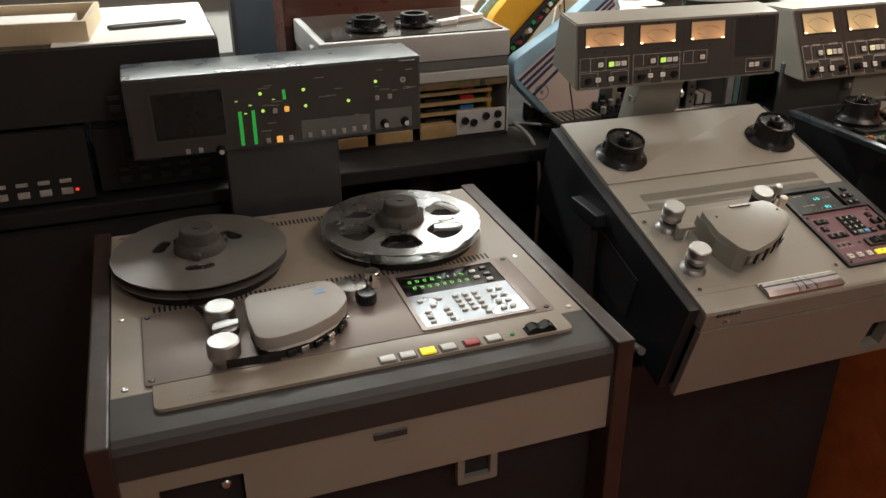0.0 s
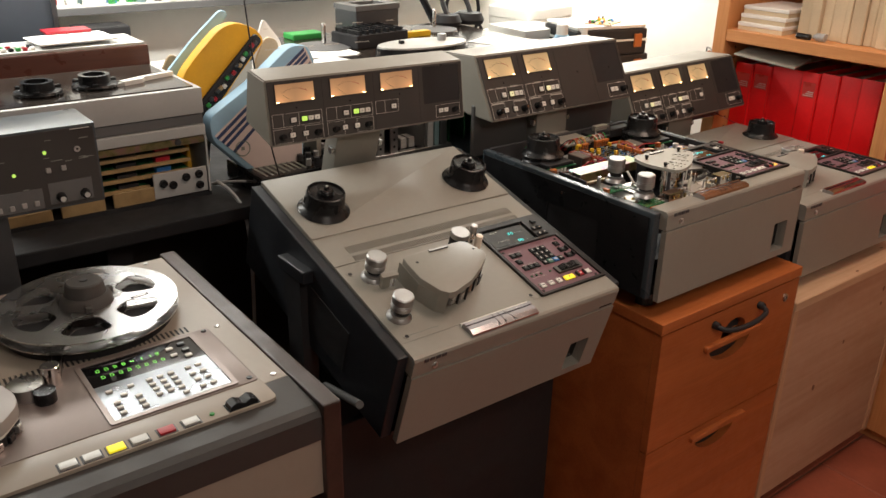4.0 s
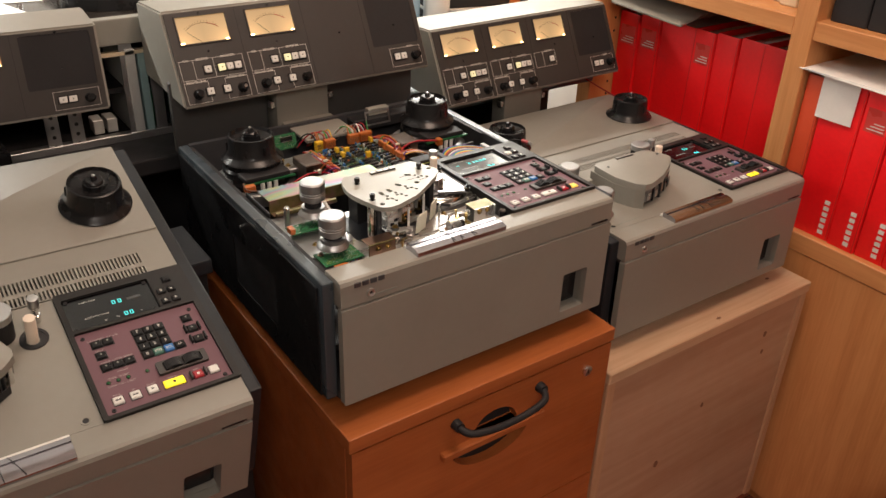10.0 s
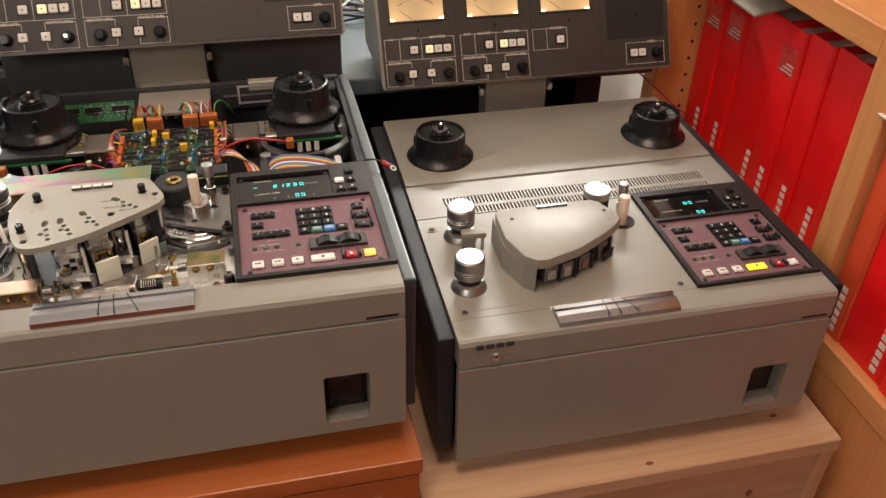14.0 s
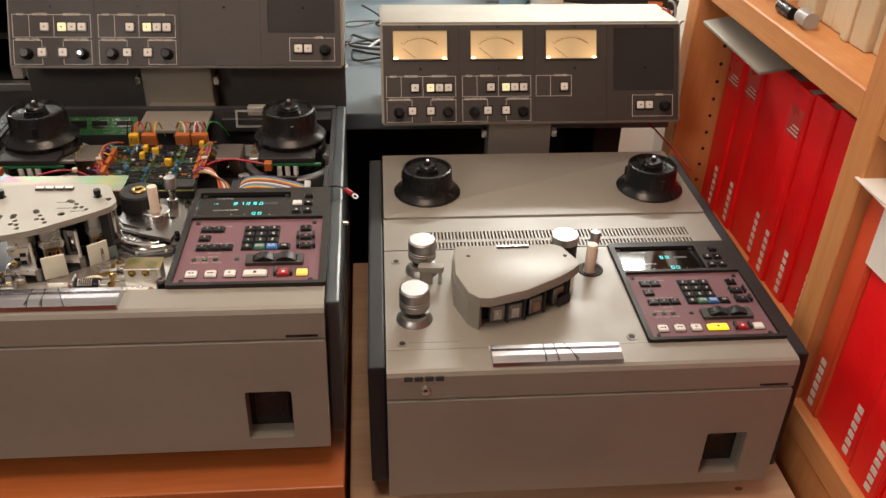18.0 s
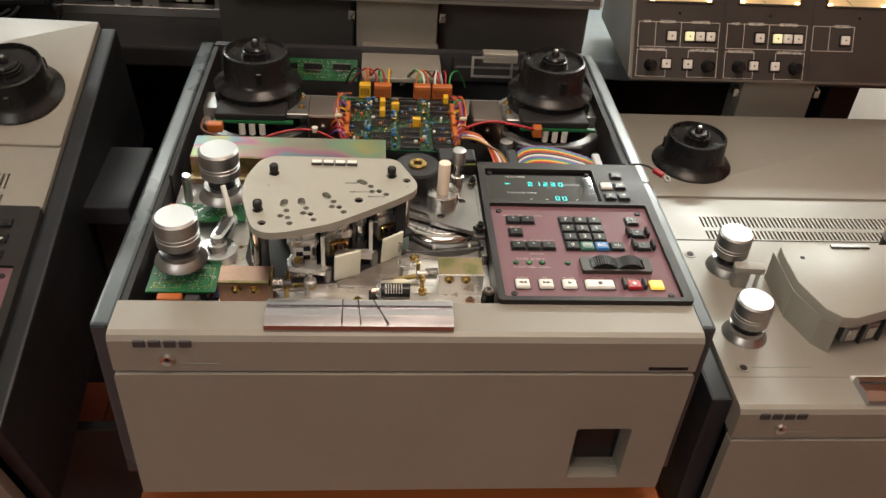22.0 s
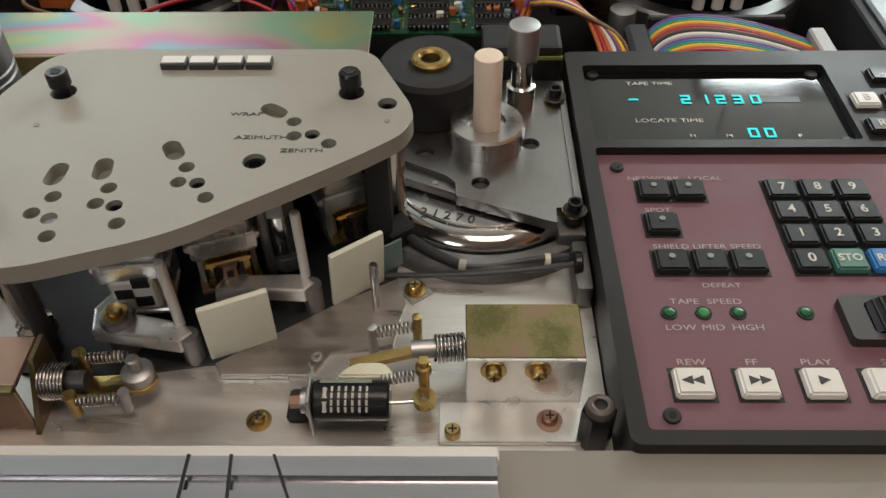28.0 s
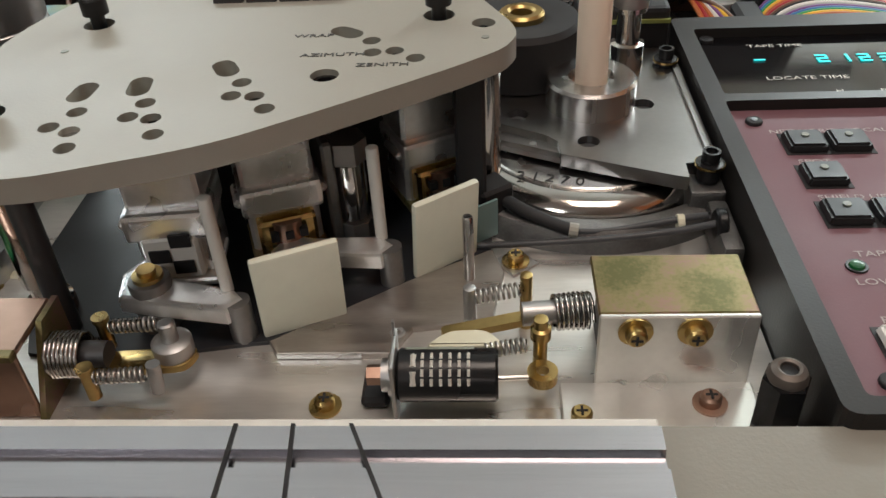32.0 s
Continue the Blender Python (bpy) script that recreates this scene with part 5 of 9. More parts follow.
coil("plunger_spring", (-0.0615, -0.087, -0.003), (-0.0715, -0.088, -0.003), 0.0048, 8, 0.0005, SPRING, od)
part("brass_lever", slab(rounded([(-0.100, -0.0905), (-0.0745, -0.0835), (-0.0735, -0.087), (-0.099, -0.094)], 0.0015), -0.0075, -0.0052), BRASS, od, "brass lever")
part("nylon_lever", slab(rounded([(-0.104, -0.0985), (-0.098, -0.0925), (-0.088, -0.092), (-0.083, -0.0985)], 0.003), -0.0085, -0.0045, 0.001), NYLON, od, "off-white nylon lever", True)
bp = part("brass_post", lathe([(0, -0.0125), (0.0018, -0.0125), (0.0018, -0.003), (0.0026, -0.0025), (0.0026, 0.0005), (0.0018, 0.001), (0.0018, 0.0035), (0, 0.0038)], (-0.0748, -0.0975, 0), 16), BRASS, od, "", True)
part("brass_eye", lathe([(0.0016, -0.0015), (0.0038, -0.0015), (0.0038, 0.0015), (0.0016, 0.0015)], (-0.0745, -0.1035, -0.0095), 18), BRASS, od, "", True)
coil("tension_spring", (-0.0915, -0.0805, -0.004), (-0.079, -0.0775, -0.004), 0.0019, 9, 0.0004, SPRING, od)
part("spring_post", lathe([(0, B), (0.0017, B), (0.0017, 0.0005), (0, 0.001)], (-0.0775, -0.077, 0), 12), BRASS, od, "", True)
part("spring_post", lathe([(0, B), (0.0017, B), (0.0017, -0.0005), (0, 0.0)], (-0.0925, -0.0808, 0), 12), SATIN, od, "", True)
coil("tension_spring", (-0.0885, -0.0985, -0.006), (-0.078, -0.0965, -0.006), 0.0018, 8, 0.0004, SPRING, od)

# damper cylinder lying along the front
dm = part("damper_cylinder", lathe([(0, 0), (0.006, 0), (0.0066, 0.0006), (0.0066, 0.0235), (0.006, 0.0242), (0, 0.0242)], (-0.1095, -0.1055, -0.0072), 30, axis="x"), BLACK, od, "black damper cylinder with a printed silver label", True)
lab = bmesh.new()
for k in range(11):
    a0, a1 = radians(200 + k * 10), radians(200 + (k + 1) * 10)
    v = [lab.verts.new((-0.1075 + dx, -0.1055 + 0.00672 * math.cos(a + math.pi / 2), -0.0072 - 0.00672 * math.sin(a + math.pi / 2))) for dx, a in ((0, a0), (0.0165, a0), (0.0165, a1), (0, a1))]
    lab.faces.new(v)
bmesh.ops.recalc_face_normals(lab, faces=lab.faces[:])
part("damper_label", lab, LABELGREY, dm, "grey printed label")
lab = None
for j in range(7):
    x = -0.1055 + j * 0.0022
    n = 2 if j == 0 else 4
    for i in range(n):
        a = radians(22 + i * (78 / n))
        p = Vector((x, -0.1055 - 0.0066 * math.cos(a), -0.0072 + 0.0066 * math.sin(a)))
        q = Vector((x, -0.1055 - 0.0066 * math.cos(a + radians(60 / n)), -0.0072 + 0.0066 * math.sin(a + radians(60 / n))))
        lab = rod(p, q, 0.0008 if j == 0 else 0.0004, 4, lab)
tagged(part("printed_lettering", lab, LETTER, dm, "rows of pale print"), kind="stuff")
part("damper_nut", lathe([(0, 0), (0.0042, 0), (0.0042, 0.0016), (0.0052, 0.0017), (0.0052, 0.003), (0, 0.003)], (-0.1135, -0.1055, -0.0072), 16, axis="x"), SATIN, dm, "", True)
part("damper_stub", lathe([(0, 0), (0.0026, 0), (0.0026, 0.004), (0, 0.004)], (-0.1172, -0.1055, -0.0072), 6, axis="x"), COPPER, dm)
part("damper_clip", box(-0.1108, -0.1098, -0.1125, -0.0985, B, 0.002, 0.0003, 1), SATIN, dm)
part("damper_clip_tail", box(-0.1106, -0.1100, -0.1015, -0.1005, 0.0, 0.0065), SATIN, dm)
part("damper_rod", rod((-0.0855, -0.1055, -0.0085), (-0.0775, -0.1045, -0.0092), 0.0007, 8), SPRING, dm)
part("damper_well", box(-0.1195, -0.1125, -0.1075, -0.0955, B, B + 0.0035, 0.001, 1), BLACKMATT, dm)

# solenoid at the left
sl = part("left_solenoid", box(-0.2415, -0.2005, -0.1085, -0.089, 0.003, 0.0048, 0.0004, 1), COPPER, od, "copper-coloured solenoid bracket")
part("solenoid_front", box(-0.2415, -0.2005, -0.110, -0.1085, B, 0.0048, 0.0004, 1), COPPER, sl)
part("solenoid_lip", box(-0.2415, -0.2005, -0.1112, -0.1085, 0.0028, 0.0052, 0.0003, 1), GOLDZINC, sl)
for x in (-0.227, -0.2125):
    brass_screw(sl, x, -0.0035, 0.0, Matrix.Translation((0, -0.110, 0)) @ Matrix.Rotation(radians(90), 4, "X"))
part("solenoid_cheek", turned(slab([(0, 0), (0.024, 0), (0.024, 0.022), (0.014, 0.022)], -0.0008, 0.0008), Matrix.Translation((-0.1995, -0.112, B)) @ Matrix(((0, 0, 1, 0), (1, 0, 0, 0), (0, 1, 0, 0), (0, 0, 0, 1)))), GOLDZINC, sl)
coil("plunger_spring", (-0.1985, -0.099, -0.006), (-0.1895, -0.099, -0.006), 0.0062, 8, 0.0006, SPRING, od)
part("plunger", rod((-0.199, -0.099, -0.006), (-0.184, -0.099, -0.006), 0.0036, 18), CHARCOAL, od, "", True)
part("brass_link", slab(rounded([(-0.190, -0.1035), (-0.164, -0.1010), (-0.162, -0.0935), (-0.188, -0.0955)], 0.0035), -0.0105, -0.0085, 0.0004), BRASS, od, "brass link plate", True)
part("link_boss", lathe([(0, -0.0085), (0.0052, -0.0085), (0.0052, -0.0045), (0.0045, -0.004), (0.0022, -0.0038), (0.0022, 0.0015), (0.0016, 0.002), (0, 0.002)], (-0.1685, -0.0958, 0), 24), SATIN, od, "", True)
for y, z in ((-0.0925, -0.0025), (-0.1065, -0.0065)):
    coil("tension_spring", (-0.1855, y, z), (-0.1725, y + 0.001, z), 0.0018, 10, 0.00042, SPRING, od)
    part("spring_post", lathe([(0, z - 0.007), (0.0017, z - 0.007), (0.0017, z + 0.002), (0.0022, z + 0.0022), (0.0022, z + 0.0035), (0, z + 0.0035)], (-0.187, y, 0), 14), BRASS, od, "", True)
part("spring_post", rod((-0.171, -0.105, -0.013), (-0.1705, -0.1045, -0.004), 0.0018, 12), SATIN, od, "", True)
hs = part("hex_standoff", lathe([(0, B), (0.0055, B), (0.0055, -0.0005), (0.0050, 0.0), (0, 0.0)], (-0.0205, -0.1135, 0), 6), BLACK, od, "black hex stand-off with a bright domed nut")
part("dome_nut", lathe([(0.0021, -0.0002), (0.0046, -0.0002), (0.0046, 0.0008), (0.0040, 0.0022), (0.0028, 0.0029), (0.0021, 0.0026)], (-0.0205, -0.1135, 0), 20), CANMETAL, hs, "", True)
part("nut_bore", cyl(-0.0205, -0.1135, -0.0002, 0.0016, 0.0021, 12), BLACKMATT, hs)

# capstan, flywheel and casting
fw = part("flywheel", lathe([(0, -0.0165), (0.038, -0.0165), (0.038, -0.0072), (0.0375, -0.0068), (0, -0.0068)], (-0.053, 0.0125, 0), 64), TURNED, od, "polished flywheel", True)
bulge = [(0.0385 + 0.0085 * math.cos(radians(a)), -0.0148 + 0.0072 * math.sin(radians(a))) for a in range(-14, 96, 10)]
part("wheel_rim", lathe([(0.0381, -0.0165)] + bulge + [(0.0381, -0.0082)], (-0.053, 0.0125, 0), 72), WHEEL, fw, "polished rounded rim", True)
words("lettering", "2 1 2 7 0", 0.0062, pose(-0.0785, -0.0165, -0.0067, 0, 0, -14), MARKER, fw, depth=0.0001)
cast = part("casting", lathe([(0.0485, B), (0.0585, B), (0.0575, -0.0125), (0.0560, -0.0105), (0.0535, -0.0098), (0.0500, -0.0102), (0.0485, -0.012)], (-0.053, 0.0125, 0), 64), SANDCAST, od, "rough grey sand casting", True)
plate = [(-0.094, 0.0185), (-0.0885, 0.009), (-0.068, -0.0022), (-0.0645, -0.0065), (-0.064, -0.0145), (-0.030, -0.0285), (-0.0262, -0.0298), (-0.0258, -0.0215), (-0.0155, -0.0205), (-0.0155, 0.064), (-0.06, 0.066), (-0.092, 0.05)]
cp = part("capstan_plate", holed(plate, [ring(-0.0545, -0.007, 0.0037, 16), ring(-0.077, 0.0125, 0.0037, 16), ring(-0.033, 0.018, 0.0037, 16)], -0.0052, -0.0005), DARKCAST, od, "machined capstan plate")
part("plate_recess", slab([(-0.094, 0.012), (-0.086, -0.002), (-0.068, -0.0105), (-0.0642, -0.0125), (-0.0632, -0.004), (-0.085, 0.012), (-0.0935, 0.021)], -0.0054, -0.0032, 0.0004, None, 1), DARKCAST, cp)
part("recess_lip", slab([(-0.0935, 0.0118), (-0.0858, -0.0020), (-0.068, -0.0105), (-0.0645, -0.0123), (-0.0643, -0.0112), (-0.0675, -0.0095), (-0.0852, -0.001), (-0.0927, 0.0122)], -0.0032, -0.0014), DARKCAST, cp)
part("plate_pip", cyl(-0.0725, -0.0045, -0.0032, -0.0022, 0.0012, 10), SATIN, cp)
part("plate_ridge", slab([(-0.0185, -0.0200), (-0.0168, -0.0200), (-0.0168, 0.062), (-0.0185, 0.062)], -0.0006, 0.0006), DARKCAST, cp)
part("bolt_tab", box(-0.0256, -0.0148, -0.0325, -0.0212, B, -0.0045, 0.0012, 2), SANDCAST, cast)
for x, y in ((-0.0545, -0.007), (-0.077, 0.0125), (-0.033, 0.018)):
    part("screw", cyl(x, y, -0.0044, -0.003, 0.0033, 14), CHARCOAL, cp)
capstan(od, -0.0515, 0.0205, -0.001, TURNED)
for x, y in ((-0.0195, -0.0255), (-0.0205, 0.049)):
    b = part("socket_bolt", lathe([(0, -0.0035), (0.0036, -0.0035), (0.0036, 0.0012), (0.0045, 0.0012), (0.0045, 0.0022), (0.0028, 0.0023), (0.0028, 0.0062), (0.0019, 0.0062), (0.0018, 0.0045), (0, 0.0045)], (x, y, 0), 20), BLACK, od, "black socket bolt", True)
    part("bolt_washer", lathe([(0.0028, 0.0012), (0.0047, 0.0012), (0.0047, 0.002), (0.0028, 0.002)], (x, y, 0), 18), BRASS, b)
part("casting_wall", box(-0.021, -0.0147, -0.058, -0.0327, B, -0.0065, 0.002, 2), SANDCAST, cast, "", True)
part("black_clip", lathe([(0.0, -0.0016), (0.0042, -0.0016), (0.0048, -0.001), (0.0048, 0.001), (0.0042, 0.0016), (0.0, 0.0016)], (-0.0195, -0.0455, -0.0068), 24, axis="x"), BLACK, od, "black cable clip", True)
wire("sensor_cable", [(-0.083, -0.030, -0.007), (-0.077, -0.036, -0.0075), (-0.068, -0.0415, -0.0095), (-0.0615, -0.0425, -0.0105)], 0.0021, BLACKMATT, od)
wire("sensor_cable", [(-0.064, -0.0422, -0.0105), (-0.056, -0.0435, -0.0115), (-0.040, -0.0405, -0.0105), (-0.027, -0.0395, -0.0085), (-0.022, -0.042, -0.006)], 0.0011, CHARCOAL, od)
wire("sensor_cable", [(-0.092, -0.043, B + 0.002), (-0.075, -0.0455, -0.013), (-0.050, -0.046, -0.012), (-0.028, -0.0445, -0.0095), (-0.020, -0.046, -0.006)], 0.0011, CHARCOAL, od)
part("cable_sleeve", rod((-0.0632, -0.0423, -0.0104), (-0.0605, -0.0427, -0.0107), 0.0023, 12), CREAM, od)
part("cable_tie", lathe([(0.0014, -0.001), (0.0028, -0.001), (0.0028, 0.001), (0.0014, 0.001)], (-0.030, -0.041, -0.0095), 12, axis="x"), NYLON, od)
part("sensor_block", turned(box(-0.006, 0.006, -0.005, 0.005, 0, 0.012, 0.001, 1), pose(-0.087, -0.029, B + 0.004, 0, 0, 35)), BLACKMATT, od)

# pinch roller, post, left rollers
pr = part("pinch_roller", lathe([(0.0065, 0.0), (0.0222, 0.0), (0.0222, 0.019), (0.0205, 0.021), (0.010, 0.021), (0.0065, 0.019)], (-0.0748, 0.0475, 0), 44), BLACKMATT, od, "black rubber pinch roller", True)
part("bush", lathe([(0.0042, 0.018), (0.0085, 0.018), (0.0085, 0.0222), (0.0075, 0.0232), (0.0052, 0.0232), (0.0042, 0.0222)], (-0.0748, 0.0475, 0), 28), BRASS, pr, "brass bush", True)
part("bush_hole", cyl(-0.0748, 0.0475, 0.012, 0.0182, 0.0043, 16), BLACKMATT, pr)
post_roller(od, -0.0362, 0.0445, -0.001)
part("black_housing", box(-0.052, -0.016, 0.069, 0.09, -0.012, 0.014, 0.002), BLACKMATT, od)
part("board_edge", box(-0.058, -0.016, 0.068, 0.0695, 0.008, 0.0095), TRACE, od)
tape_roller(od, -0.2562, 0.0205, 0.0, 0.050)
tape_roller(od, -0.2765, -0.0755, 0.0, 0.045)
part("standoff", lathe([(0, B), (0.0042, B), (0.0042, 0.012), (0.0036, 0.0125), (0.0018, 0.0125), (0.0018, 0.0105), (0, 0.0105)], (-0.2912, 0.0335, 0), 18), STEEL, od, "", True)
ga = part("guide_arm", slab(slot(-0.2475, -0.034, 0.0035, 0.0135, 0.0062), -0.001, 0.0045, 0.001), STEEL, od, "slotted swing arm", True)
part("arm_slot", slab(slot(-0.2475, -0.034, 0.0026, 0.0105, 0.0028), 0.0044, 0.0049), CHARCOAL, ga)
part("arm_base", lathe([(0, B - 0.003), (0.0165, B - 0.003), (0.0165, -0.008), (0.0085, -0.0075), (0.0085, -0.001), (0, -0.001)], (-0.2515, -0.0505, 0), 32), STEEL, ga, "", True)
part("arm_peg", rod((-0.2435, -0.019, 0.004), (-0.2505, -0.004, 0.027), 0.0024, 14), WHITE, ga, "", True)
for x, y in ((-0.266, -0.040), (-0.238, -0.058), (-0.258, -0.064), (-0.247, -0.066), (-0.234, -0.036), (-0.280, -0.030)):
    brass_screw(od, x, y, B - 0.003)


def pcb(name, x0, x1, y0, y1, z, seed, nchip, parent=None, m=None):
    rnd = random.Random(seed)
    m = m or Matrix.Identity(4)
    board = part(name, turned(box(x0, x1, y0, y1, z - 0.0016, z), m), MAINPCB if "main" in name else PCB, parent or od, "green printed circuit board")
    dots, lines = bmesh.new(), bmesh.new()
    for k in range(int((x1 - x0) * (y1 - y0) * 45000)):
        x, y = rnd.uniform(x0 + 0.002, x1 - 0.003), rnd.uniform(y0 + 0.002, y1 - 0.003)
        box(x, x + 0.0011, y, y + 0.0011, z, z + 0.0005, bm=dots)
    for k in range(int((x1 - x0) * (y1 - y0) * 11000)):
        x, y = rnd.uniform(x0 + 0.002, x1 - 0.012), rnd.uniform(y0 + 0.002, y1 - 0.003)
        if rnd.random() < 0.5:
            box(x, x + rnd.uniform(0.004, 0.01), y, y + 0.0004, z, z + 0.0002, bm=lines)
        else:
            box(x, x + 0.0004, y, min(y1 - 0.001, y + rnd.uniform(0.004, 0.01)), z, z + 0.0002, bm=lines)
    tagged(part("solder_joints", turned(dots, m), STEEL, board, "rows of tin solder joints"), kind="stuff")
    tagged(part("tracks", turned(lines, m), TRACE, board, "pale printed tracks"), kind="stuff")
    return board


pcb("circuit_board", -0.302, -0.2455, -0.104, -0.067, -0.0115, 3, 0)
part("ribbon_plug", box(-0.292, -0.272, -0.112, -0.1045, -0.03, -0.012, 0.001, 1), ORANGE, od)
part("black_chip", box(-0.270, -0.258, -0.112, -0.105, -0.028, -0.013, 0.001, 1), CHARCOAL, od)
outl = bmesh.new()
for a in ((-0.262, -0.2615, -0.098, -0.073), (-0.2505, -0.25, -0.098, -0.073), (-0.262, -0.25, -0.0735, -0.073), (-0.262, -0.25, -0.098, -0.0975), (-0.297, -0.275, -0.0995, -0.099), (-0.297, -0.275, -0.0935, -0.093), (-0.297, -0.2965, -0.0995, -0.093), (-0.2755, -0.275, -0.0995, -0.093)):
    box(*a, -0.0115, -0.0112, bm=outl)
part("board_print", outl, TRACE, od)
for x, y in ((-0.294, -0.073), (-0.268, -0.072)):
    brass_screw(od, x, y, -0.0115, mat=COPPER)
pcb("circuit_board", -0.300, -0.234, -0.004, 0.022, -0.012, 4, 0)
part("orange_plug", box(-0.303, -0.296, -0.003, 0.010, -0.012, -0.004), ORANGE, od)
for k, (x, mat) in enumerate(((-0.243, REDPLASTIC), (-0.2405, PURPLE), (-0.238, BLUE), (-0.2355, ORANGE), (-0.233, PURPLE), (-0.2308, REDPLASTIC), (-0.2455, WHITE))):
    wire("lead", [(x - 0.012, -0.085, -0.034), (x - 0.006, -0.068, -0.024), (x, -0.052, -0.019 + 0.001 * (k % 3)), (x + 0.003, -0.035, -0.022), (x + 0.004, -0.01, -0.034)], 0.0011, mat, od)
part("cable_tie", box(-0.249, -0.229, -0.054, -0.050, -0.0185, -0.0165, 0.0008, 1), NYLON, od)

# zinc plate behind the heads
zp = part("zinc_plate", box(-0.297, -0.105, 0.082, 0.121, 0.002, 0.0035, 0.0004, 1), IRID, od, "iridescent yellow zinc plate")
part("zinc_fold", box(-0.297, -0.105, 0.0795, 0.082, -0.016, 0.0035, 0.0004, 1), GOLDZINC, zp)
part("zinc_foot", box(-0.297, -0.2, 0.066, 0.0795, -0.016, -0.0145), GOLDZINC, zp)
part("zinc_bar", box(-0.297, -0.2, 0.055, 0.060, -0.012, -0.006, 0.0005, 1), GOLDZINC, zp)

# reel motors
for x in (-0.25, 0.088):
    hub(od, x, 0.246, 0.0)
    mt = part("reel_motor", lathe([(0, -0.075), (0.052, -0.075), (0.052, -0.03), (0.049, -0.026), (0.049, -0.012), (0.046, -0.008), (0.046, -0.001), (0, -0.001)], (x, 0.246, 0), 40), BLACK, od, "black reel motor", True)
    part("motor_board", box(x - 0.040, x + 0.036, 0.183, 0.214, -0.013, -0.0055, 0.001, 1), BLACKMATT, mt, "black motor board")
    part("board_edge", box(x - 0.042, x + 0.044, 0.181, 0.186, -0.016, -0.0135), PCB, mt)
    part("motor_casting", lathe([(0.055, -0.055), (0.068, -0.055), (0.068, -0.036), (0.0665, -0.034), (0.057, -0.034), (0.055, -0.038)], (x, 0.242, 0), 48), SATIN, od, "bright casting ring", True)
    part("motor_foot", box(x - 0.055 if x > 0 else x + 0.03, x - 0.03 if x > 0 else x + 0.068, 0.205, 0.25, -0.022, -0.016, 0.001, 1), SATIN, od)
    for dx, dy in ((0.044, 0.222), (0.044, 0.244)):
        s = -1 if x > 0 else 1
        brass_screw(od, x + s * (dx + 0.006), dy, -0.016)
    caps = bmesh.new()
    for k in range(3):
        lathe([(0, -0.03), (0.0035, -0.03), (0.0035, -0.0165), (0, -0.0165)], (x - 0.012 + 0.011 * k, 0.183, 0), 10, bm=caps)
    part("small_capacitor", caps, WHITE, mt)
part("motor_lug", cyl(0.030, 0.168, -0.045, -0.022, 0.0075, 20, 0.001), SATIN, od, "", True)

# relay cans beside the main board
for x0, x1 in ((-0.190, -0.156), (-0.008, 0.026)):
    r = part("relay_can", box(x0, x1, 0.180, 0.226, -0.034, -0.003, 0.0015, 1), CANMETAL, od, "bare metal can")
    part("can_face", box(x0 + 0.002, x1 - 0.002, 0.1785, 0.180, -0.032, -0.005), COPPER, r)
    brass_screw(r, (x0 + x1) / 2, -0.016, 0.0, Matrix.Translation((0, 0.1785, 0)) @ Matrix.Rotation(radians(90), 4, "X"), False, STEEL)

# main board with its chips
mb = pcb("main_circuit_board", -0.152, -0.026, 0.132, 0.246, -0.016, 11, 0)
chip = pins = None
spots = [(x, 0.138 + 0.0112 * j) for x in (-0.139, -0.1095, -0.0785, -0.043) for j in range(10)]
rnd = random.Random(5)
for n, (x, y) in enumerate(spots):
    if (n * 7) % 11 == 3 or n in (5, 6, 9):
        continue
    w = 0.0105 if n % 4 == 0 else 0.0085
    if chip is None:
        chip = part("chip", box(-0.0108, 0.0108, -0.0033, 0.0033, 0, 0.0035, 0.0003, 1), BLACK, mb, m=pose(x, y, -0.0155))
        pb = bmesh.new()
        for k in range(9):
            for s in (-1, 1):
                box(-0.0102 + 0.00245 * k, -0.0092 + 0.00245 * k, s * 0.0042 - 0.0008, s * 0.0042 + 0.0008, 0, 0.0028, bm=pb)
        pins = part("pin_header", pb, STEEL, mb, m=pose(x, y, -0.0155))
    else:
        twin("chip", chip, mb, pose(x, y, -0.0155))
        twin("pin_header", pins, mb, pose(x, y, -0.0155))
for mat, label, n, size in ((BLUE, "blue_trimmer", 38, 0.0034), (YELLOW, "yellow_capacitor", 5, 0.009), (BRASS, "tan_resistor", 40, 0.0028), (ORANGE, "orange_capacitor", 14, 0.0036), (WHITE, "white_trimmer", 8, 0.004), (TEAL, "teal_capacitor", 22, 0.0036)):
    base = None
    for k in range(n):
        x, y = rnd.uniform(-0.149, -0.032), rnd.uniform(0.135, 0.243)
        if mat in (BLUE, TEAL, BRASS) and k % 4:
            x = rnd.choice((-0.1245, -0.0945, -0.0605)) + rnd.uniform(-0.0025, 0.0025)
        m = pose(x, y, -0.0155, 0, 0, 90 * rnd.randint(0, 3))
        if base is None:
            base = part(label, box(-size / 2, size / 2, -size / 3, size / 3, 0, size * 0.9 + 0.002, 0.0006, 1), mat, mb, m=m)
        else:
            twin(label, base, mb, m)
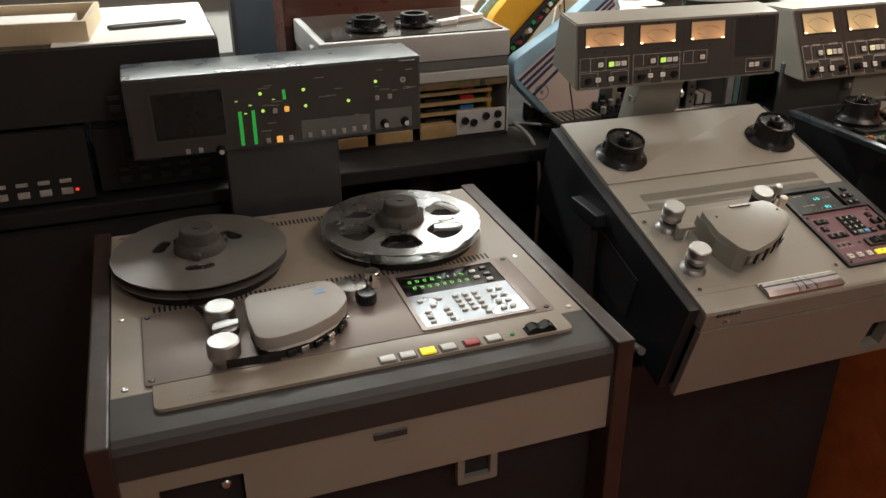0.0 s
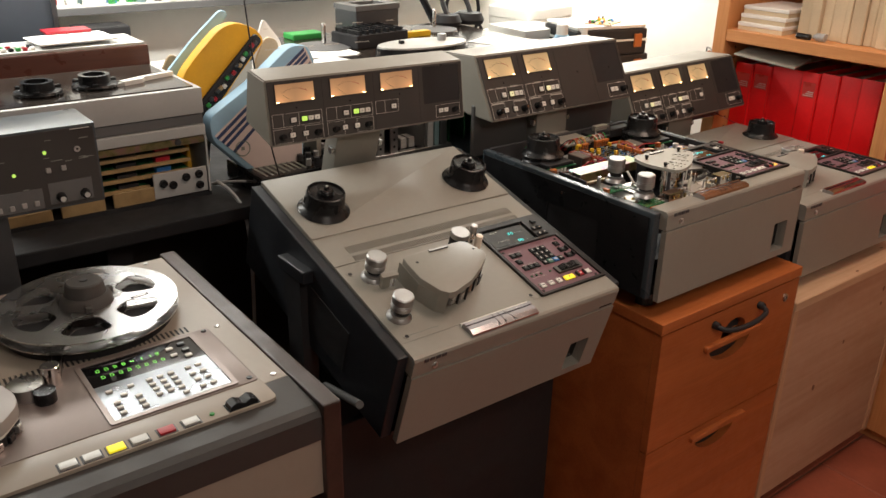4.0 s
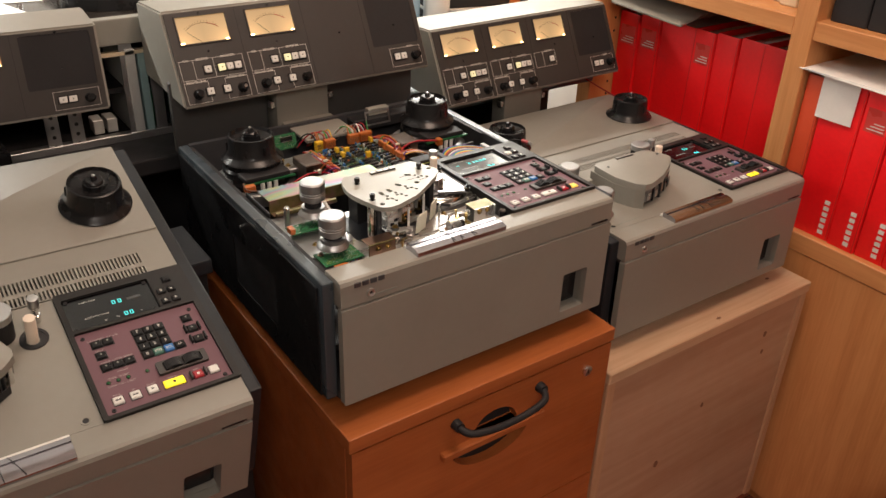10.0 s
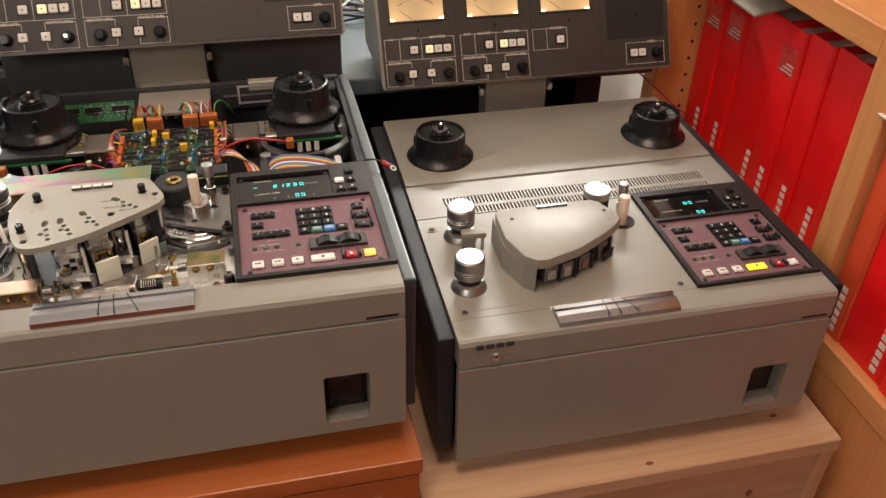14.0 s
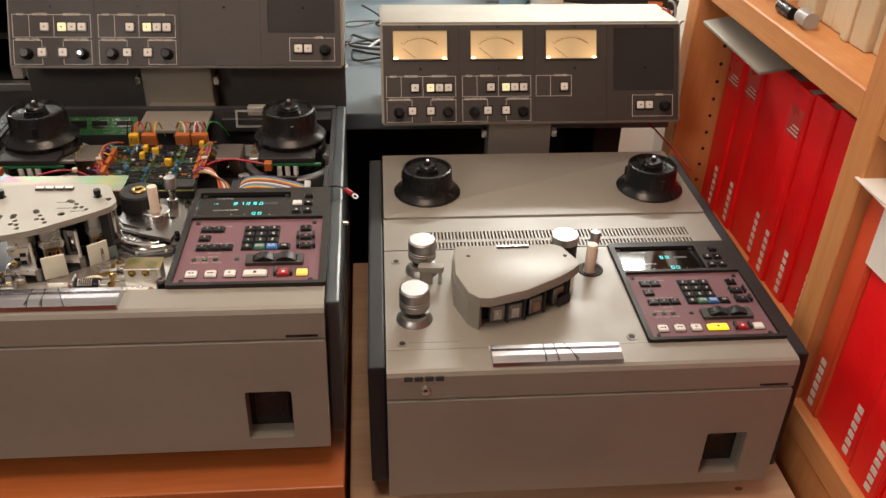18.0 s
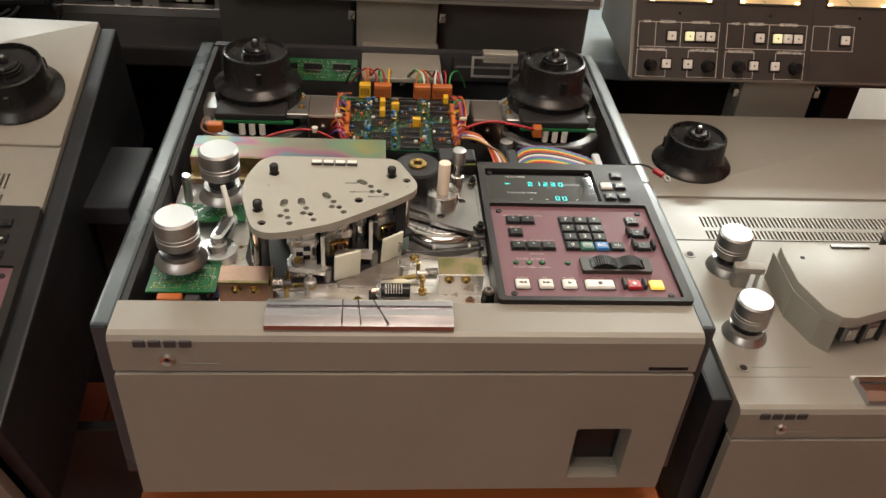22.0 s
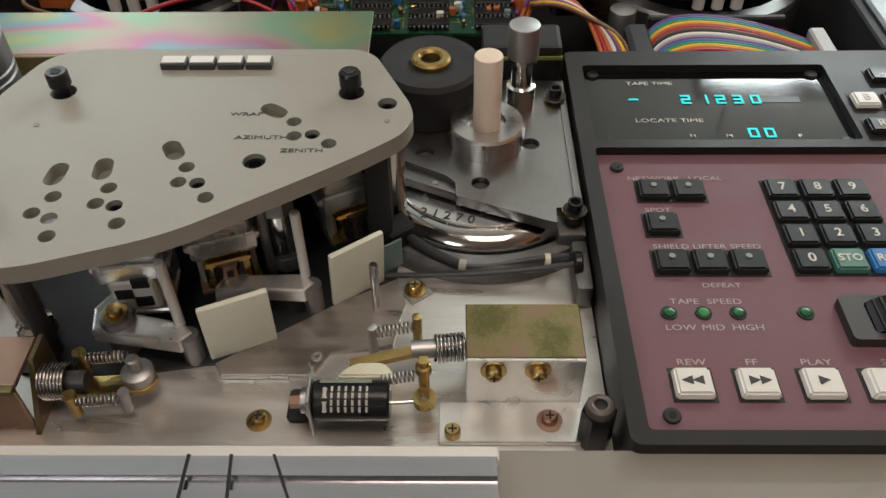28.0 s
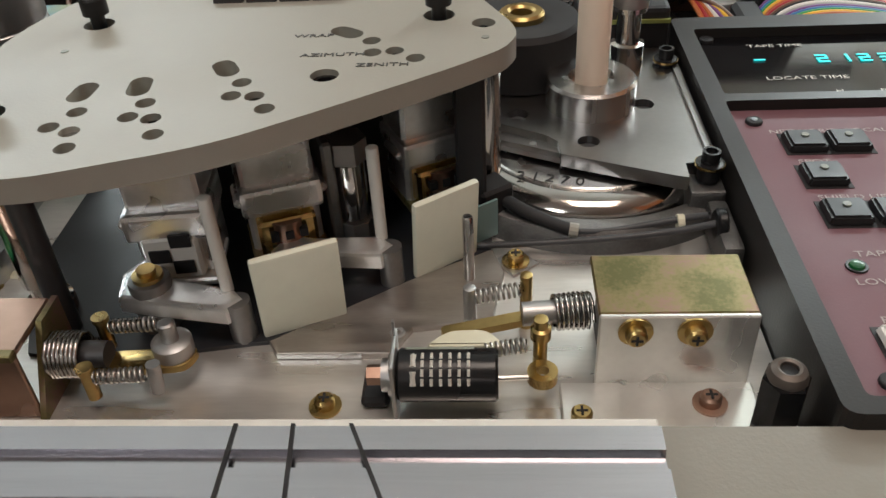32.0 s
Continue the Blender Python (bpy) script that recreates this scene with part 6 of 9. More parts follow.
for x0, x1, n in ((-0.118, -0.098, 4), (-0.072, -0.052, 4), (-0.050, -0.027, 5), (-0.135, -0.122, 3)):
    c = part("plug", box(x0, x1, 0.2465, 0.256, -0.016, 0.001, 0.0008, 1), ORANGE if x0 > -0.12 else YELLOW, od, "plastic wire plug")
    for k in range(n):
        x = x0 + 0.003 + (x1 - x0 - 0.006) * k / max(1, n - 1)
        bend = rnd.uniform(-0.02, 0.02)
        wire("lead", [(x, 0.255, 0.0), (x, 0.262, 0.010), (x + bend * 0.5, 0.272, 0.012), (x + bend, 0.285, 0.002), (x + bend * 1.6, 0.300, -0.025)], 0.0011, WIRES[rnd.randint(0, 3) if k % 2 else rnd.randint(0, 9)], od)
    slots = bmesh.new()
    for k in range(n * 2):
        x = x0 + 0.002 + (x1 - x0 - 0.004) * k / (n * 2 - 1)
        box(x - 0.0004, x + 0.0004, 0.2458, 0.2466, -0.012, -0.003, bm=slots)
    part("plug_slots", slots, BROWNW, c)
# wire looms on both sides of the board
for side, x in ((1, -0.020), (-1, -0.156)):
    for k in range(9):
        a = rnd.uniform(-0.004, 0.004)
        b = rnd.uniform(-0.004, 0.004)
        wire("lead", [(x + a - side * 0.010, 0.150 + rnd.uniform(-0.012, 0.012), -0.012), (x + a, 0.168, -0.004 + b * 0.5), (x + b + side * 0.003, 0.195, 0.000 + rnd.uniform(-0.003, 0.006)), (x + b, 0.225, -0.002 + a), (x + a * 2 - side * 0.004, 0.250, -0.012)], 0.0012, (ORANGE, REDPLASTIC, PURPLE, ORANGE, BROWNW, WHITE)[k % 6], od)
    for k in range(3):
        y = 0.146 + 0.026 * k
        part("side_plug", box(x - side * 0.009 - 0.003, x - side * 0.009 + 0.003, y, y + 0.020, -0.016, -0.004, 0.0008, 1), ORANGE, od, "orange wire plug")
    for k in range(8):
        y = 0.140 + 0.011 * k
        wire("lead", [(x - side * 0.008, y, -0.005), (x - side * 0.002, y + rnd.uniform(-0.006, 0.006), 0.003 + rnd.uniform(0, 0.004)), (x + side * 0.006, y + rnd.uniform(0, 0.012), rnd.uniform(-0.006, 0.002)), (x + side * 0.009, y + 0.02, -0.02)], 0.0011, (PURPLE, REDPLASTIC, ORANGE, REDPLASTIC, BROWNW, YELLOW, PURPLE, GREENW)[k], od)
    part("cable_tie", box(x - 0.004, x + 0.004, 0.172, 0.176, -0.001, 0.003, 0.001, 1), NYLON, od)
for k in range(7):
    a = 0.0024 * k
    wire("lead", [(-0.024, 0.160 - a, -0.008), (-0.012, 0.150 - a, 0.000), (0.000, 0.135 - a, 0.000), (0.006 + a, 0.115, -0.006), (0.010 + a, 0.098, -0.014), (0.012 + a, 0.075, -0.024)], 0.0012, (ORANGE, REDPLASTIC, ORANGE, WHITE, PURPLE, YELLOW, BROWNW)[k], od)
wire("red_lead", [(-0.017, 0.166, -0.006), (0.006, 0.176, 0.000), (0.030, 0.172, -0.002), (0.058, 0.168, -0.006), (0.066, 0.170, -0.010)], 0.0016, REDPLASTIC, od)
part("orange_plug", box(0.058, 0.068, 0.165, 0.176, -0.016, -0.004, 0.001, 1), ORANGE, od)
wire("red_lead", [(-0.235, 0.140, -0.010), (-0.215, 0.146, -0.004), (-0.190, 0.152, -0.002), (-0.172, 0.146, -0.004), (-0.158, 0.144, -0.012)], 0.0013, REDPLASTIC, od)
part("lead_tie", cyl(-0.180, 0.149, -0.005, 0.0, 0.0034, 10), NYLON, od)
wire("lead", [(-0.298, 0.170, -0.004), (-0.303, 0.158, -0.010), (-0.294, 0.144, -0.008), (-0.270, 0.142, -0.012), (-0.250, 0.136, -0.012)], 0.0013, BROWNW, od)
part("orange_plug", box(-0.297, -0.280, 0.166, 0.176, -0.020, -0.010, 0.001, 1), ORANGE, od)

# rainbow ribbon bending over behind the control panel
for k in range(16):
    y = 0.0835 + k * 0.0021
    wire("ribbon_strand", [(0.050, y - 0.002, -0.040), (0.034, y, -0.030), (0.028, y + 0.002, -0.012), (0.040, y + 0.004, 0.001), (0.064, y + 0.005, 0.001), (0.092, y + 0.003, -0.004), (0.116, y, -0.012)], 0.00105, WIRES[k % 10], od, "rainbow ribbon cable strand", 4)
part("ribbon_plug", box(0.114, 0.122, 0.082, 0.120, -0.022, -0.006, 0.001, 1), GREYW, od)
part("black_latch", box(0.022, 0.034, 0.084, 0.125, -0.030, -0.006, 0.002, 1), BLACKMATT, od)
part("latch_bar", box(0.034, 0.104, 0.124, 0.128, -0.010, -0.003, 0.001, 1), BLACKMATT, od)

# rear boards and the flap behind
RB = Matrix.Translation((0, 0.312, -0.028)) @ Matrix.Rotation(radians(68), 4, "X")
rear = pcb("rear_circuit_board", -0.236, -0.139, 0, 0.026, 0, 21, 0, m=RB)
for x in (-0.222, -0.193, -0.158):
    twin("chip", chip, rear, RB @ pose(x, 0.017, 0.0003))
    twin("pin_header", pins, rear, RB @ pose(x, 0.017, 0.0003))
part("foot_plate", box(-0.134, -0.036, 0.284, 0.386, -0.014, -0.008, 0.001, 1), BEIGE, od)
part("terminal_frame", turned(holed(rect(0, 0.052, 0, 0.026), [rect(0.003, 0.049, 0.003, 0.023)], 0, 0.002), Matrix.Translation((0.002, 0.318, -0.020)) @ Matrix.Rotation(radians(75), 4, "X")), SATIN, od)
part("terminal_cover", box(0.018, 0.062, 0.335, 0.349, -0.012, 0.004, 0.001, 1), CREAM, od)
part("rear_bar", box(-0.02, 0.143, 0.322, 0.35, -0.03, -0.008, 0.002, 1), BLACKMATT, od)
for x0, x1 in ((-0.318, -0.146), (-0.034, 0.163)):
    part("rear_flap", box(x0, x1, 0.415, 0.428, -0.04, 0.085, 0.002, 1), FLAP, od, "dark grey rear cover panel")
control_pad(od, "-  21230", "00")
# loose earth lead with a red sleeve
lug = part("lug_sleeve", rod((0.168, 0.074, 0.004), (0.176, 0.066, 0.002), 0.0032, 14), REDPLASTIC, od, "red sleeved ring terminal")
wire("earth_lead", [(0.138, 0.085, -0.004), (0.146, 0.084, 0.006), (0.158, 0.081, 0.008), (0.168, 0.074, 0.004)], 0.0011, BLACKMATT, od)
part("lug_ring", turned(lathe([(0.0022, 0), (0.0042, 0), (0.0042, 0.0012), (0.0022, 0.0012)], (0, 0, 0), 16), pose(0.179, 0.0625, 0.0005, 20, 20, 0)), SATIN, lug)
for x, y in ((-0.336, 0.09), (0.1665, 0.05)):
    part("stud", lathe([(0, -0.004), (0.003, -0.004), (0.003, 0.004), (0, 0.004)], (x, y, -0.03), 12, axis="x"), STEEL, od, "", True)
part("wall_clip", box(-0.3118, -0.3085, 0.05, 0.13, -0.035, 0.001, 0.001, 1), BLACKMATT, od)
part("wall_clip", box(0.139, 0.1435, 0.09, 0.15, -0.035, 0.0, 0.001, 1), BLACKMATT, od)
pillar(od)
meter_bridge(od, 2, LITCREAM, (131, 128))


# ---- the wide digital recorder ----
PINKGREY = surf("warm_grey_metal", (0.25, 0.205, 0.19), 0.42, 0.5, vary=0.05, scale=8)
MIDGREY = surf("mid_grey_paint", (0.115, 0.115, 0.115), 0.42, vary=0.08, scale=10, bump=0.04)
PALEGREY = surf("pale_grey_metal", (0.50, 0.50, 0.48), 0.36, 0.2, vary=0.05, scale=10)
KEYSILVER = surf("silver_key_field", (0.20, 0.215, 0.235), 0.33, 0.7, vary=0.05, scale=10)
GREENDIGIT = glow("green_digits", (0.25, 1.0, 0.12), 1.3)
BARGREEN = glow("green_level_bars", (0.03, 0.85, 0.10), 0.7)
COVERGREY = surf("warm_grey_cover_paint", (0.33, 0.30, 0.275), 0.45, vary=0.05, scale=10, bump=0.03)
PANELKEY = surf("grey_panel_key", (0.30, 0.29, 0.28), 0.45)
RUBBER = surf("grey_rubber", (0.055, 0.05, 0.047), 0.7, vary=0.2, scale=40)
TAPE = surf("brown_black_tape", (0.015, 0.012, 0.011), 0.25)

d1 = thing("digital_tape_recorder", "wide grey and beige digital tape recorder with two metal reels", "tape recorder", pose(0, 0, TOP))
T = -0.066
part("top_plate", box(-1.752, -1.117, -0.1695, 0.318, T - 0.014, T, 0.001, 1), TANPLATE, d1)
rail = holed([(-0.262, -0.118), (-0.262, -0.082), (-0.257, -0.074), (-0.246, -0.0705), (-0.170, T), (-0.170, -0.118)], [], -1.752, -1.117)
YZ = Matrix(((0, 0, 1, 0), (1, 0, 0, 0), (0, 1, 0, 0), (0, 0, 0, 1)))
part("front_rail", turned(rail, YZ), PANELBROWN, d1, "dark grey rounded front rail")
fp = holed(rect(-1.752, -1.117, -0.208, -0.119), [rect(-1.712, -1.614, -0.196, -0.146, 0.003)], 0, 0.012)
part("front_panel", turned(fp, Matrix.Translation((0, -0.246, 0)) @ Matrix.Rotation(radians(90), 4, "X")), TANPLATE, d1)
well = part("socket_well", box(-1.715, -1.611, -0.246, -0.22, -0.198, -0.144), BLACKMATT, d1)
part("socket_knob", lathe([(0, 0), (0.006, 0), (0.006, -0.006), (0.004, -0.008), (0, -0.008)], (-1.635, -0.246, -0.163), 16, axis="y"), STEEL, well, "", True)
part("lower_body", box(-1.752, -1.117, -0.22, 0.31, -0.50, -0.210), BLACKMATT, d1)
lat = part("latch_frame", turned(holed(rect(-1.334, -1.276, -0.262, -0.204, 0.004), [rect(-1.324, -1.286, -0.252, -0.211, 0.002)], 0, 0.01), Matrix.Translation((0, -0.235, 0)) @ Matrix.Rotation(radians(90), 4, "X")), BEIGE, d1)
part("latch_well", box(-1.326, -1.284, -0.236, -0.226, -0.254, -0.209), BLACKMATT, lat)
part("badge", box(-1.452, -1.408, -0.2605, -0.2575, -0.142, -0.131, 0.001, 1), CHARCOAL, d1, "small dark maker's badge")
part("badge_line", box(-1.442, -1.418, -0.2585, -0.2575, -0.150, -0.147), GREYINSET, d1)
for x in (-1.779, -1.1165):
    part("side_panel", box(x, x + 0.0265, -0.268, 0.330, -TOP, T + 0.003, 0.003), DARKWOOD, d1, "dark walnut side panel")
part("front_lip", slab(rounded([(-1.703, -0.213), (-1.153, -0.213), (-1.153, -0.150), (-1.703, -0.150)], 0.012), T - 0.01, T + 0.0022, 0.0015), TANPLATE, d1, "", True)
part("head_plate", slab(rounded([(-1.712, -0.160), (-1.155, -0.160), (-1.155, 0.018), (-1.712, 0.018)], 0.008), T, T + 0.0035, 0.002), PINKGREY, d1, "brushed warm grey metal plate", True)
for x in (-1.703, -1.165):
    for y in (-0.150, 0.009):
        part("screw", cyl(x, y, T + 0.0034, T + 0.005, 0.004, 14, 0.0006), BLACK, d1)
for x, y in ((-1.738, 0.02), (-1.735, -0.155), (-1.14, 0.018), (-1.132, -0.155), (-1.735, 0.300), (-1.48, 0.305), (-1.150, 0.306)):
    part("screw", cyl(x, y, T, T + 0.0015, 0.0042, 14, 0.0006), STEEL, d1)
for y0, y1, x0, x1 in ((0.026, 0.044, -1.695, -1.175), (0.264, 0.282, -1.545, -1.375)):
    vents = bmesh.new()
    for k in range(int((x1 - x0) / 0.0072)):
        box(x0 + k * 0.0072, x0 + k * 0.0072 + 0.0032, y0, y1, T, T + 0.0003, bm=vents)
    tagged(part("vent_grille", vents, BLACKMATT, d1, "row of dark vent slots"), kind="stuff")
words("lettering", "DIGITAL", 0.0125, pose(-1.667, -0.2, T + 0.0024), GREYINSET, d1, depth=0.0001, stretch=1.2)
# reels
def reel(x, y, z, solid_flange):
    r = 0.1325
    if solid_flange:
        hs = [slot(0.062 * math.cos(a) , 0.062 * math.sin(a), -0.012 * math.sin(a), 0.012 * math.cos(a), 0.010) for a in (radians(35), radians(155), radians(265))]
    else:
        hs = []
        for k in range(6):
            a = radians(60 * k + 14)
            pts = [(0.058, -20), (0.100, -25), (0.108, -14), (0.110, 0), (0.108, 14), (0.100, 25), (0.058, 20), (0.053, 0)]
            hs.append(rounded([(q * math.cos(a + radians(d * 0.85)), q * math.sin(a + radians(d * 0.85))) for q, d in pts], 0.008, 3))
    rl = thing("tape_reel", "solid metal tape reel with three slots" if solid_flange else "open metal tape reel with six large holes", "tape reel", pose(x, y, TOP + z), "tape reels")
    for zz, nm in ((0.0, "lower_flange"), (0.0145, "upper_flange")):
        part(nm, holed([(r * math.cos(2 * math.pi * k / 72), r * math.sin(2 * math.pi * k / 72)) for k in range(72)], hs, zz, zz + 0.0018), REELDARK if solid_flange else REELALU, rl, "aluminium flange")
    part("core", lathe([(0, 0.0018), (0.05 if not solid_flange else 0.054, 0.0018), (0.05 if not solid_flange else 0.054, 0.0145), (0, 0.0145)], (0, 0, 0), 40), REELALU, rl, "", True)
    part("tape_pack", lathe([(0.05, 0.002), (0.056 if not solid_flange else 0.1, 0.002), (0.056 if not solid_flange else 0.1, 0.0143), (0.05, 0.0143)], (0, 0, 0), 48), TAPE, rl, "dark wound tape", True)
    if not solid_flange:
        part("reel_label", turned(box(-0.014, 0.014, -0.004, 0.004, 0.0163, 0.0166), pose(0.072, -0.025, 0, 0, 0, 8)), BLACK, rl, "small black maker's label")
        part("label_bar", turned(box(-0.010, 0.010, -0.0018, 0.0018, 0.0166, 0.0168), pose(0.072, -0.025, 0, 0, 0, 8)), WHITE, rl)
    cap = thing("hub_adapter", "stacked grey rubber hub adapter on a reel", "hub adapter", pose(x, y, TOP + z + 0.0164), "hub adapters")
    part("skirt", lathe([(0, 0), (0.039, 0), (0.0385, 0.005), (0.036, 0.012), (0.031, 0.016), (0, 0.016)], (0, 0, 0), 36), RUBBER, cap, "", True)
    part("cap", lathe([(0, 0.016), (0.0295, 0.016), (0.0285, 0.026), (0.0265, 0.034), (0.024, 0.036), (0, 0.036)], (0, 0, 0), 36), RUBBER, cap, "", True)
    part("button", cyl(0, 0, 0.036, 0.0375, 0.006, 16), CHARCOAL, cap)
    for k in range(3):
        a = radians(120 * k + 20)
        part("lug", turned(box(0.034, 0.045, -0.006, 0.006, 0.0, 0.011, 0.002, 1), Matrix.Rotation(a, 4, "Z")), RUBBER, cap)
    part("reel_platter", cyl(x, y, T, z, 0.122, 48), BLACKMATT, d1, "black reel platter")


reel(-1.616, 0.150, -0.050, True)
reel(-1.291, 0.148, -0.050, False)
# head block
hcv = [(-1.566, -0.034), (-1.462, -0.024), (-1.447, -0.034), (-1.437, -0.070), (-1.440, -0.095), (-1.462, -0.125), (-1.505, -0.150), (-1.545, -0.158), (-1.562, -0.156), (-1.572, -0.145), (-1.576, -0.09), (-1.573, -0.045)]
cv = part("head_cover", slab(rounded(hcv, 0.014, 3), -0.045, -0.028, 0.0035), COVERGREY, d1, "warm grey head cover", True)
part("cover_band", slab([(x + (0.004 if x < -1.5 else -0.002), y + 0.002) for x, y in hcv], -0.050, -0.0455), WHITE, cv)
part("cover_mark", turned(box(-0.008, 0.008, -0.005, 0.005, 0, 0.0004), pose(-1.472, -0.058, -0.0281, 0, 0, 10)), BLUE, cv)
part("cover_bars", turned(box(-0.012, 0.012, -0.001, 0.001, 0, 0.0004), pose(-1.485, -0.044, -0.0281, 0, 0, 10)), GREYINSET, cv)
part("head_stack", slab([(x * 0.97 - 1.505 * 0.03, y * 0.95 - 0.088 * 0.05) for x, y in hcv], T + 0.003, -0.0502), BLACKMATT, d1)
for k, (x, y) in enumerate(((-1.53, -0.153), (-1.512, -0.149), (-1.493, -0.142), (-1.474, -0.131), (-1.458, -0.117), (-1.446, -0.101))):
    part("tape_head", turned(box(-0.006, 0.006, -0.004, 0.004, T + 0.004, -0.052, 0.001, 1), pose(x, y, 0, 0, 0, 12 + 10 * k)), STEEL if k % 2 else BLACK, d1)
for x, y, r, h in ((-1.607, -0.047, 0.021, 0.036), (-1.604, -0.085, 0.0175, 0.026), (-1.612, -0.138, 0.021, 0.036)):
    rr = part("tape_roller", lathe([(0, T + 0.003), (r * 0.75, T + 0.003), (r * 0.75, T + 0.014), (r, T + 0.015), (r, T + h - 0.002), (r - 0.002, T + h), (0, T + h)], (x, y, 0), 36), ROLLER, d1, "polished tape roller", True)
part("roller_arm", slab(rounded([(-1.622, -0.1), (-1.588, -0.092), (-1.586, -0.078), (-1.62, -0.082)], 0.004), T + 0.022, T + 0.03, 0.001), ROLLER, d1, "", True)
part("pinch_roller", lathe([(0, T + 0.003), (0.022, T + 0.003), (0.022, T + 0.021), (0.02, T + 0.022), (0, T + 0.022)], (-1.418, -0.022, 0), 32), STEEL, d1, "", True)
part("tape_roller", lathe([(0, T + 0.003), (0.0125, T + 0.003), (0.011, T + 0.01), (0.0125, T + 0.016), (0.0125, T + 0.03), (0.0115, T + 0.031), (0, T + 0.031)], (-1.384, -0.010, 0), 28), CHROME, d1, "", True)
part("black_roller", cyl(-1.402, -0.050, T + 0.003, T + 0.02, 0.014, 24), BLACK, d1, "", True)


def band(a, b):
    a, b = Vector(a), Vector(b)
    ang = math.degrees(math.atan2(b.y - a.y, b.x - a.x))
    part("tape_band", turned(box(0, (b - a).length, -0.0003, 0.0003, T + 0.006, T + 0.0185), pose(a.x, a.y, 0, 0, 0, ang)), TAPE, d1, "taut strip of recording tape")


band((-1.612, -0.159, 0), (-1.545, -0.163, 0))
band((-1.384, 0.003, 0), (-1.345, 0.135, 0))
band((-1.372, -0.006, 0), (-1.33, 0.12, 0))
band((-1.625, -0.03, 0), (-1.655, 0.06, 0))
# display and key field
df = part("display_frame", holed(rect(-1.352, -1.182, -0.156, 0.011, 0.006), [rect(-1.345, -1.189, -0.149, 0.004, 0.003)], T + 0.003, T + 0.0055), PINKGREY, d1)
part("display_window", box(-1.345, -1.189, -0.0575, 0.004, T + 0.0036, T + 0.0042), DISPGLASS, df, "black time display")
part("key_field", box(-1.345, -1.189, -0.149, -0.058, T + 0.0036, T + 0.0044), KEYSILVER, df, "bright silver key field")
digits(df, "00064119", -1.330, -0.017, T + 0.0043, 0.0045, 0.0068, 0.0118, 0.0007, GREENDIGIT)
digits(df, "00000000", -1.328, -0.0365, T + 0.0043, 0.0045, 0.0068, 0.0118, 0.0007, GREENDIGIT)
k0 = None
SPOTS = [(-1.331, -0.079), (-1.303, -0.080), (-1.317, -0.096)] + [(-1.330, -0.110 - 0.0135 * r) for r in range(3)] + [(-1.302, -0.110 - 0.0135 * r) for r in range(3)]
SPOTS += [(-1.278 + 0.0148 * c, -0.080 - 0.0137 * r) for r in range(4) for c in range(3)] + [(-1.248, -0.137)] + [(-1.224 + 0.0145 * c, -0.0795 - 0.0183 * r) for r in range(4) for c in range(2)]
for x, y in SPOTS:
    m = pose(x, y, T + 0.0044)
    if k0 is None:
        k0 = part("key", box(-0.0042, 0.0042, -0.0028, 0.0028, 0, 0.0028, 0.0006, 1), WHITE, df, m=m)
        b0 = part("printed_bar", box(-0.0035, 0.0035, 0.0042, 0.0050, 0, 0.0002), GREYINSET, df, m=m)
    else:
        twin("key", k0, df, m)
        twin("printed_bar", b0, df, m)
for x, y in ((-1.227, -0.016), (-1.227, -0.036), (-1.210, -0.047), (-1.208, -0.010), (-1.208, -0.030)):
    part("display_key", box(x - 0.005, x + 0.005, y - 0.0035, y + 0.0035, T + 0.0042, T + 0.0068, 0.0006, 1), WHITE if x < -1.22 or y < -0.04 else CHARCOAL, df)
for x, mat in ((-1.415, PALEGREY), (-1.388, PALEGREY), (-1.360, LITLEMON), (-1.332, PALEGREY), (-1.299, REDPLASTIC), (-1.268, PALEGREY)):
    part("transport_key", box(x - 0.0100, x + 0.0100, -0.2085, -0.1945, T + 0.0018, T + 0.0052, 0.0010, 2), mat, d1, "", True)
    part("key_well", box(x - 0.0122, x + 0.0122, -0.2105, -0.1925, T + 0.0015, T + 0.0026), CHARCOAL, d1)
part("lamp", cyl(-1.240, -0.201, T + 0.002, T + 0.0045, 0.0032, 14, 0.001), DIMGREEN, d1, "green lamp")
part("rocker_well", box(-1.221, -1.177, -0.2105, -0.190, T + 0.0015, T + 0.003, 0.001, 1), BLACK, d1)
part("rocker", turned(holed([(-0.020, 0), (0.020, 0), (0.018, 0.006), (0.010, 0.0095), (0, 0.005), (-0.010, 0.0095), (-0.018, 0.006)], [], -0.0085, 0.0085), Matrix.Translation((-1.199, -0.200, T + 0.002)) @ Matrix.Rotation(radians(90), 4, "X")), BLACK, d1, "", True)

# its meter bridge
u1 = part("meter_bridge", box(-1.695, -1.197, 0.322, 0.435, 0.060, 0.195, 0.003), BLUEGREY, d1, "grey metal meter housing", True)
UF = Matrix.Translation((-1.695, 0.322, 0.060)) @ Matrix.Rotation(radians(90), 4, "X")
part("front_panel", turned(box(0.004, 0.494, 0.004, 0.131, 0, 0.002, 0.0005, 1), UF), PANELBROWN, u1, "dark panel with green lamps")
UP = UF @ Matrix.Translation((0, 0, 0.002))


def at_panel(cx, cy):
    return (cx - 325) / 790 * 0.498, 0.135 * (1 - (cy - (215 - 65 * (cx - 325) / 790)) / 195)


def pan(name, cx, cy, w, h, t, mat, label=""):
    x, y = at_panel(cx, cy)
    return part(name, turned(box(x - w / 2, x + w / 2, y - h / 2, y + h / 2, 0, t, min(0.001, w / 5, h / 5, t / 3), 1), UP), mat, u1, label)


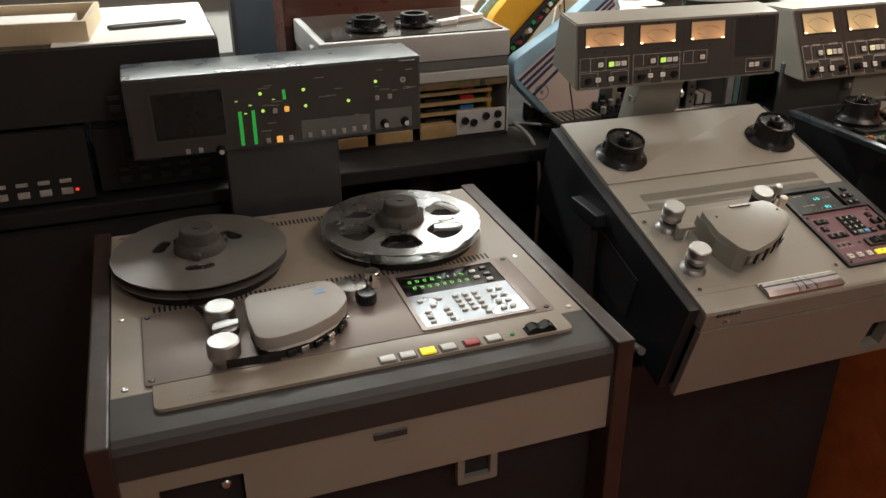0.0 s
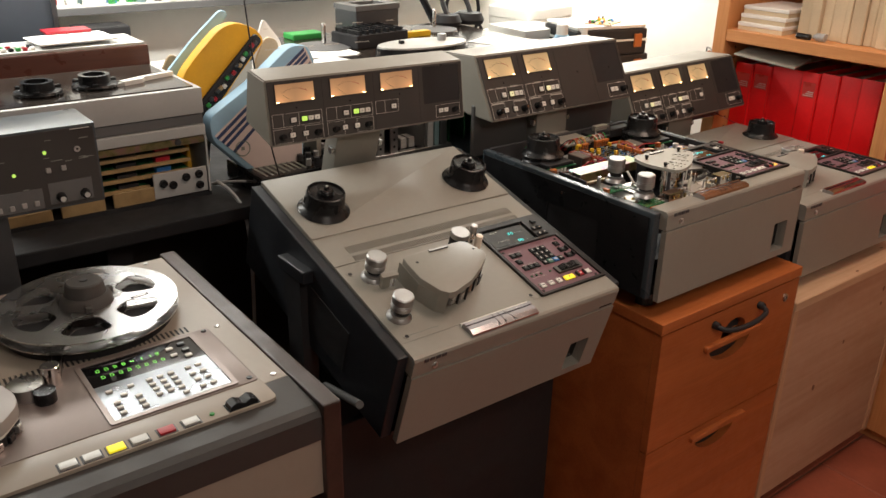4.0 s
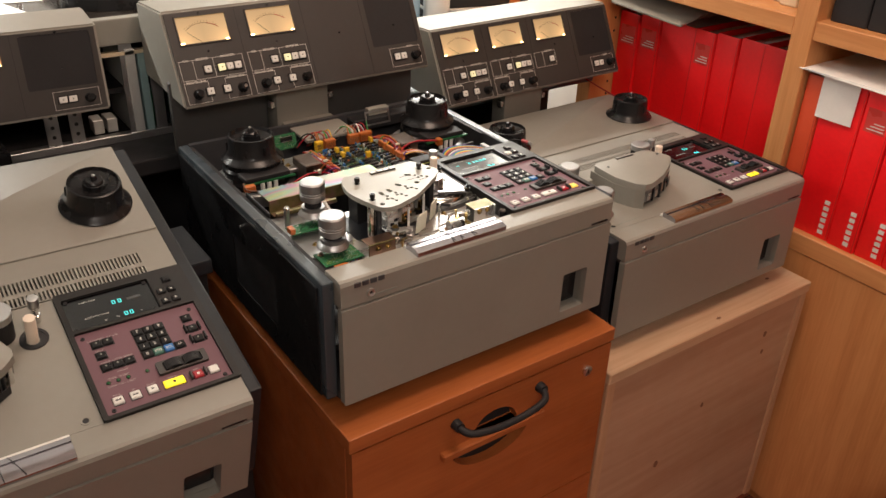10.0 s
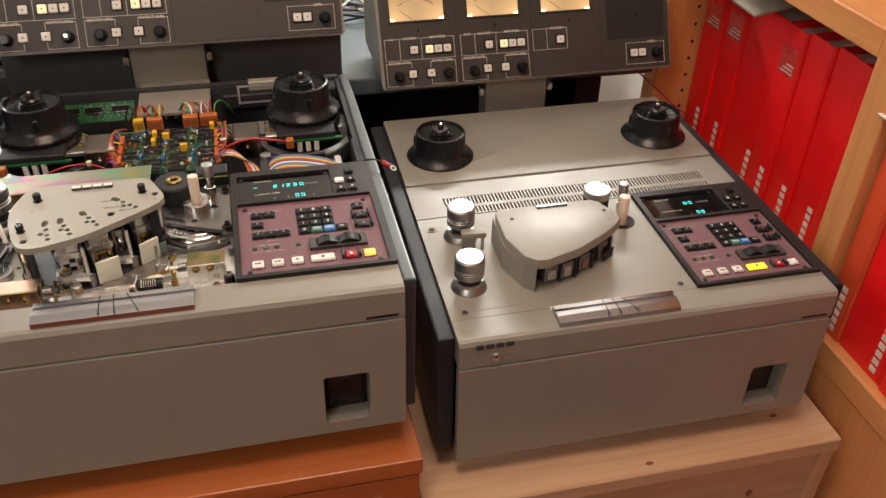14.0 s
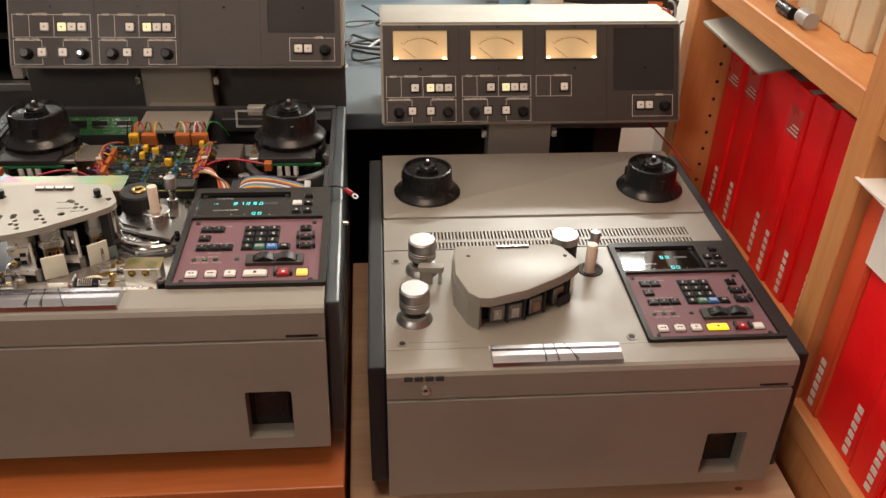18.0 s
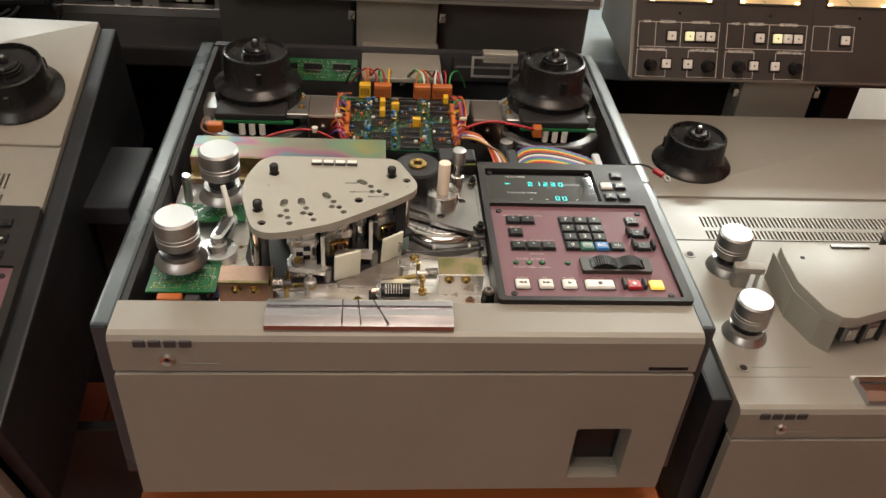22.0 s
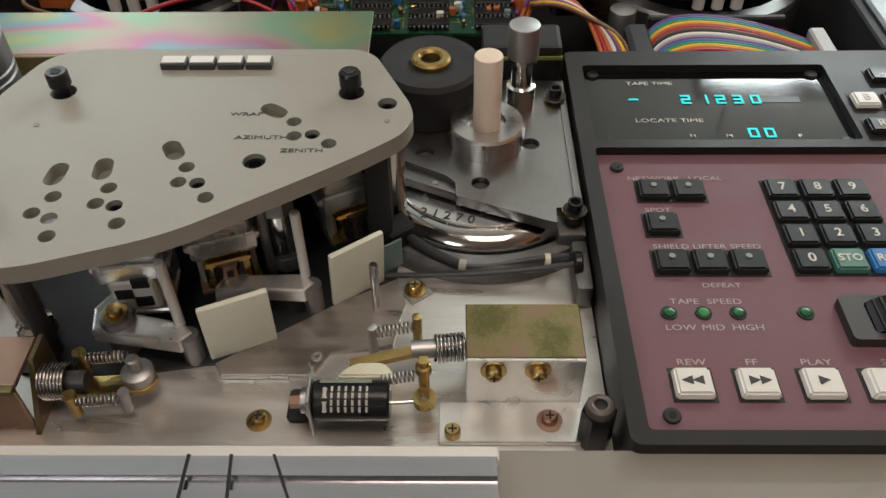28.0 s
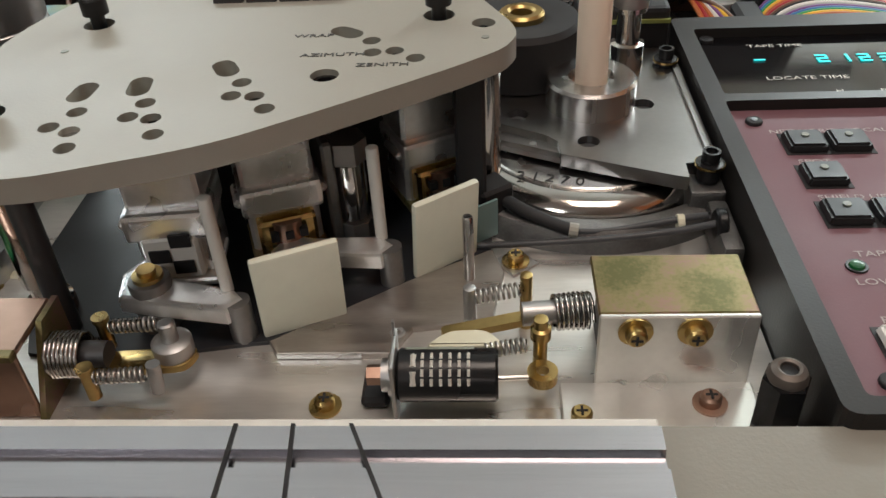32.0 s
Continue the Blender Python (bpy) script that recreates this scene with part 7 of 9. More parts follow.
pan("screen", 478, 297, 0.112, 0.078, 0.0012, BLACK, "blank black screen")
x, y = at_panel(478, 297)
part("screen_bezel", turned(holed(rect(x - 0.060, x + 0.060, y - 0.043, y + 0.043, 0.004), [rect(x - 0.056, x + 0.056, y - 0.039, y + 0.039, 0.003)], 0, 0.002), UP), CHARCOAL, u1)
for cx in (608, 643):
    x, y = at_panel(cx, 340)
    bars = bmesh.new()
    for k in range(20):
        box(x - 0.0030, x + 0.0030, 0.008 + k * 0.003, 0.0094 + k * 0.003, 0, 0.0008, bm=bars)
    part("level_bar", turned(bars, UP), BARGREEN, u1, "green level bars")
x, y = at_panel(729, 247)
bars = bmesh.new()
for k in range(6):
    box(x - 0.0026, x + 0.0026, y - 0.009 + k * 0.003, y - 0.0076 + k * 0.003, 0, 0.0008, bm=bars)
part("level_bar", turned(bars, UP), BARGREEN, u1, "green level bars")
for cx, cy in ((666, 246), (669, 289), (782, 236), (785, 277), (904, 265), (983, 216)):
    x, y = at_panel(cx, cy)
    part("lamp", turned(cyl(x, y, 0, 0.002, 0.0028, 12, 0.0006), UP), LITGREEN, u1, "lit green lamp")
for cx, cy in ((602, 265), (637, 275), (623, 295), (700, 260)):
    pan("lamp", cx, cy, 0.005, 0.0016, 0.0008, LITGREEN)
for cx, cy in ((463, 387), (496, 384), (676, 364), (738, 358), (701, 288), (985, 258), (1022, 254)):
    pan("key", cx, cy, 0.0078, 0.0085, 0.004, PANELKEY)
pan("key", 707, 361, 0.010, 0.011, 0.004, LITAMBER)
pan("key", 733, 284, 0.008, 0.009, 0.004, LITAMBER)
pan("key_field", 866, 332, 0.122, 0.034, 0.0008, MIDGREY)
for cx, cy in ((790, 352), (827, 347), (857, 345), (886, 342), (915, 338), (945, 335)):
    pan("key", cx, cy, 0.0078, 0.0085, 0.0045, PANELKEY)
pan("knob_field", 1032, 312, 0.068, 0.036, 0.0008, MIDGREY)
for cx, cy, r in ((1005, 325, 0.0075), (1065, 320, 0.0075), (548, 385, 0.007)):
    x, y = at_panel(cx, cy)
    k = knob(u1, x, y, UP, False, r)
    part("knob_cap", turned(cyl(x, y, 0.0144, 0.0150, r * 0.6, 14), UP), PALEGREY, u1)
x, y = at_panel(1062, 211)
part("jack", turned(lathe([(0.0022, 0), (0.005, 0), (0.005, 0.002), (0.0022, 0.002)], (x, y, 0), 16), UP), STEEL, u1)
rnd = random.Random(9)
for k in range(26):
    cx, cy = rnd.choice(((690, 230), (690, 270), (690, 315), (690, 340), (840, 210), (840, 255), (900, 235), (990, 190), (1060, 185), (1062, 235), (860, 312), (930, 305), (800, 318), (1000, 235)))
    pan("printed_bar", cx + rnd.uniform(-25, 25), cy + rnd.uniform(-6, 6), rnd.uniform(0.008, 0.02), 0.0012, 0.0003, GREYINSET)
pan("white_sticker", 1075, 162, 0.03, 0.001, 0.0004, WHITE)
part("pillar", box(-1.545, -1.345, 0.350, 0.40, -0.30, 0.061, 0.003), CHARCOAL, d1, "dark grey pillar")

# ---- stand under the tipped recorder ----
st = thing("recorder_stand", "black metal stand holding the tipped recorder", "stand", pose(0, 0, TOP))
for x0, x1, y0, y1, zt in ((-0.950, -0.912, 0.098, 0.194, -0.058), (-0.428, -0.378, 0.115, 0.240, -0.085)):
    part("arm_block", box(x0, x1, y0, y1, zt - 0.024, zt, 0.003), RAILBLACK, st, "dark plastic arm block")
    part("post", box(x0 + 0.004, x1 - 0.004, y0 + 0.02, y1 - 0.02, -TOP + 0.04, zt - 0.023), BLACKMATT, st)
    part("base_rail", box(x0, x1, 0.02, 0.36, -TOP, -TOP + 0.045, 0.004), BLACKMATT, st)
part("release_lever", rod((-0.935, 0.06, -0.27), (-0.958, -0.095, -0.217), 0.007, 14), MIDGREY, st, "grey release lever", True)
part("cradle", box(-0.93, -0.43, 0.10, 0.22, -0.34, -0.31), BLACKMATT, st)
for x in (-0.88, -0.50):
    part("prop", box(x, x + 0.04, 0.12, 0.18, -0.315, -0.215), BLACKMATT, st)
# added black sheet: stands in for the deep shade below the overhanging recorder
part("front_shroud", box(-0.945, -0.380, 0.03, 0.045, -TOP + 0.002, -0.345, 0.002, 1), BLACKMATT, st, "black sheet standing in for the shade under the recorder")

# ---- drawer pedestal ----
ped = thing("drawer_pedestal", "orange wood drawer pedestal with black handles", "drawer unit", pose(0, 0, TOP))
for x in (-0.325, 0.142):
    part("side", box(x, x + 0.018, -0.180, 0.42, -TOP + 0.03, -0.247), ORANGEWOOD, ped)
part("top_board", box(-0.328, 0.163, -0.2, 0.422, -0.247, -0.223, 0.002), ORANGEWOOD, ped)
part("back", box(-0.307, 0.142, 0.40, 0.418, -TOP + 0.03, -0.247), ORANGEWOOD, ped)
for z0, z1, hz in ((-0.532, -0.250, -0.326), (-0.880, -0.536, -0.556)):
    up = [(-0.076 + 0.043 * math.cos(a), hz + 0.006 + 0.037 * math.sin(a)) for a in np.linspace(0, math.pi, 14)]
    dn = [(-0.082 + 0.074 * math.cos(a), hz - 0.008 + 0.045 * math.sin(a)) for a in np.linspace(math.pi, 2 * math.pi, 18)]
    fr = holed(rect(-0.324, 0.159, z0, z1), [up, dn] if hz > -0.4 else [dn], 0, 0.018)
    d = part("drawer", turned(fr, Matrix.Translation((0, -0.181, 0)) @ Matrix.Rotation(radians(90), 4, "X")), ORANGEWOOD, ped, "drawer front with a half-round finger pull")
    part("pull_cup", box(-0.17, 0.0, -0.181, -0.165, hz - 0.06, hz + (0.05 if hz > -0.4 else 0.0)), BLACKMATT, d)
    part("pull_ledge", box(-0.178, 0.016, -0.210, -0.182, hz - 0.008, hz + 0.006, 0.002, 1), ORANGEWOOD, d)
hp = [(-0.152, -0.200, -0.276), (-0.152, -0.222, -0.279), (-0.135, -0.229, -0.284), (-0.072, -0.232, -0.289), (-0.010, -0.229, -0.284), (0.008, -0.222, -0.279), (0.008, -0.200, -0.276)]
wire("handle", hp, 0.0058, BLACKMATT, ped, "black bow handle", 8)
for x in (-0.152, 0.008):
    part("handle_foot", lathe([(0, 0), (0.009, 0), (0.008, -0.012), (0, -0.012)], (x, -0.199, -0.276), 16, axis="y"), BLACKMATT, ped, "", True)
part("lock", lathe([(0, 0), (0.0095, 0), (0.0095, -0.003), (0.007, -0.004), (0, -0.004)], (0.110, -0.199, -0.287), 22, axis="y"), STEEL, ped, "round steel lock", True)
part("keyhole", box(0.1092, 0.1108, -0.2035, -0.2028, -0.291, -0.283), BLACKMATT, ped)
for x in (-0.29, 0.12):
    for y in (-0.12, 0.36):
        part("castor", cyl(x, y, -TOP, -TOP + 0.032, 0.02, 14), BLACKMATT, ped)

# ---- pine box ----
PINEX = wood("raw_pine_across", (0.50, 0.31, 0.18), (0.68, 0.48, 0.32), 0.5, "x", 9)
PINEPALE = wood("raw_pine_panel", (0.42, 0.235, 0.14), (0.56, 0.355, 0.235), 0.62, "x", 5)
KNOT = surf("pine_knot", (0.21, 0.095, 0.05), 0.6, vary=0.3, scale=60)
pb = thing("pine_box", "raw pine box with knots standing on the floor", "box", pose(0, 0, TOP))
part("top_board", box(0.166, 0.729, -0.203, 0.40, -0.342, -0.318, 0.002, 1), PINEX, pb)
for x in (0.167, 0.708):
    part("side_board", box(x, x + 0.020, -0.200, 0.40, -TOP + 0.055, -0.342, 0.0015, 1), PINE, pb)
part("front_board", box(0.187, 0.708, -0.195, -0.175, -TOP + 0.055, -0.342), PINEPALE, pb)
part("rear_board", box(0.187, 0.708, 0.38, 0.398, -TOP + 0.055, -0.342), PINE, pb)
for x, z, r in ((0.62, -0.41, 0.005), (0.625, -0.455, 0.004), (0.35, -0.62, 0.006), (0.46, -0.52, 0.004)):
    part("knot", turned(cyl(0, 0, 0, 0.0006, r, 16), Matrix.Translation((x, -0.195, z)) @ Matrix.Rotation(radians(90), 4, "X") @ Matrix.Diagonal((1, 1.4, 1, 1))), KNOT, pb)
for x in (0.46, 0.66):
    part("knot", turned(cyl(0, 0, 0, 0.0005, 0.003, 12), Matrix.Translation((x, -0.175 + 0.03 * math.sin(x * 40), -0.318)) @ Matrix.Diagonal((1.8, 1, 1, 1))), KNOT, pb)
for x in (0.2, 0.69):
    part("runner", box(x - 0.03, x + 0.03, -0.16, 0.38, -TOP, -TOP + 0.055), BLACKMATT, pb)

# ---- bookshelf ----
shelf = thing("bookshelf", "oak veneer bookshelf with closed lower doors", "bookshelf", pose(0, 0, TOP))
for y in (0.495, -0.062, -0.92):
    part("upright", box(0.745, 1.12, y, y + 0.044, -TOP, 1.25, 0.002, 1), SHELFWOOD, shelf)
for y0, y1 in ((-0.018, 0.495), (-0.876, -0.062)):
    for z0, z1 in ((-0.282, -0.242), (0.134, 0.170), (0.56, 0.596)):
        part("board", box(0.747, 1.10, y0, y1, z0, z1, 0.002, 1), SHELFWOODY, shelf)
part("back_panel", box(1.10, 1.115, -0.876, 0.495, -TOP, 1.25), SHELFWOOD, shelf)
for y0, y1 in ((-0.016, 0.493), (-0.467, -0.064), (-0.874, -0.471)):
    part("door", box(0.750, 0.768, y0, y1, -TOP + 0.04, -0.284, 0.0015, 1), SHELFWOOD, shelf)
part("plinth", box(0.775, 0.79, -0.876, 0.495, -TOP, -TOP + 0.04), SHELFWOOD, shelf)
for k in range(11):
    part("peg_hole", turned(cyl(0, 0, 0, 0.0006, 0.0032, 10), Matrix.Translation((0.806, 0.495, -0.21 + 0.032 * k)) @ Matrix.Rotation(radians(90), 4, "X")), BLACKMATT, shelf)

ORANGERED = surf("orange_red_card", (0.70, 0.085, 0.03), 0.45, vary=0.06, scale=14)
LABELRED = surf("red_label_film", (0.66, 0.06, 0.05), 0.3, vary=0.04)


def binder(y0, y1, x, z1, mat=RED, label="red card ring binder standing on a shelf", bar=True, sticker=False, z0=-0.242, lean=0.0):
    b = thing("ring_binder", label, "binder", pose(x, y0, TOP + z0, lean), "ring binders")
    w, h = y1 - y0 - 0.0015, z1 - z0
    part("spine", box(0, 0.004, 0.001, w - 0.001, 0, h, 0.0016, 2), mat, b, "", True)
    for y in (0, w - 0.0028):
        part("board", box(0.002, 0.265, y, y + 0.0028, 0, h, 0.001, 1), mat, b)
    part("page_block", box(0.012, 0.25, 0.004, w - 0.004, 0.004, h - 0.012), PAPER, b)
    part("crease", box(-0.0004, 0.0002, 0.003, 0.0038, 0.002, h - 0.002), DULLRED, b)
    if bar:
        bars = bmesh.new()
        for k in range(6):
            box(-0.0006, 0.0003, 0.013, 0.024, 0.010 + k * 0.0128, 0.0185 + k * 0.0128, bm=bars)
        part("spine_print", bars, WHITE, b, "upright row of white print blocks")
    if sticker:
        part("spine_label", box(-0.0006, 0.0002, 0.008, w - 0.008, h - 0.075, h - 0.03), LABELRED, b, "small printed spine label")
        for k in range(3):
            part("label_bar", box(-0.0009, 0.0, 0.011, w - 0.013 - 0.006 * k, h - 0.07 + 0.006 * k, h - 0.068 + 0.006 * k), WHITE, b)
    return b


edges = [0.492, 0.428, 0.366, 0.262, 0.205, 0.145, 0.080, 0.018]
for k in range(7):
    binder(edges[k + 1], edges[k], 0.818 + 0.004 * (k % 3), 0.064 + (0.003 * k), bar=True, sticker=k in (0, 1, 3))
edges = [-0.064, -0.104, -0.190, -0.248, -0.306, -0.366, -0.428, -0.490, -0.552, -0.62]
for k in range(9):
    binder(edges[k + 1], edges[k], 0.760 + 0.003 * (k % 2), 0.070 + 0.002 * (k % 3), ORANGERED if k == 0 else RED, "orange-red card binder standing on a shelf" if k == 0 else "red card ring binder standing on a shelf", bar=True, sticker=k in (2, 3, 4, 6))
lab = solid(part("paper_label", turned(box(-0.037, 0.037, -0.0004, 0.0004, 0, 0.088), pose(0.7575, -0.138, TOP - 0.004, 0, 0, 92)), PAPER), "white paper label taped on a binder", "label")
for k in range(3):
    part("print_bar", turned(box(-0.018, 0.018 - 0.006 * k, -0.0008, 0.0, 0.062 - 0.008 * k, 0.0645 - 0.008 * k), pose(0.7575, -0.138, TOP - 0.004, 0, 0, 92)), DULLRED, lab)
for n, (y0, y1, x0, z, w) in enumerate(((-0.40, -0.058, 0.735, 0.0785, 0.2), (0.28, 0.47, 0.795, 0.0855, 0.19))):
    pl = thing("loose_papers", "loose white papers lying across the binders", "papers", pose(0, 0, TOP))
    for k in range(3):
        part("sheet", turned(box(-w / 2, w / 2, (y0 - y1) / 2, (y1 - y0) / 2, 0, 0.0012), pose(x0 + w / 2 + 0.004 * k, (y0 + y1) / 2 - 0.004 * k, z + 0.0014 * k + 0.002, 0, 0, 2 * k - 2)), PAPER, pl)
solid(part("plastic_sleeve", turned(box(-0.05, 0.05, -0.10, 0.10, 0, 0.006, 0.003, 2), pose(0.80, 0.36, TOP + 0.097, 4, -9, 4)), CREAM, smooth=True), "crumpled cream plastic sleeve on the binders", "sleeve")

# upper boards
OLDPAPER = surf("aged_cream_card", (0.62, 0.50, 0.34), 0.7, vary=0.1, scale=20, bump=0.1, bump_scale=200, objvary=0.12)
rnd = random.Random(12)
y = 0.30
while y > 0.0:
    w = rnd.choice((0.018, 0.024, 0.03, 0.04))
    h = rnd.uniform(0.24, 0.30)
    bk = thing("booklet", "aged cream card booklet standing on a shelf", "booklet", pose(0.80 + rnd.uniform(0, 0.02), y - w, TOP + 0.170), "booklets")
    part("cover", box(0, 0.2, 0, w - 0.001, 0, h, 0.002, 1), OLDPAPER, bk)
    part("page_block", box(0.004, 0.205, 0.002, w - 0.003, 0.003, h - 0.003), PAPER, bk)
    y -= w
for k in range(3):
    s = thing("flat_box", "flat white card box lying on a shelf", "box", pose(0.775 + 0.01 * k, 0.325, TOP + 0.170 + 0.024 * k), "flat boxes")
    part("lid", box(0, 0.2, 0, 0.155, 0.012, 0.0235, 0.002, 1), PAPER, s)
    part("tray", box(0.002, 0.198, 0.002, 0.153, 0.0, 0.012), OLDPAPER, s)
rel = thing("small_capacitor_can", "small black capacitor lying on the shelf", "capacitor", pose(0.775, 0.255, TOP + 0.1785))
part("can", lathe([(0, -0.02), (0.0085, -0.02), (0.0085, 0.02), (0, 0.02)], (0, 0, 0), 16, axis="y"), BLACK, rel, "", True)
part("end", lathe([(0, 0.02), (0.008, 0.02), (0.008, 0.0215), (0, 0.0215)], (0, 0, 0), 16, axis="y"), SATIN, rel)
jar = thing("small_glass_bottle", "small clear bottle lying on the shelf", "bottle", pose(0.778, 0.205, TOP + 0.182))
part("bottle", lathe([(0, -0.015), (0.011, -0.015), (0.011, 0.012), (0.006, 0.016), (0.006, 0.02), (0, 0.02)], (0, 0, 0), 16, axis="y"), GREYW, jar, "", True)
BLUEFILE = surf("dark_blue_card", (0.03, 0.05, 0.13), 0.5, vary=0.15, scale=20)
GREYFILE = surf("grey_card", (0.13, 0.14, 0.16), 0.5, vary=0.1, scale=20)
y = -0.068
for mat, w, nm, lb in ((BLACKMATT, 0.075, "lever_arch_file", "black lever arch file with a finger ring"), (BLACKMATT, 0.075, "lever_arch_file", "black lever arch file with a finger ring"), (OLDPAPER, 0.025, "spiral_notebook", "cream spiral-bound notebook standing upright"), (GREYFILE, 0.08, "lever_arch_file", "grey file with a white spine label"), (BLUEFILE, 0.075, "lever_arch_file", "dark blue lever arch file"), (BLACKMATT, 0.075, "lever_arch_file", "black lever arch file with a finger ring")):
    f = thing(nm, lb, "file", pose(0.775, y - w, TOP + 0.170), "files")
    part("spine", box(0, 0.004, 0, w - 0.003, 0, 0.315, 0.002, 1), mat, f)
    for yy in (0, w - 0.006):
        part("board", box(0.002, 0.28, yy, yy + 0.003, 0, 0.315, 0.001, 1), mat, f)
    part("page_block", box(0.01, 0.26, 0.004, w - 0.007, 0.004, 0.30), PAPER, f)
    if nm == "spiral_notebook":
        for k in range(14):
            part("spiral_ring", lathe([(0.006, -0.0012), (0.008, -0.0012), (0.008, 0.0012), (0.006, 0.0012)], (0.0, w / 2, 0.02 + 0.02 * k), 12), BLACKMATT, f)
    elif mat is BLACKMATT:
        part("finger_ring", lathe([(0.009, 0), (0.0125, 0), (0.0125, -0.0018), (0.009, -0.0018)], (-0.001, w / 2, 0.075), 22, axis="x"), STEEL, f, "", True)
    else:
        part("spine_label", box(-0.0008, 0, 0.012, w - 0.014, 0.10, 0.19), PAPER, f)
    y -= w
sp = thing("loudspeaker_cabinet", "dark grey box standing on the floor", "cabinet", pose(0.62, -0.66, 0, 0, 0, 4))
part("body", box(-0.13, 0.13, -0.12, 0.12, 0, 0.40, 0.006), CHARCOAL, sp)
part("top_tray", box(-0.13, 0.13, -0.12, 0.12, 0.401, 0.418, 0.004), GREYW, sp)


# ---- things on the workbench ----
GREYCASE = surf("grey_hammer_paint", (0.40, 0.40, 0.39), 0.4, vary=0.06, scale=12, bump=0.05)
LIDTOP = surf("dark_glossy_lid", (0.03, 0.024, 0.02), 0.18, vary=0.2, scale=8)
MAHOGANY = wood("mahogany_box", (0.07, 0.022, 0.014), (0.13, 0.045, 0.028), 0.35, "x", 12)
YELLOWBAG = surf("yellow_padded_cloth", (0.78, 0.40, 0.02), 0.7, vary=0.08, scale=20, bump=0.15, bump_scale=90)
BLUEBAG = surf("pale_blue_card", (0.30, 0.50, 0.66), 0.6, vary=0.08, scale=14)
PINKBAG = surf("pale_pink_card", (0.66, 0.55, 0.52), 0.65, vary=0.06, scale=14)
SCREEN = surf("dull_blue_grey_plastic", (0.055, 0.07, 0.09), 0.45, vary=0.1, scale=6)
TAN = surf("tan_circuit_strip", (0.33, 0.22, 0.10), 0.5, vary=0.2, scale=60)

BT = TOP - 0.06
# grey recorder with its card frame open
pc = thing("open_card_recorder", "grey metal recorder case with open circuit card slots", "recorder", pose(0, 0, TOP))
part("lid", box(-1.326, -0.914, 0.572, 0.86, 0.118, 0.172, 0.004), GREYCASE, pc, "pale grey metal lid", True)
part("lid_top", box(-1.312, -0.928, 0.584, 0.85, 0.172, 0.1745), LIDTOP, pc, "glossy dark lid top")
part("band", box(-1.324, -0.916, 0.576, 0.86, 0.096, 0.1165, 0.002), MIDGREY, pc)
part("middle_panel", box(-1.326, -0.914, 0.572, 0.86, 0.072, 0.095, 0.003), GREYCASE, pc)
for x in (-1.326, -0.918):
    part("side_wall", box(x, x + 0.004, 0.572, 0.86, -0.052, 0.072), GREYCASE, pc)
part("base", box(-1.326, -0.914, 0.572, 0.86, -0.06, -0.052), BLACKMATT, pc)
part("inner_back", box(-1.322, -0.918, 0.70, 0.71, -0.052, 0.072), BLACKMATT, pc)
part("lock_bar", box(-1.322, -0.918, 0.574, 0.580, 0.056, 0.071, 0.001, 1), GOLDZINC, pc)
part("lock", lathe([(0, 0), (0.007, 0), (0.006, -0.004), (0, -0.004)], (-0.975, 0.574, 0.064), 16, axis="y"), CHARCOAL, pc, "", True)
for k in range(4):
    z = 0.044 - 0.022 * k
    cd = part("circuit_card", box(-1.318, -0.95 if k < 3 else -1.04, 0.590, 0.70, z - 0.002, z, 0), PCB, pc, "circuit card in a slot")
    part("card_edge", box(-1.318, -0.95 if k < 3 else -1.04, 0.583, 0.590, z - 0.004, z + 0.003), TAN, cd)
    part("card_block", box(-1.02, -0.99, 0.590, 0.61, z, z + 0.012), REDPLASTIC if k < 2 else BLUE, cd)
    part("card_block", box(-1.10, -1.06, 0.592, 0.62, z, z + 0.009), BLACKMATT, cd)
cp2 = part("connector_panel", box(-1.035, -0.920, 0.574, 0.578, -0.050, 0.004, 0.001, 1), GREYCASE, pc, "grey connector panel")
for x, z in ((-1.015, -0.018), (-0.995, -0.024), (-0.966, -0.012), (-0.938, -0.010), (-0.938, -0.034)):
    part("socket", lathe([(0, 0), (0.0085, 0), (0.0085, -0.004), (0.005, -0.005), (0, -0.003)], (x, 0.574, z), 18, axis="y"), BLACK, cp2, "", True)
for k in range(3):
    part("tan_strip", box(-1.318 + k * 0.1, -1.235 + k * 0.1, 0.574, 0.582, -0.052, -0.030 + 0.004 * k, 0.001, 1), TAN, pc)
for z in (0.03, 0.13):
    part("side_clasp", box(-1.336, -1.327, 0.60, 0.63, z, z + 0.03, 0.002, 1), STEEL, pc)
for x, y in ((-1.205, 0.665), (-1.095, 0.675)):
    ad = thing("hub_adapter", "black flanged hub adapter lying on a lid", "hub adapter", pose(x, y, TOP + 0.1745), "loose hub adapters")
    part("flange", lathe([(0, 0), (0.043, 0), (0.045, 0.004), (0.043, 0.008), (0.03, 0.010), (0, 0.010)], (0, 0, 0), 36), BLACK, ad, "", True)
    part("collar", lathe([(0.022, 0.010), (0.031, 0.010), (0.030, 0.026), (0.022, 0.026)], (0, 0, 0), 36), BLACK, ad, "", True)
    for k in range(3):
        part("lug", turned(box(0.028, 0.046, -0.005, 0.005, 0.008, 0.014, 0.001, 1), Matrix.Rotation(radians(120 * k + 15), 4, "Z")), BLACK, ad)
fl = thing("white_plastic_lever", "white angled plastic lever on a dark lid", "lever", pose(-0.985, 0.68, TOP + 0.1745, 0, 0, 14))
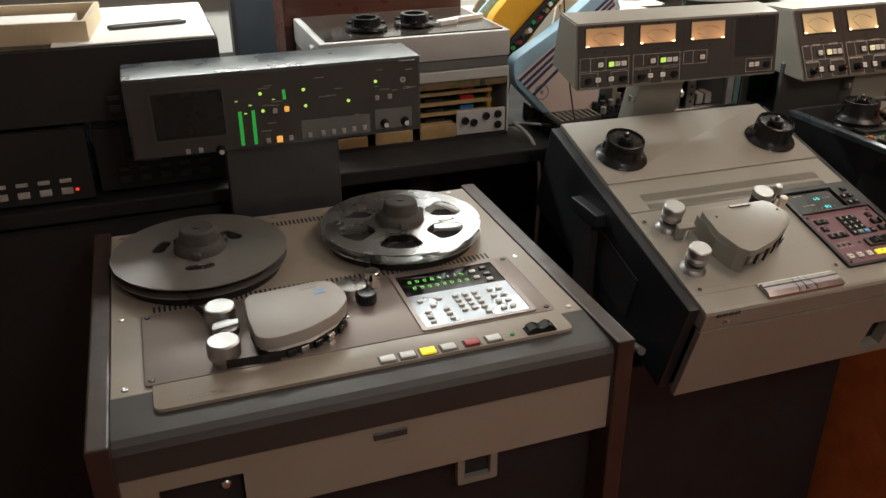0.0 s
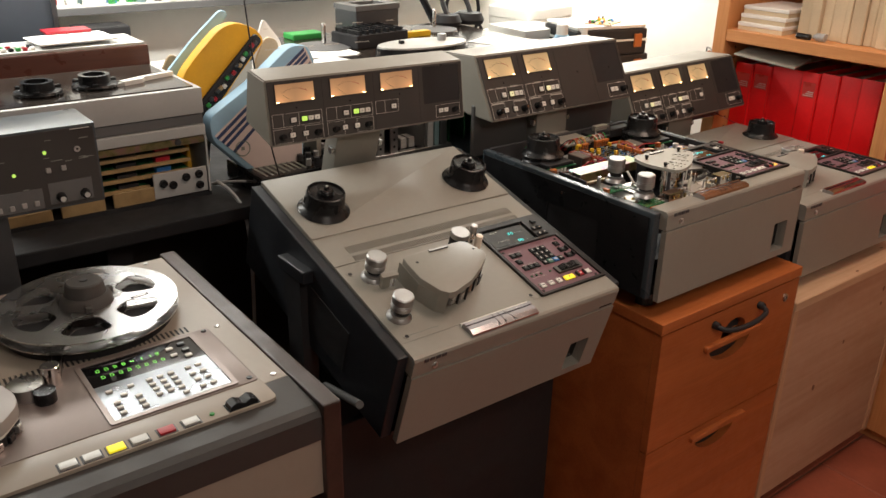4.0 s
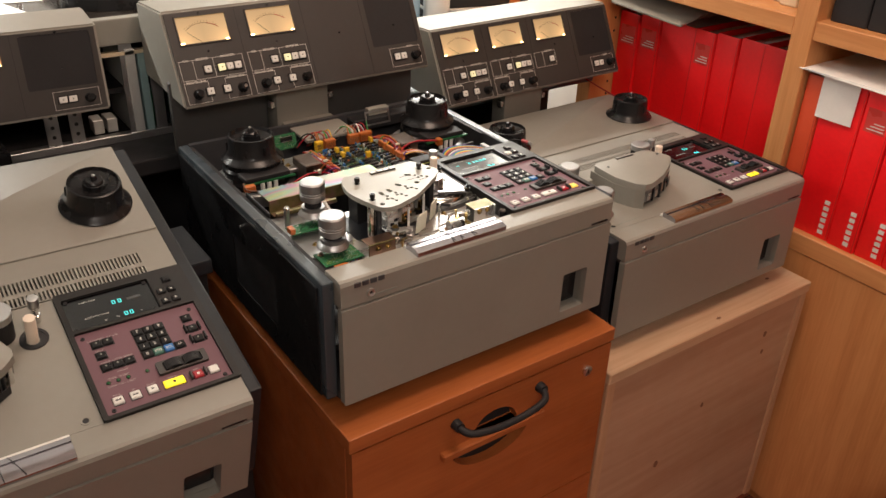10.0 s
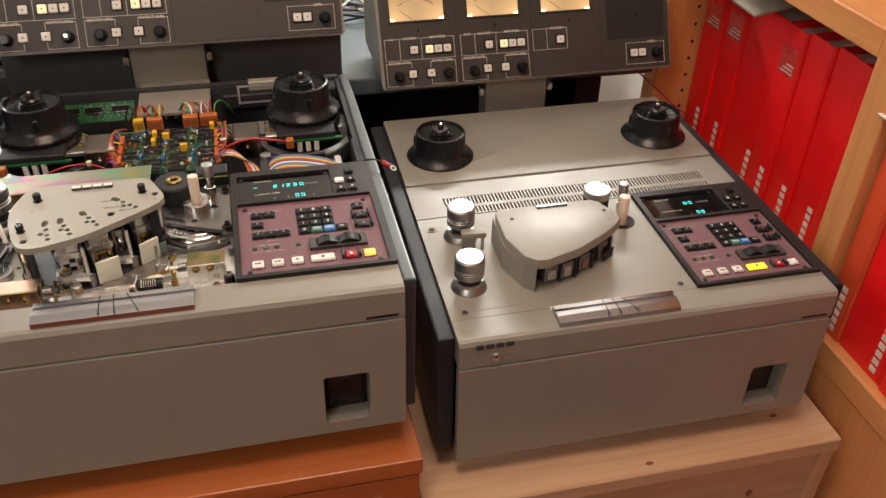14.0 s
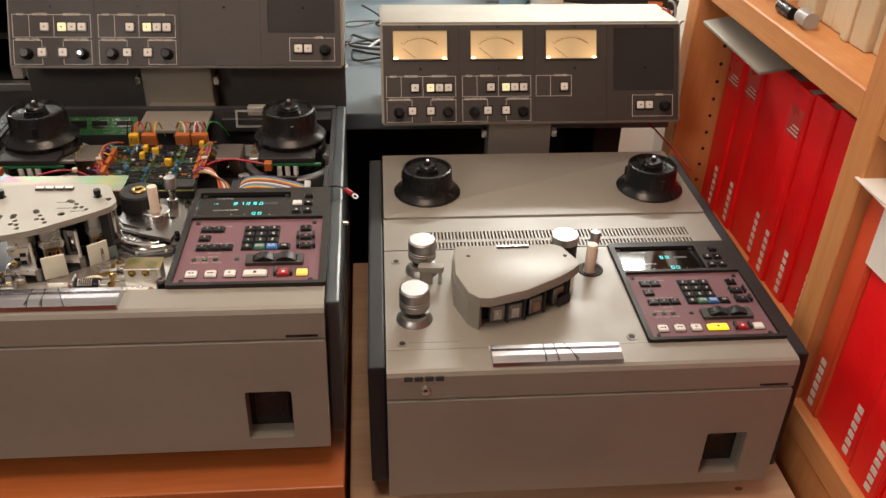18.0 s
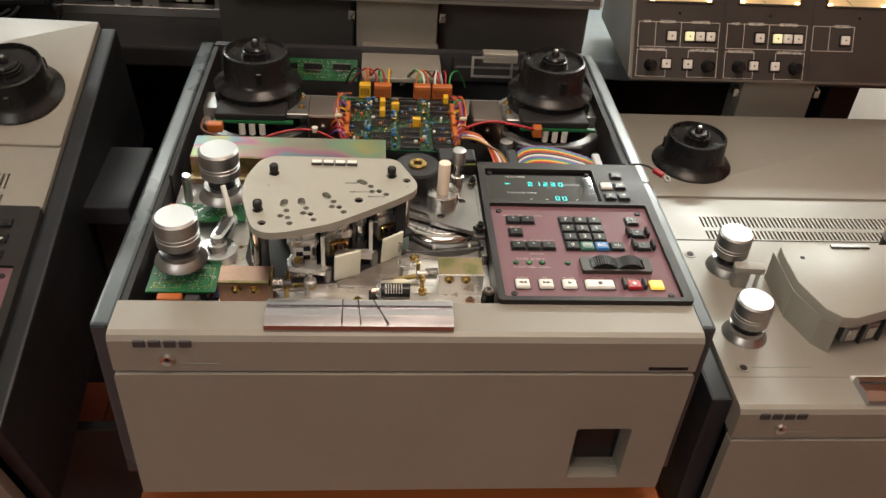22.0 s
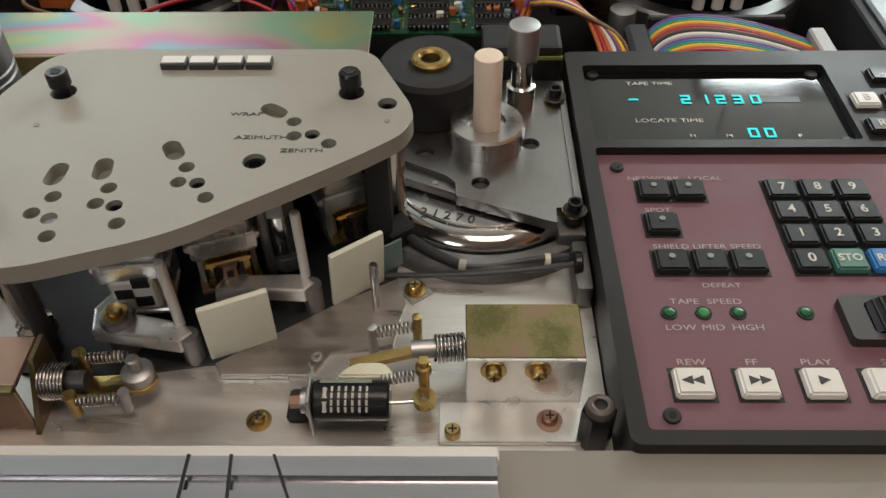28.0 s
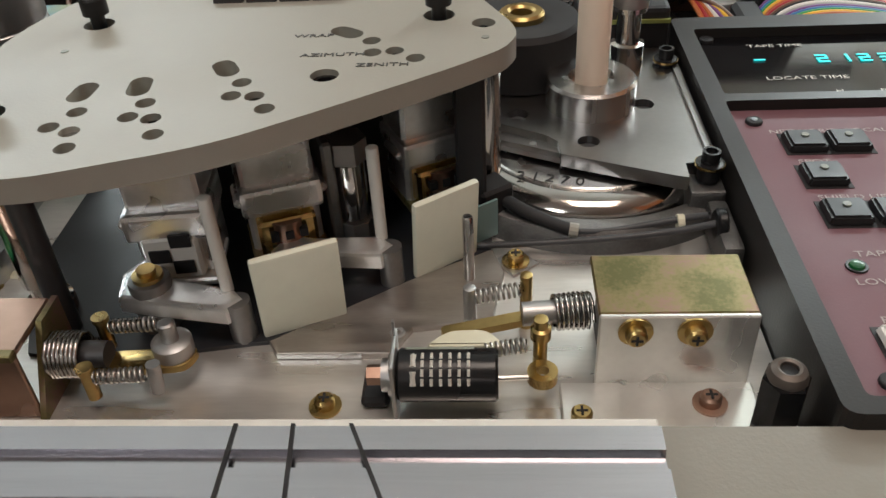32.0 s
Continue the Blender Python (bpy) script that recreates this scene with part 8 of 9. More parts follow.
part("blade", slab(rounded([(-0.065, -0.014), (-0.02, -0.012), (-0.01, 0.0), (0.065, 0.006), (0.065, 0.016), (-0.012, 0.014), (-0.065, 0.004)], 0.004), 0, 0.009, 0.001), WHITE, fl, "", True)
part("tip", slab([(-0.08, -0.008), (-0.065, -0.012), (-0.065, 0.002)], 0, 0.006), PALEGREY, fl)
br = thing("wooden_control_box", "mahogany remote control box with small keys", "control box", pose(0, 0, TOP))
part("body", box(-1.345, -0.915, 0.87, 1.02, -0.06, 0.215, 0.004), MAHOGANY, br)
part("key_plate", box(-1.338, -0.922, 0.875, 1.015, 0.215, 0.220), PALEGREY, br)
rnd = random.Random(2)
for k in range(24):
    part("key", box(-1.315 + 0.014 * (k % 12), -1.305 + 0.014 * (k % 12), 0.89 + 0.03 * (k // 12), 0.90 + 0.03 * (k // 12), 0.220, 0.227, 0.001, 1), (REDPLASTIC, WHITE, WHITE, BLACK, GREENW)[k % 5], br)
part("joystick", box(-1.245, -1.228, 0.90, 0.92, 0.220, 0.246, 0.003), BLACK, br)
sh = solid(part("paper_sheet", turned(box(-0.085, 0.085, -0.06, 0.06, 0, 0.003), pose(-1.06, 0.95, TOP + 0.228, 0, 0, 4)), PAPER), "white paper sheets on a control box", "paper")
solid(part("red_notebook", box(-1.10, -1.0, 1.0, 1.06, TOP + 0.2315, TOP + 0.238, 0.002), REDPLASTIC), "thin red notebook lying on a console", "notebook")

mon = thing("computer_monitor", "dark grey flat monitor standing on the workbench", "monitor", pose(-1.60, 1.14, BT, 0, 0, 6))
part("screen", box(0.165, 0.57, -0.02, 0.02, 0.04, 0.46, 0.006), SCREEN, mon, "dark screen")
part("bezel", holed(rect(0.163, 0.572, 0.038, 0.462, 0.004), [rect(0.175, 0.56, 0.05, 0.45)], 0, 0.006), CHARCOAL, mon, m=Matrix.Translation((0, -0.02, 0)) @ Matrix.Rotation(radians(90), 4, "X"))
part("stem", box(0.33, 0.41, -0.01, 0.03, 0.01, 0.06, 0.004), CHARCOAL, mon)
part("foot", box(0.25, 0.49, -0.09, 0.09, 0, 0.012, 0.004), CHARCOAL, mon)

# black decks
def black_deck(x0, x1, y0, z0, z1, seed, lit=False):
    d = thing("black_tape_deck", "black hi-fi deck with small grey keys", "hi-fi deck", pose(0, 0, TOP), "black decks")
    part("case", box(x0, x1, y0 + 0.006, y0 + 0.33, z0, z1, 0.003), BLACK, d)
    part("front", box(x0, x1, y0, y0 + 0.006, z0 + 0.002, z1 - 0.002, 0.001, 1), BLACKMATT, d)
    part("window", box(x0 + 0.05, x0 + 0.27, y0 - 0.002, y0, (z0 + z1) / 2 - 0.01, z1 - 0.018, 0.001, 1), BLACK, d)
    r = random.Random(seed)
    for k in range(10):
        x = x1 - 0.20 + 0.036 * (k % 5)
        z = z0 + 0.016 + 0.022 * (k // 5)
        part("key", box(x, x + 0.02, y0 - 0.004, y0, z, z + (0.012 if k < 5 else 0.007), 0.001, 1), PALEGREY if (lit and k % 5 > 0) else CHARCOAL, d)
    for k in range(4):
        x = x0 + 0.3 + 0.03 * k
        part("printed_bar", box(x, x + 0.016, y0 - 0.0006, y0, z1 - 0.022, z1 - 0.019), GREYINSET, d)
    if lit:
        part("red_lamp", box(x1 - 0.032, x1 - 0.026, y0 - 0.0046, y0 - 0.0038, z0 + 0.021, z0 + 0.026), glow("red_lamp", (1, 0.05, 0.03), 1.2), d)
    for x in (x0 + 0.04, x1 - 0.06):
        part("foot", box(x, x + 0.03, y0 + 0.04, y0 + 0.07, z0 - 0.006, z0), BLACKMATT, d)
    return d


rack = thing("black_cabinet", "black equipment cabinet beside the digital recorder", "cabinet", pose(0, 0, TOP))
part("case", box(-2.42, -1.56, 0.44, 0.459, -TOP + 0.02, -0.092), BLACKMATT, rack)
part("plinth", box(-2.40, -1.58, 0.442, 0.457, -TOP, -TOP + 0.02), BLACKMATT, rack)
black_deck(-2.34, -1.775, 0.475, -0.054, 0.083, 3, True)
black_deck(-2.30, -1.526, 0.470, 0.089, 0.222, 5)
black_deck(-1.765, -1.53, 0.50, -0.054, 0.07, 7)
tr = thing("card_tray", "open cardboard tray with papers on a black deck", "tray", pose(-1.92, 0.62, TOP + 0.222, 0, 0, -5))
part("floor", box(-0.20, 0.19, -0.10, 0.10, 0, 0.004), OLDPAPER, tr)
for a in ((-0.20, 0.19, -0.10, -0.092), (-0.20, 0.19, 0.092, 0.10), (-0.20, -0.192, -0.092, 0.092), (0.182, 0.19, -0.092, 0.092)):
    part("wall", box(*a, 0.004, 0.036), OLDPAPER, tr)
part("papers", box(-0.17, 0.15, -0.08, 0.08, 0.004, 0.02), PAPER, tr)
sc = thing("side_cutters", "small steel pliers lying on a white sheet", "pliers", pose(-1.64, 0.60, TOP + 0.2245, 0, 0, 10))
part("blade", slab([(-0.07, -0.006), (0.06, -0.012), (0.07, -0.006), (-0.06, 0.003)], 0, 0.006), CHARCOAL, sc)
part("blade", slab([(-0.07, 0.010), (0.06, 0.004), (0.065, 0.010), (-0.055, 0.018)], 0, 0.006), CHARCOAL, sc)
solid(part("white_sheet", box(-1.80, -1.530, 0.478, 0.83, TOP + 0.222, TOP + 0.2245), PAPER), "white paper sheet on a black deck", "paper")

# envelopes and bags leaning beside the grey recorder
def leaning(name, label, cat, pts, y0, depth, mat, lean=14, extra=None):
    ob = part(name, turned(slab(rounded(pts, 0.018, 4), 0, depth, 0.006), Matrix.Translation((0, y0, TOP)) @ Matrix.Rotation(radians(90 - lean), 4, "X")), mat, smooth=True)
    return solid(ob, label, cat)


yb = leaning("yellow_padded_bag", "yellow padded bag leaning on its corner", "bag", [(-0.93, -0.05), (-0.915, 0.176), (-0.877, 0.216), (-0.819, 0.268), (-0.778, 0.278), (-0.733, 0.258), (-0.716, 0.232), (-0.792, 0.155), (-0.86, 0.07), (-0.88, -0.05)], 0.70, 0.035, YELLOWBAG, 3)
leaning("blue_card_folder", "pale blue card folder leaning behind a yellow bag", "folder", [(-0.96, -0.05), (-0.925, 0.162), (-0.852, 0.235), (-0.777, 0.296), (-0.758, 0.285), (-0.81, 0.225), (-0.90, 0.10), (-0.92, -0.05)], 0.76, 0.008, BLUEBAG, 3)
leaning("brown_card_envelope", "brown card envelope standing behind a yellow bag", "envelope", [(-0.955, -0.05), (-0.93, 0.14), (-0.89, 0.205), (-0.86, 0.18), (-0.90, -0.05)], 0.80, 0.006, TAN, 3)
sb = leaning("striped_bag", "pale bag with blue top and dark stripes", "bag", [(-0.908, 0.104), (-0.801, 0.166), (-0.708, 0.236), (-0.664, 0.233), (-0.648, 0.189), (-0.68, 0.149), (-0.70, -0.055), (-0.80, -0.055), (-0.905, 0.055)], 0.60, 0.04, BLUEBAG, 3)
SM = Matrix.Translation((0, 0.60, TOP)) @ Matrix.Rotation(radians(87), 4, "X")
part("pale_field", turned(slab([(-0.900, 0.066), (-0.79, -0.045), (-0.704, -0.045), (-0.686, 0.148), (-0.656, 0.188), (-0.674, 0.230)], 0.0400, 0.0412), SM), PINKBAG, sb)
for k in range(4):
    o = (0.0, 0.010, 0.019, 0.034)[k]
    part("stripe", turned(slab([(-0.897 + o, 0.062 - o), (-0.892 + o, 0.057 - o), (-0.676 + o * 0.4, 0.222 - o * 0.9), (-0.677 + o * 0.4, 0.229 - o * 0.9)], 0.0412, 0.0418), SM), BLUEFILE, sb)
part("emblem", turned(lathe([(0.015, 0.0412), (0.0175, 0.0412), (0.0175, 0.0418), (0.015, 0.0418)], (-0.84, 0.03, 0), 24), SM), GREYINSET, sb)
part("emblem_mark", turned(box(-0.844, -0.836, 0.026, 0.034, 0.0412, 0.0417), SM), GREYINSET, sb)
cbd = leaning("bare_circuit_card", "dark circuit card with coloured parts leaning on a bag", "circuit card", [(-0.745, 0.256), (-0.728, 0.238), (-0.86, 0.095), (-0.89, -0.055), (-0.91, -0.055), (-0.89, 0.117)], 0.655, 0.006, BLACKMATT, 3)
CM = Matrix.Translation((0, 0.655, TOP)) @ Matrix.Rotation(radians(87), 4, "X")
for k in range(16):
    t = k / 16
    part("component", turned(box(-0.005, 0.005, -0.004, 0.004, 0.006, 0.014, 0.001, 1), CM @ pose(-0.872 + 0.13 * t, 0.112 + 0.13 * t + 0.005 * math.sin(k * 2.3), 0, 0, 0, 45)), (GREENW, CHARCOAL, REDPLASTIC, CHARCOAL, TAN, WHITE)[k % 6], cbd)
leaning("cream_envelope", "cream envelope leaning among the bags", "envelope", [(-0.76, -0.05), (-0.735, 0.19), (-0.705, 0.24), (-0.675, 0.23), (-0.66, -0.05)], 0.69, 0.006, OLDPAPER, 3)
leaning("white_paper_cone", "rolled white paper sheet standing up", "paper", [(-0.70, -0.055), (-0.665, 0.18), (-0.634, 0.258), (-0.588, 0.196), (-0.57, -0.055)], 0.85, 0.004, PAPER, 2)
mx = thing("small_mixer", "small black mixer with grey knobs on the workbench", "mixer", pose(-0.70, 0.575, BT, 4, 0, 6))
part("body", box(-0.14, 0.13, -0.075, 0.085, 0, 0.045, 0.006), BLACK, mx)
for k in range(18):
    part("knob", cyl(-0.01 + 0.022 * (k % 6), -0.05 + 0.034 * (k // 6), 0.045, 0.060, 0.0065, 12, 0.001), CHARCOAL if k % 4 else GREYW, mx)
for k in range(8):
    part("printed_bar", box(-0.125 + 0.014 * k, -0.119 + 0.014 * k, -0.06, 0.06, 0.045, 0.0454), GREYINSET, mx)
for k in range(5):
    part("jack_plug", cyl(0.0 + 0.025 * k, 0.070, 0.045, 0.075, 0.006, 10), (BLACKMATT, GREENW, BLACKMATT, BLUE, BLACKMATT)[k], mx)
for k in range(9):
    a = random.Random(k).uniform(-1, 1)
    c = wire("cable", [(-0.92 + 0.03 * k, 0.62, BT + 0.004), (-0.88 + 0.02 * k, 0.52 + 0.02 * a, BT + 0.03 + 0.02 * abs(a)), (-0.80 + 0.02 * k, 0.50, BT + 0.006), (-0.70 + 0.012 * k, 0.50 + 0.03 * a, BT + 0.02), (-0.60, 0.56 + 0.03 * a, BT + 0.05)], 0.0028, BLACKMATT if k % 3 else GREYW)
    solid(c, "thin cable lying in a tangle on the workbench", "cable", "bench cables")
c = wire("hanging_cable", [(-0.846, 0.50, TOP + 0.46), (-0.842, 0.49, TOP + 0.30), (-0.828, 0.48, TOP + 0.12), (-0.80, 0.475, TOP - 0.02), (-0.79, 0.44, TOP - 0.10)], 0.0016, BLACKMATT)
solid(c, "thin black cable hanging down in front of the bags", "cable")
c = wire("grey_cable", [(-0.905, 0.56, BT + 0.03), (-0.89, 0.50, BT + 0.02), (-0.882, 0.462, BT - 0.02), (-0.885, 0.45, BT - 0.12), (-0.90, 0.448, BT - 0.40)], 0.004, GREYW)
solid(c, "grey cable running down behind the decks", "cable")

# old tape machine chassis over a card frame
ch = thing("tape_machine_chassis", "beige-edged tape machine chassis with a dark top plate", "tape machine", pose(0, 0, TOP))
part("front_lip", box(-0.66, 0.12, 0.560, 0.582, 0.118, 0.164, 0.003), BEIGE, ch, "beige front lip")
part("top_plate", box(-0.66, 0.12, 0.582, 1.10, 0.148, 0.162, 0.002), LIDTOP, ch, "dark glossy top plate")
for x in (-0.66, 0.108):
    part("side_wall", box(x, x + 0.012, 0.562, 1.10, -0.06, 0.148), BEIGE, ch)
part("rear_wall", box(-0.648, 0.108, 1.088, 1.10, -0.06, 0.148), BLACKMATT, ch)
part("dark_shelf", box(-0.648, 0.108, 0.60, 1.08, 0.02, 0.03), BLACKMATT, ch)
for k, x in enumerate((-0.495, -0.455, -0.352)):
    pr_ = part("rack_rail", box(x, x + 0.022, 0.566, 0.572, -0.06, 0.118), SATIN, ch, "perforated metal rail")
    for j in range(9):
        part("rail_hole", lathe([(0, 0), (0.0035, 0), (0.0035, -0.0006), (0, -0.0006)], (x + 0.011, 0.566, -0.048 + 0.018 * j), 10, axis="y"), BLACKMATT, pr_)
part("bottom_rail", box(-0.648, -0.27, 0.562, 0.58, -0.06, -0.046, 0.001, 1), SATIN, ch, "bare metal bottom rail")
part("end_rail", box(-0.305, -0.285, 0.562, 0.568, -0.046, 0.098, 0.001, 1), SATIN, ch)
for x in (-0.412, -0.388):
    part("relay_block", box(x, x + 0.018, 0.585, 0.62, -0.046, -0.02, 0.001, 1), PALEGREY, ch)
part("teal_connector", box(-0.322, -0.308, 0.564, 0.60, -0.05, 0.10, 0.001, 1), TEAL, ch, "tall teal edge connector")
part("beige_board", box(-0.344, -0.326, 0.564, 0.72, -0.056, 0.108, 0.001, 1), PALEGREY, ch)
part("cross_strip", box(-0.648, 0.108, 0.564, 0.580, 0.098, 0.104), OLDPAPER, ch)
for k in range(6):
    part("card", box(-0.30 + 0.05 * k, -0.296 + 0.05 * k, 0.60, 0.80, -0.056, 0.015), PCB, ch)
ov = [(-0.275 + 0.135 * math.cos(a), 0.685 + 0.070 * math.sin(a)) for a in np.linspace(0, 2 * math.pi, 40)[:-1]]
tt = thing("oval_tape_cover", "black oval mechanism cover with a pale top", "cover", pose(0, 0, TOP + 0.162))
part("body", slab(ov, 0, 0.024, 0.003), BLACK, tt, "", True)
part("top", slab([(x * 0.97 - 0.275 * 0.03, y * 0.95 + 0.685 * 0.05) for x, y in ov], 0.024, 0.028, 0.001), PALEGREY, tt, "", True)
part("knob", cyl(-0.21, 0.69, 0.028, 0.045, 0.012, 18, 0.002), SATIN, tt)
part("knob", cyl(-0.33, 0.70, 0.028, 0.036, 0.008, 18, 0.002), BLACK, tt)
for x, y, r in ((-0.445, 0.895, 0.075), (-0.02, 0.98, 0.07)):
    tb = thing("turntable_disc", "flat grey turntable disc with a tall steel spindle", "turntable", pose(x, y, TOP + 0.162), "turntable discs")
    part("disc", lathe([(0, 0), (r, 0), (r, 0.004), (r * 0.6, 0.008), (0, 0.009)], (0, 0, 0), 40), MIDGREY, tb, "", True)
    part("spindle", cyl(0, 0, 0.008, 0.062, 0.006, 16, 0.002), STEEL, tb, "", True)
ob_ = thing("opened_drive", "black opened disc drive body", "drive", pose(-0.31, 0.88, TOP + 0.162, 0, 0, 8))
part("tray", box(-0.09, 0.09, -0.055, 0.055, 0, 0.035, 0.003), BLACKMATT, ob_)
for k in range(7):
    part("fin", box(-0.08 + 0.024 * k, -0.07 + 0.024 * k, -0.05, 0.05, 0.035, 0.045), BLACK, ob_)
o2 = thing("grey_drive_case", "grey plastic case with an open lid", "case", pose(-0.25, 0.99, TOP + 0.162, 0, 0, 5))
part("body", box(-0.075, 0.075, -0.05, 0.05, 0.0, 0.078, 0.004), CHARCOAL, o2)
part("lid", holed(rect(-0.077, 0.077, -0.052, 0.052), [rect(-0.045, 0.045, -0.03, 0.03)], 0.078, 0.092), MIDGREY, o2)
solid(part("green_tray", box(-0.47, -0.37, 1.02, 1.08, TOP + 0.162, TOP + 0.178, 0.004), GREENW), "small bright green plastic tray", "tray")
solid(part("yellow_strip", box(-0.20, -0.09, 0.90, 0.925, TOP + 0.162, TOP + 0.178, 0.003), YELLOW), "yellow plastic strip on a black plate", "strip")

for x, y, w, d, a in ((-0.565, 0.675, 0.17, 0.13, 12), (-0.52, 0.84, 0.21, 0.15, -8), (0.03, 0.70, 0.14, 0.18, 20)):
    sh = thing("paper_sheet", "white paper sheets lying on a tape machine chassis", "paper", pose(x, y, TOP + 0.1625, 0, 0, a), "papers on the chassis")
    for k in range(2):
        part("sheet", turned(box(-w / 2, w / 2, -d / 2, d / 2, 0.0008 * k, 0.0008 * k + 0.0006), pose(0.006 * k, 0.004 * k, 0, 0, 0, 5 * k)), PAPER, sh)
# lamp arm, toolboxes and pale boxes at the far end
la = thing("bench_lamp_arm", "black bench lamp arm with coiled cable", "lamp", pose(0, 0, BT))
part("base", box(0.16, 0.30, 1.16, 1.26, 0, 0.05, 0.004), BLACKMATT, la)
part("lower_arm", rod((0.24, 1.20, 0.05), (0.06, 1.16, 0.30), 0.012, 10), BLACKMATT, la)
part("upper_arm", rod((0.06, 1.16, 0.30), (0.34, 1.18, 0.40), 0.012, 10), BLACKMATT, la)
wire("lamp_cable", [(0.24, 1.18, 0.05), (0.30, 1.12, 0.22), (0.22, 1.10, 0.36), (0.10, 1.10, 0.30), (0.14, 1.12, 0.20), (0.26, 1.14, 0.28), (0.34, 1.14, 0.10)], 0.006, BLACKMATT, la)
hd = thing("black_headphones", "black headphones lying on the workbench", "headphones", pose(0.10, 1.02, TOP + 0.165))
for x in (-0.04, 0.05):
    part("ear_cup", lathe([(0, 0), (0.04, 0), (0.045, 0.012), (0.036, 0.032), (0, 0.034)], (x, 0, 0), 24), BLACKMATT, hd, "", True)
wire("headband", [(-0.04, 0, 0.03), (-0.05, 0.04, 0.09), (0.0, 0.06, 0.12), (0.06, 0.04, 0.09), (0.05, 0, 0.03)], 0.008, BLACKMATT, hd)
for n, (z, w) in enumerate(((0.0, 0.300), (0.088, 0.290))):
    tb = thing("tool_case", "black tool case with a white rim and orange latches", "tool case", pose(0.735 - 0.01 * n, 1.02, BT + z, 0, 0, -14), "tool cases")
    part("base", box(-w / 2, w / 2, -0.11, 0.11, 0, 0.045, 0.006), BLACKMATT, tb)
    part("rim", box(-w / 2 - 0.002, w / 2 + 0.002, -0.112, 0.112, 0.045, 0.052, 0.002), WHITE, tb)
    part("lid", box(-w / 2, w / 2, -0.11, 0.11, 0.052, 0.087, 0.006), BLACKMATT, tb)
    part("latch", box(-0.145, -0.115, -0.118, -0.110, 0.025, 0.070, 0.002), ORANGE, tb)
    part("latch", box(0.09, 0.12, -0.118, -0.110, 0.025, 0.070, 0.002), ORANGE, tb)
solid(part("white_tray", turned(box(-0.14, 0.14, -0.105, 0.105, 0, 0.012, 0.004), pose(0.725, 1.02, BT + 0.176, 0, 0, -14)), WHITE), "shallow white plastic tray on a tool case", "tray")
pcbx = solid(part("loose_circuit_board", turned(box(-0.06, 0.06, -0.045, 0.045, 0, 0.003), pose(0.72, 0.98, BT + 0.1885, 0, 0, 20)), TAN), "small tan circuit board with coloured parts", "circuit board")
rnd = random.Random(21)
for k in range(22):
    part("component", turned(box(-0.005, 0.005, -0.004, 0.004, 0.003, 0.003 + rnd.uniform(0.004, 0.014), 0.001, 1), pose(0.72, 0.98, BT + 0.1885, 0, 0, 20) @ pose(rnd.uniform(-0.052, 0.052), rnd.uniform(-0.038, 0.038), 0, 0, 0, 90 * (k % 2))), (REDPLASTIC, BLUE, BLACKMATT, YELLOW, GREENW, WHITE)[k % 6], pcbx)
for k, (x, y, w, d, h, mat, nm, lb) in enumerate(((0.99, 1.14, 0.20, 0.20, 0.16, PALEGREY, "grey_box", "pale grey instrument box"), (0.45, 1.34, 0.30, 0.18, 0.12, YELLOW, "yellow_crate", "yellow plastic crate of small parts"), (0.76, 1.40, 0.26, 0.2, 0.2, WHITE, "white_carton", "white cardboard carton at the back of the workbench"), (0.10, 1.40, 0.30, 0.16, 0.1, WHITE, "white_carton", "white cardboard carton at the back of the workbench"), (-0.55, 1.38, 0.36, 0.18, 0.12, PAPER, "paper_stack", "stack of white papers on the workbench"), (-0.95, 1.35, 0.25, 0.2, 0.14, WHITE, "white_carton", "white cardboard carton at the back of the workbench"))):
    if x > 0.9:
        x = 0.58
        y = 1.22
    b = thing(nm, lb, "box", pose(x, y, BT, 0, 0, 3 * (k % 3)), "")
    part("body", box(-w / 2, w / 2, -d / 2, d / 2, 0, h * 0.8, 0.004), mat, b)
    part("lid", box(-w / 2 - 0.002, w / 2 + 0.002, -d / 2 - 0.002, d / 2 + 0.002, h * 0.8, h, 0.004), mat if mat is not YELLOW else WHITE, b)
spray = thing("spray_can", "blue and white spray can", "spray can", pose(0.52, 0.98, BT))
part("can", lathe([(0, 0), (0.029, 0), (0.03, 0.004), (0.03, 0.15), (0.022, 0.165), (0, 0.165)], (0, 0, 0), 28), BLUEBAG, spray, "", True)
part("cap", cyl(0, 0, 0.165, 0.20, 0.02, 20, 0.003), WHITE, spray)
btl = thing("white_bottle", "white plastic bottle on the workbench", "bottle", pose(0.59, 0.95, BT))
part("bottle", lathe([(0, 0), (0.034, 0), (0.036, 0.004), (0.036, 0.13), (0.024, 0.16), (0.014, 0.165), (0, 0.165)], (0, 0, 0), 28), WHITE, btl, "", True)
part("cap", cyl(0, 0, 0.165, 0.19, 0.016, 20, 0.002), WHITE, btl)
rnd = random.Random(31)
for k in range(34):
    x, y = 0.42 + rnd.uniform(-0.26, 0.24), 0.62 + rnd.uniform(-0.06, 0.30)
    pts = [(x + rnd.uniform(-0.12, 0.12), y + rnd.uniform(-0.08, 0.10), BT + 0.004 + rnd.uniform(0, 0.03)) for _ in range(6)]
    c = wire("cable", pts, rnd.choice((0.0016, 0.0022, 0.003)), (CHARCOAL, BLACKMATT, GREYW, CHARCOAL)[k % 4])
    solid(c, "grey cable tangled on the worktop", "cable", "bench cables")
c = wire("red_lead", [(0.63, 0.50, TOP - 0.02), (0.66, 0.47, TOP - 0.06), (0.70, 0.42, TOP - 0.09), (0.722, 0.36, TOP - 0.11), (0.715, 0.32, TOP - 0.1)], 0.0016, REDPLASTIC)
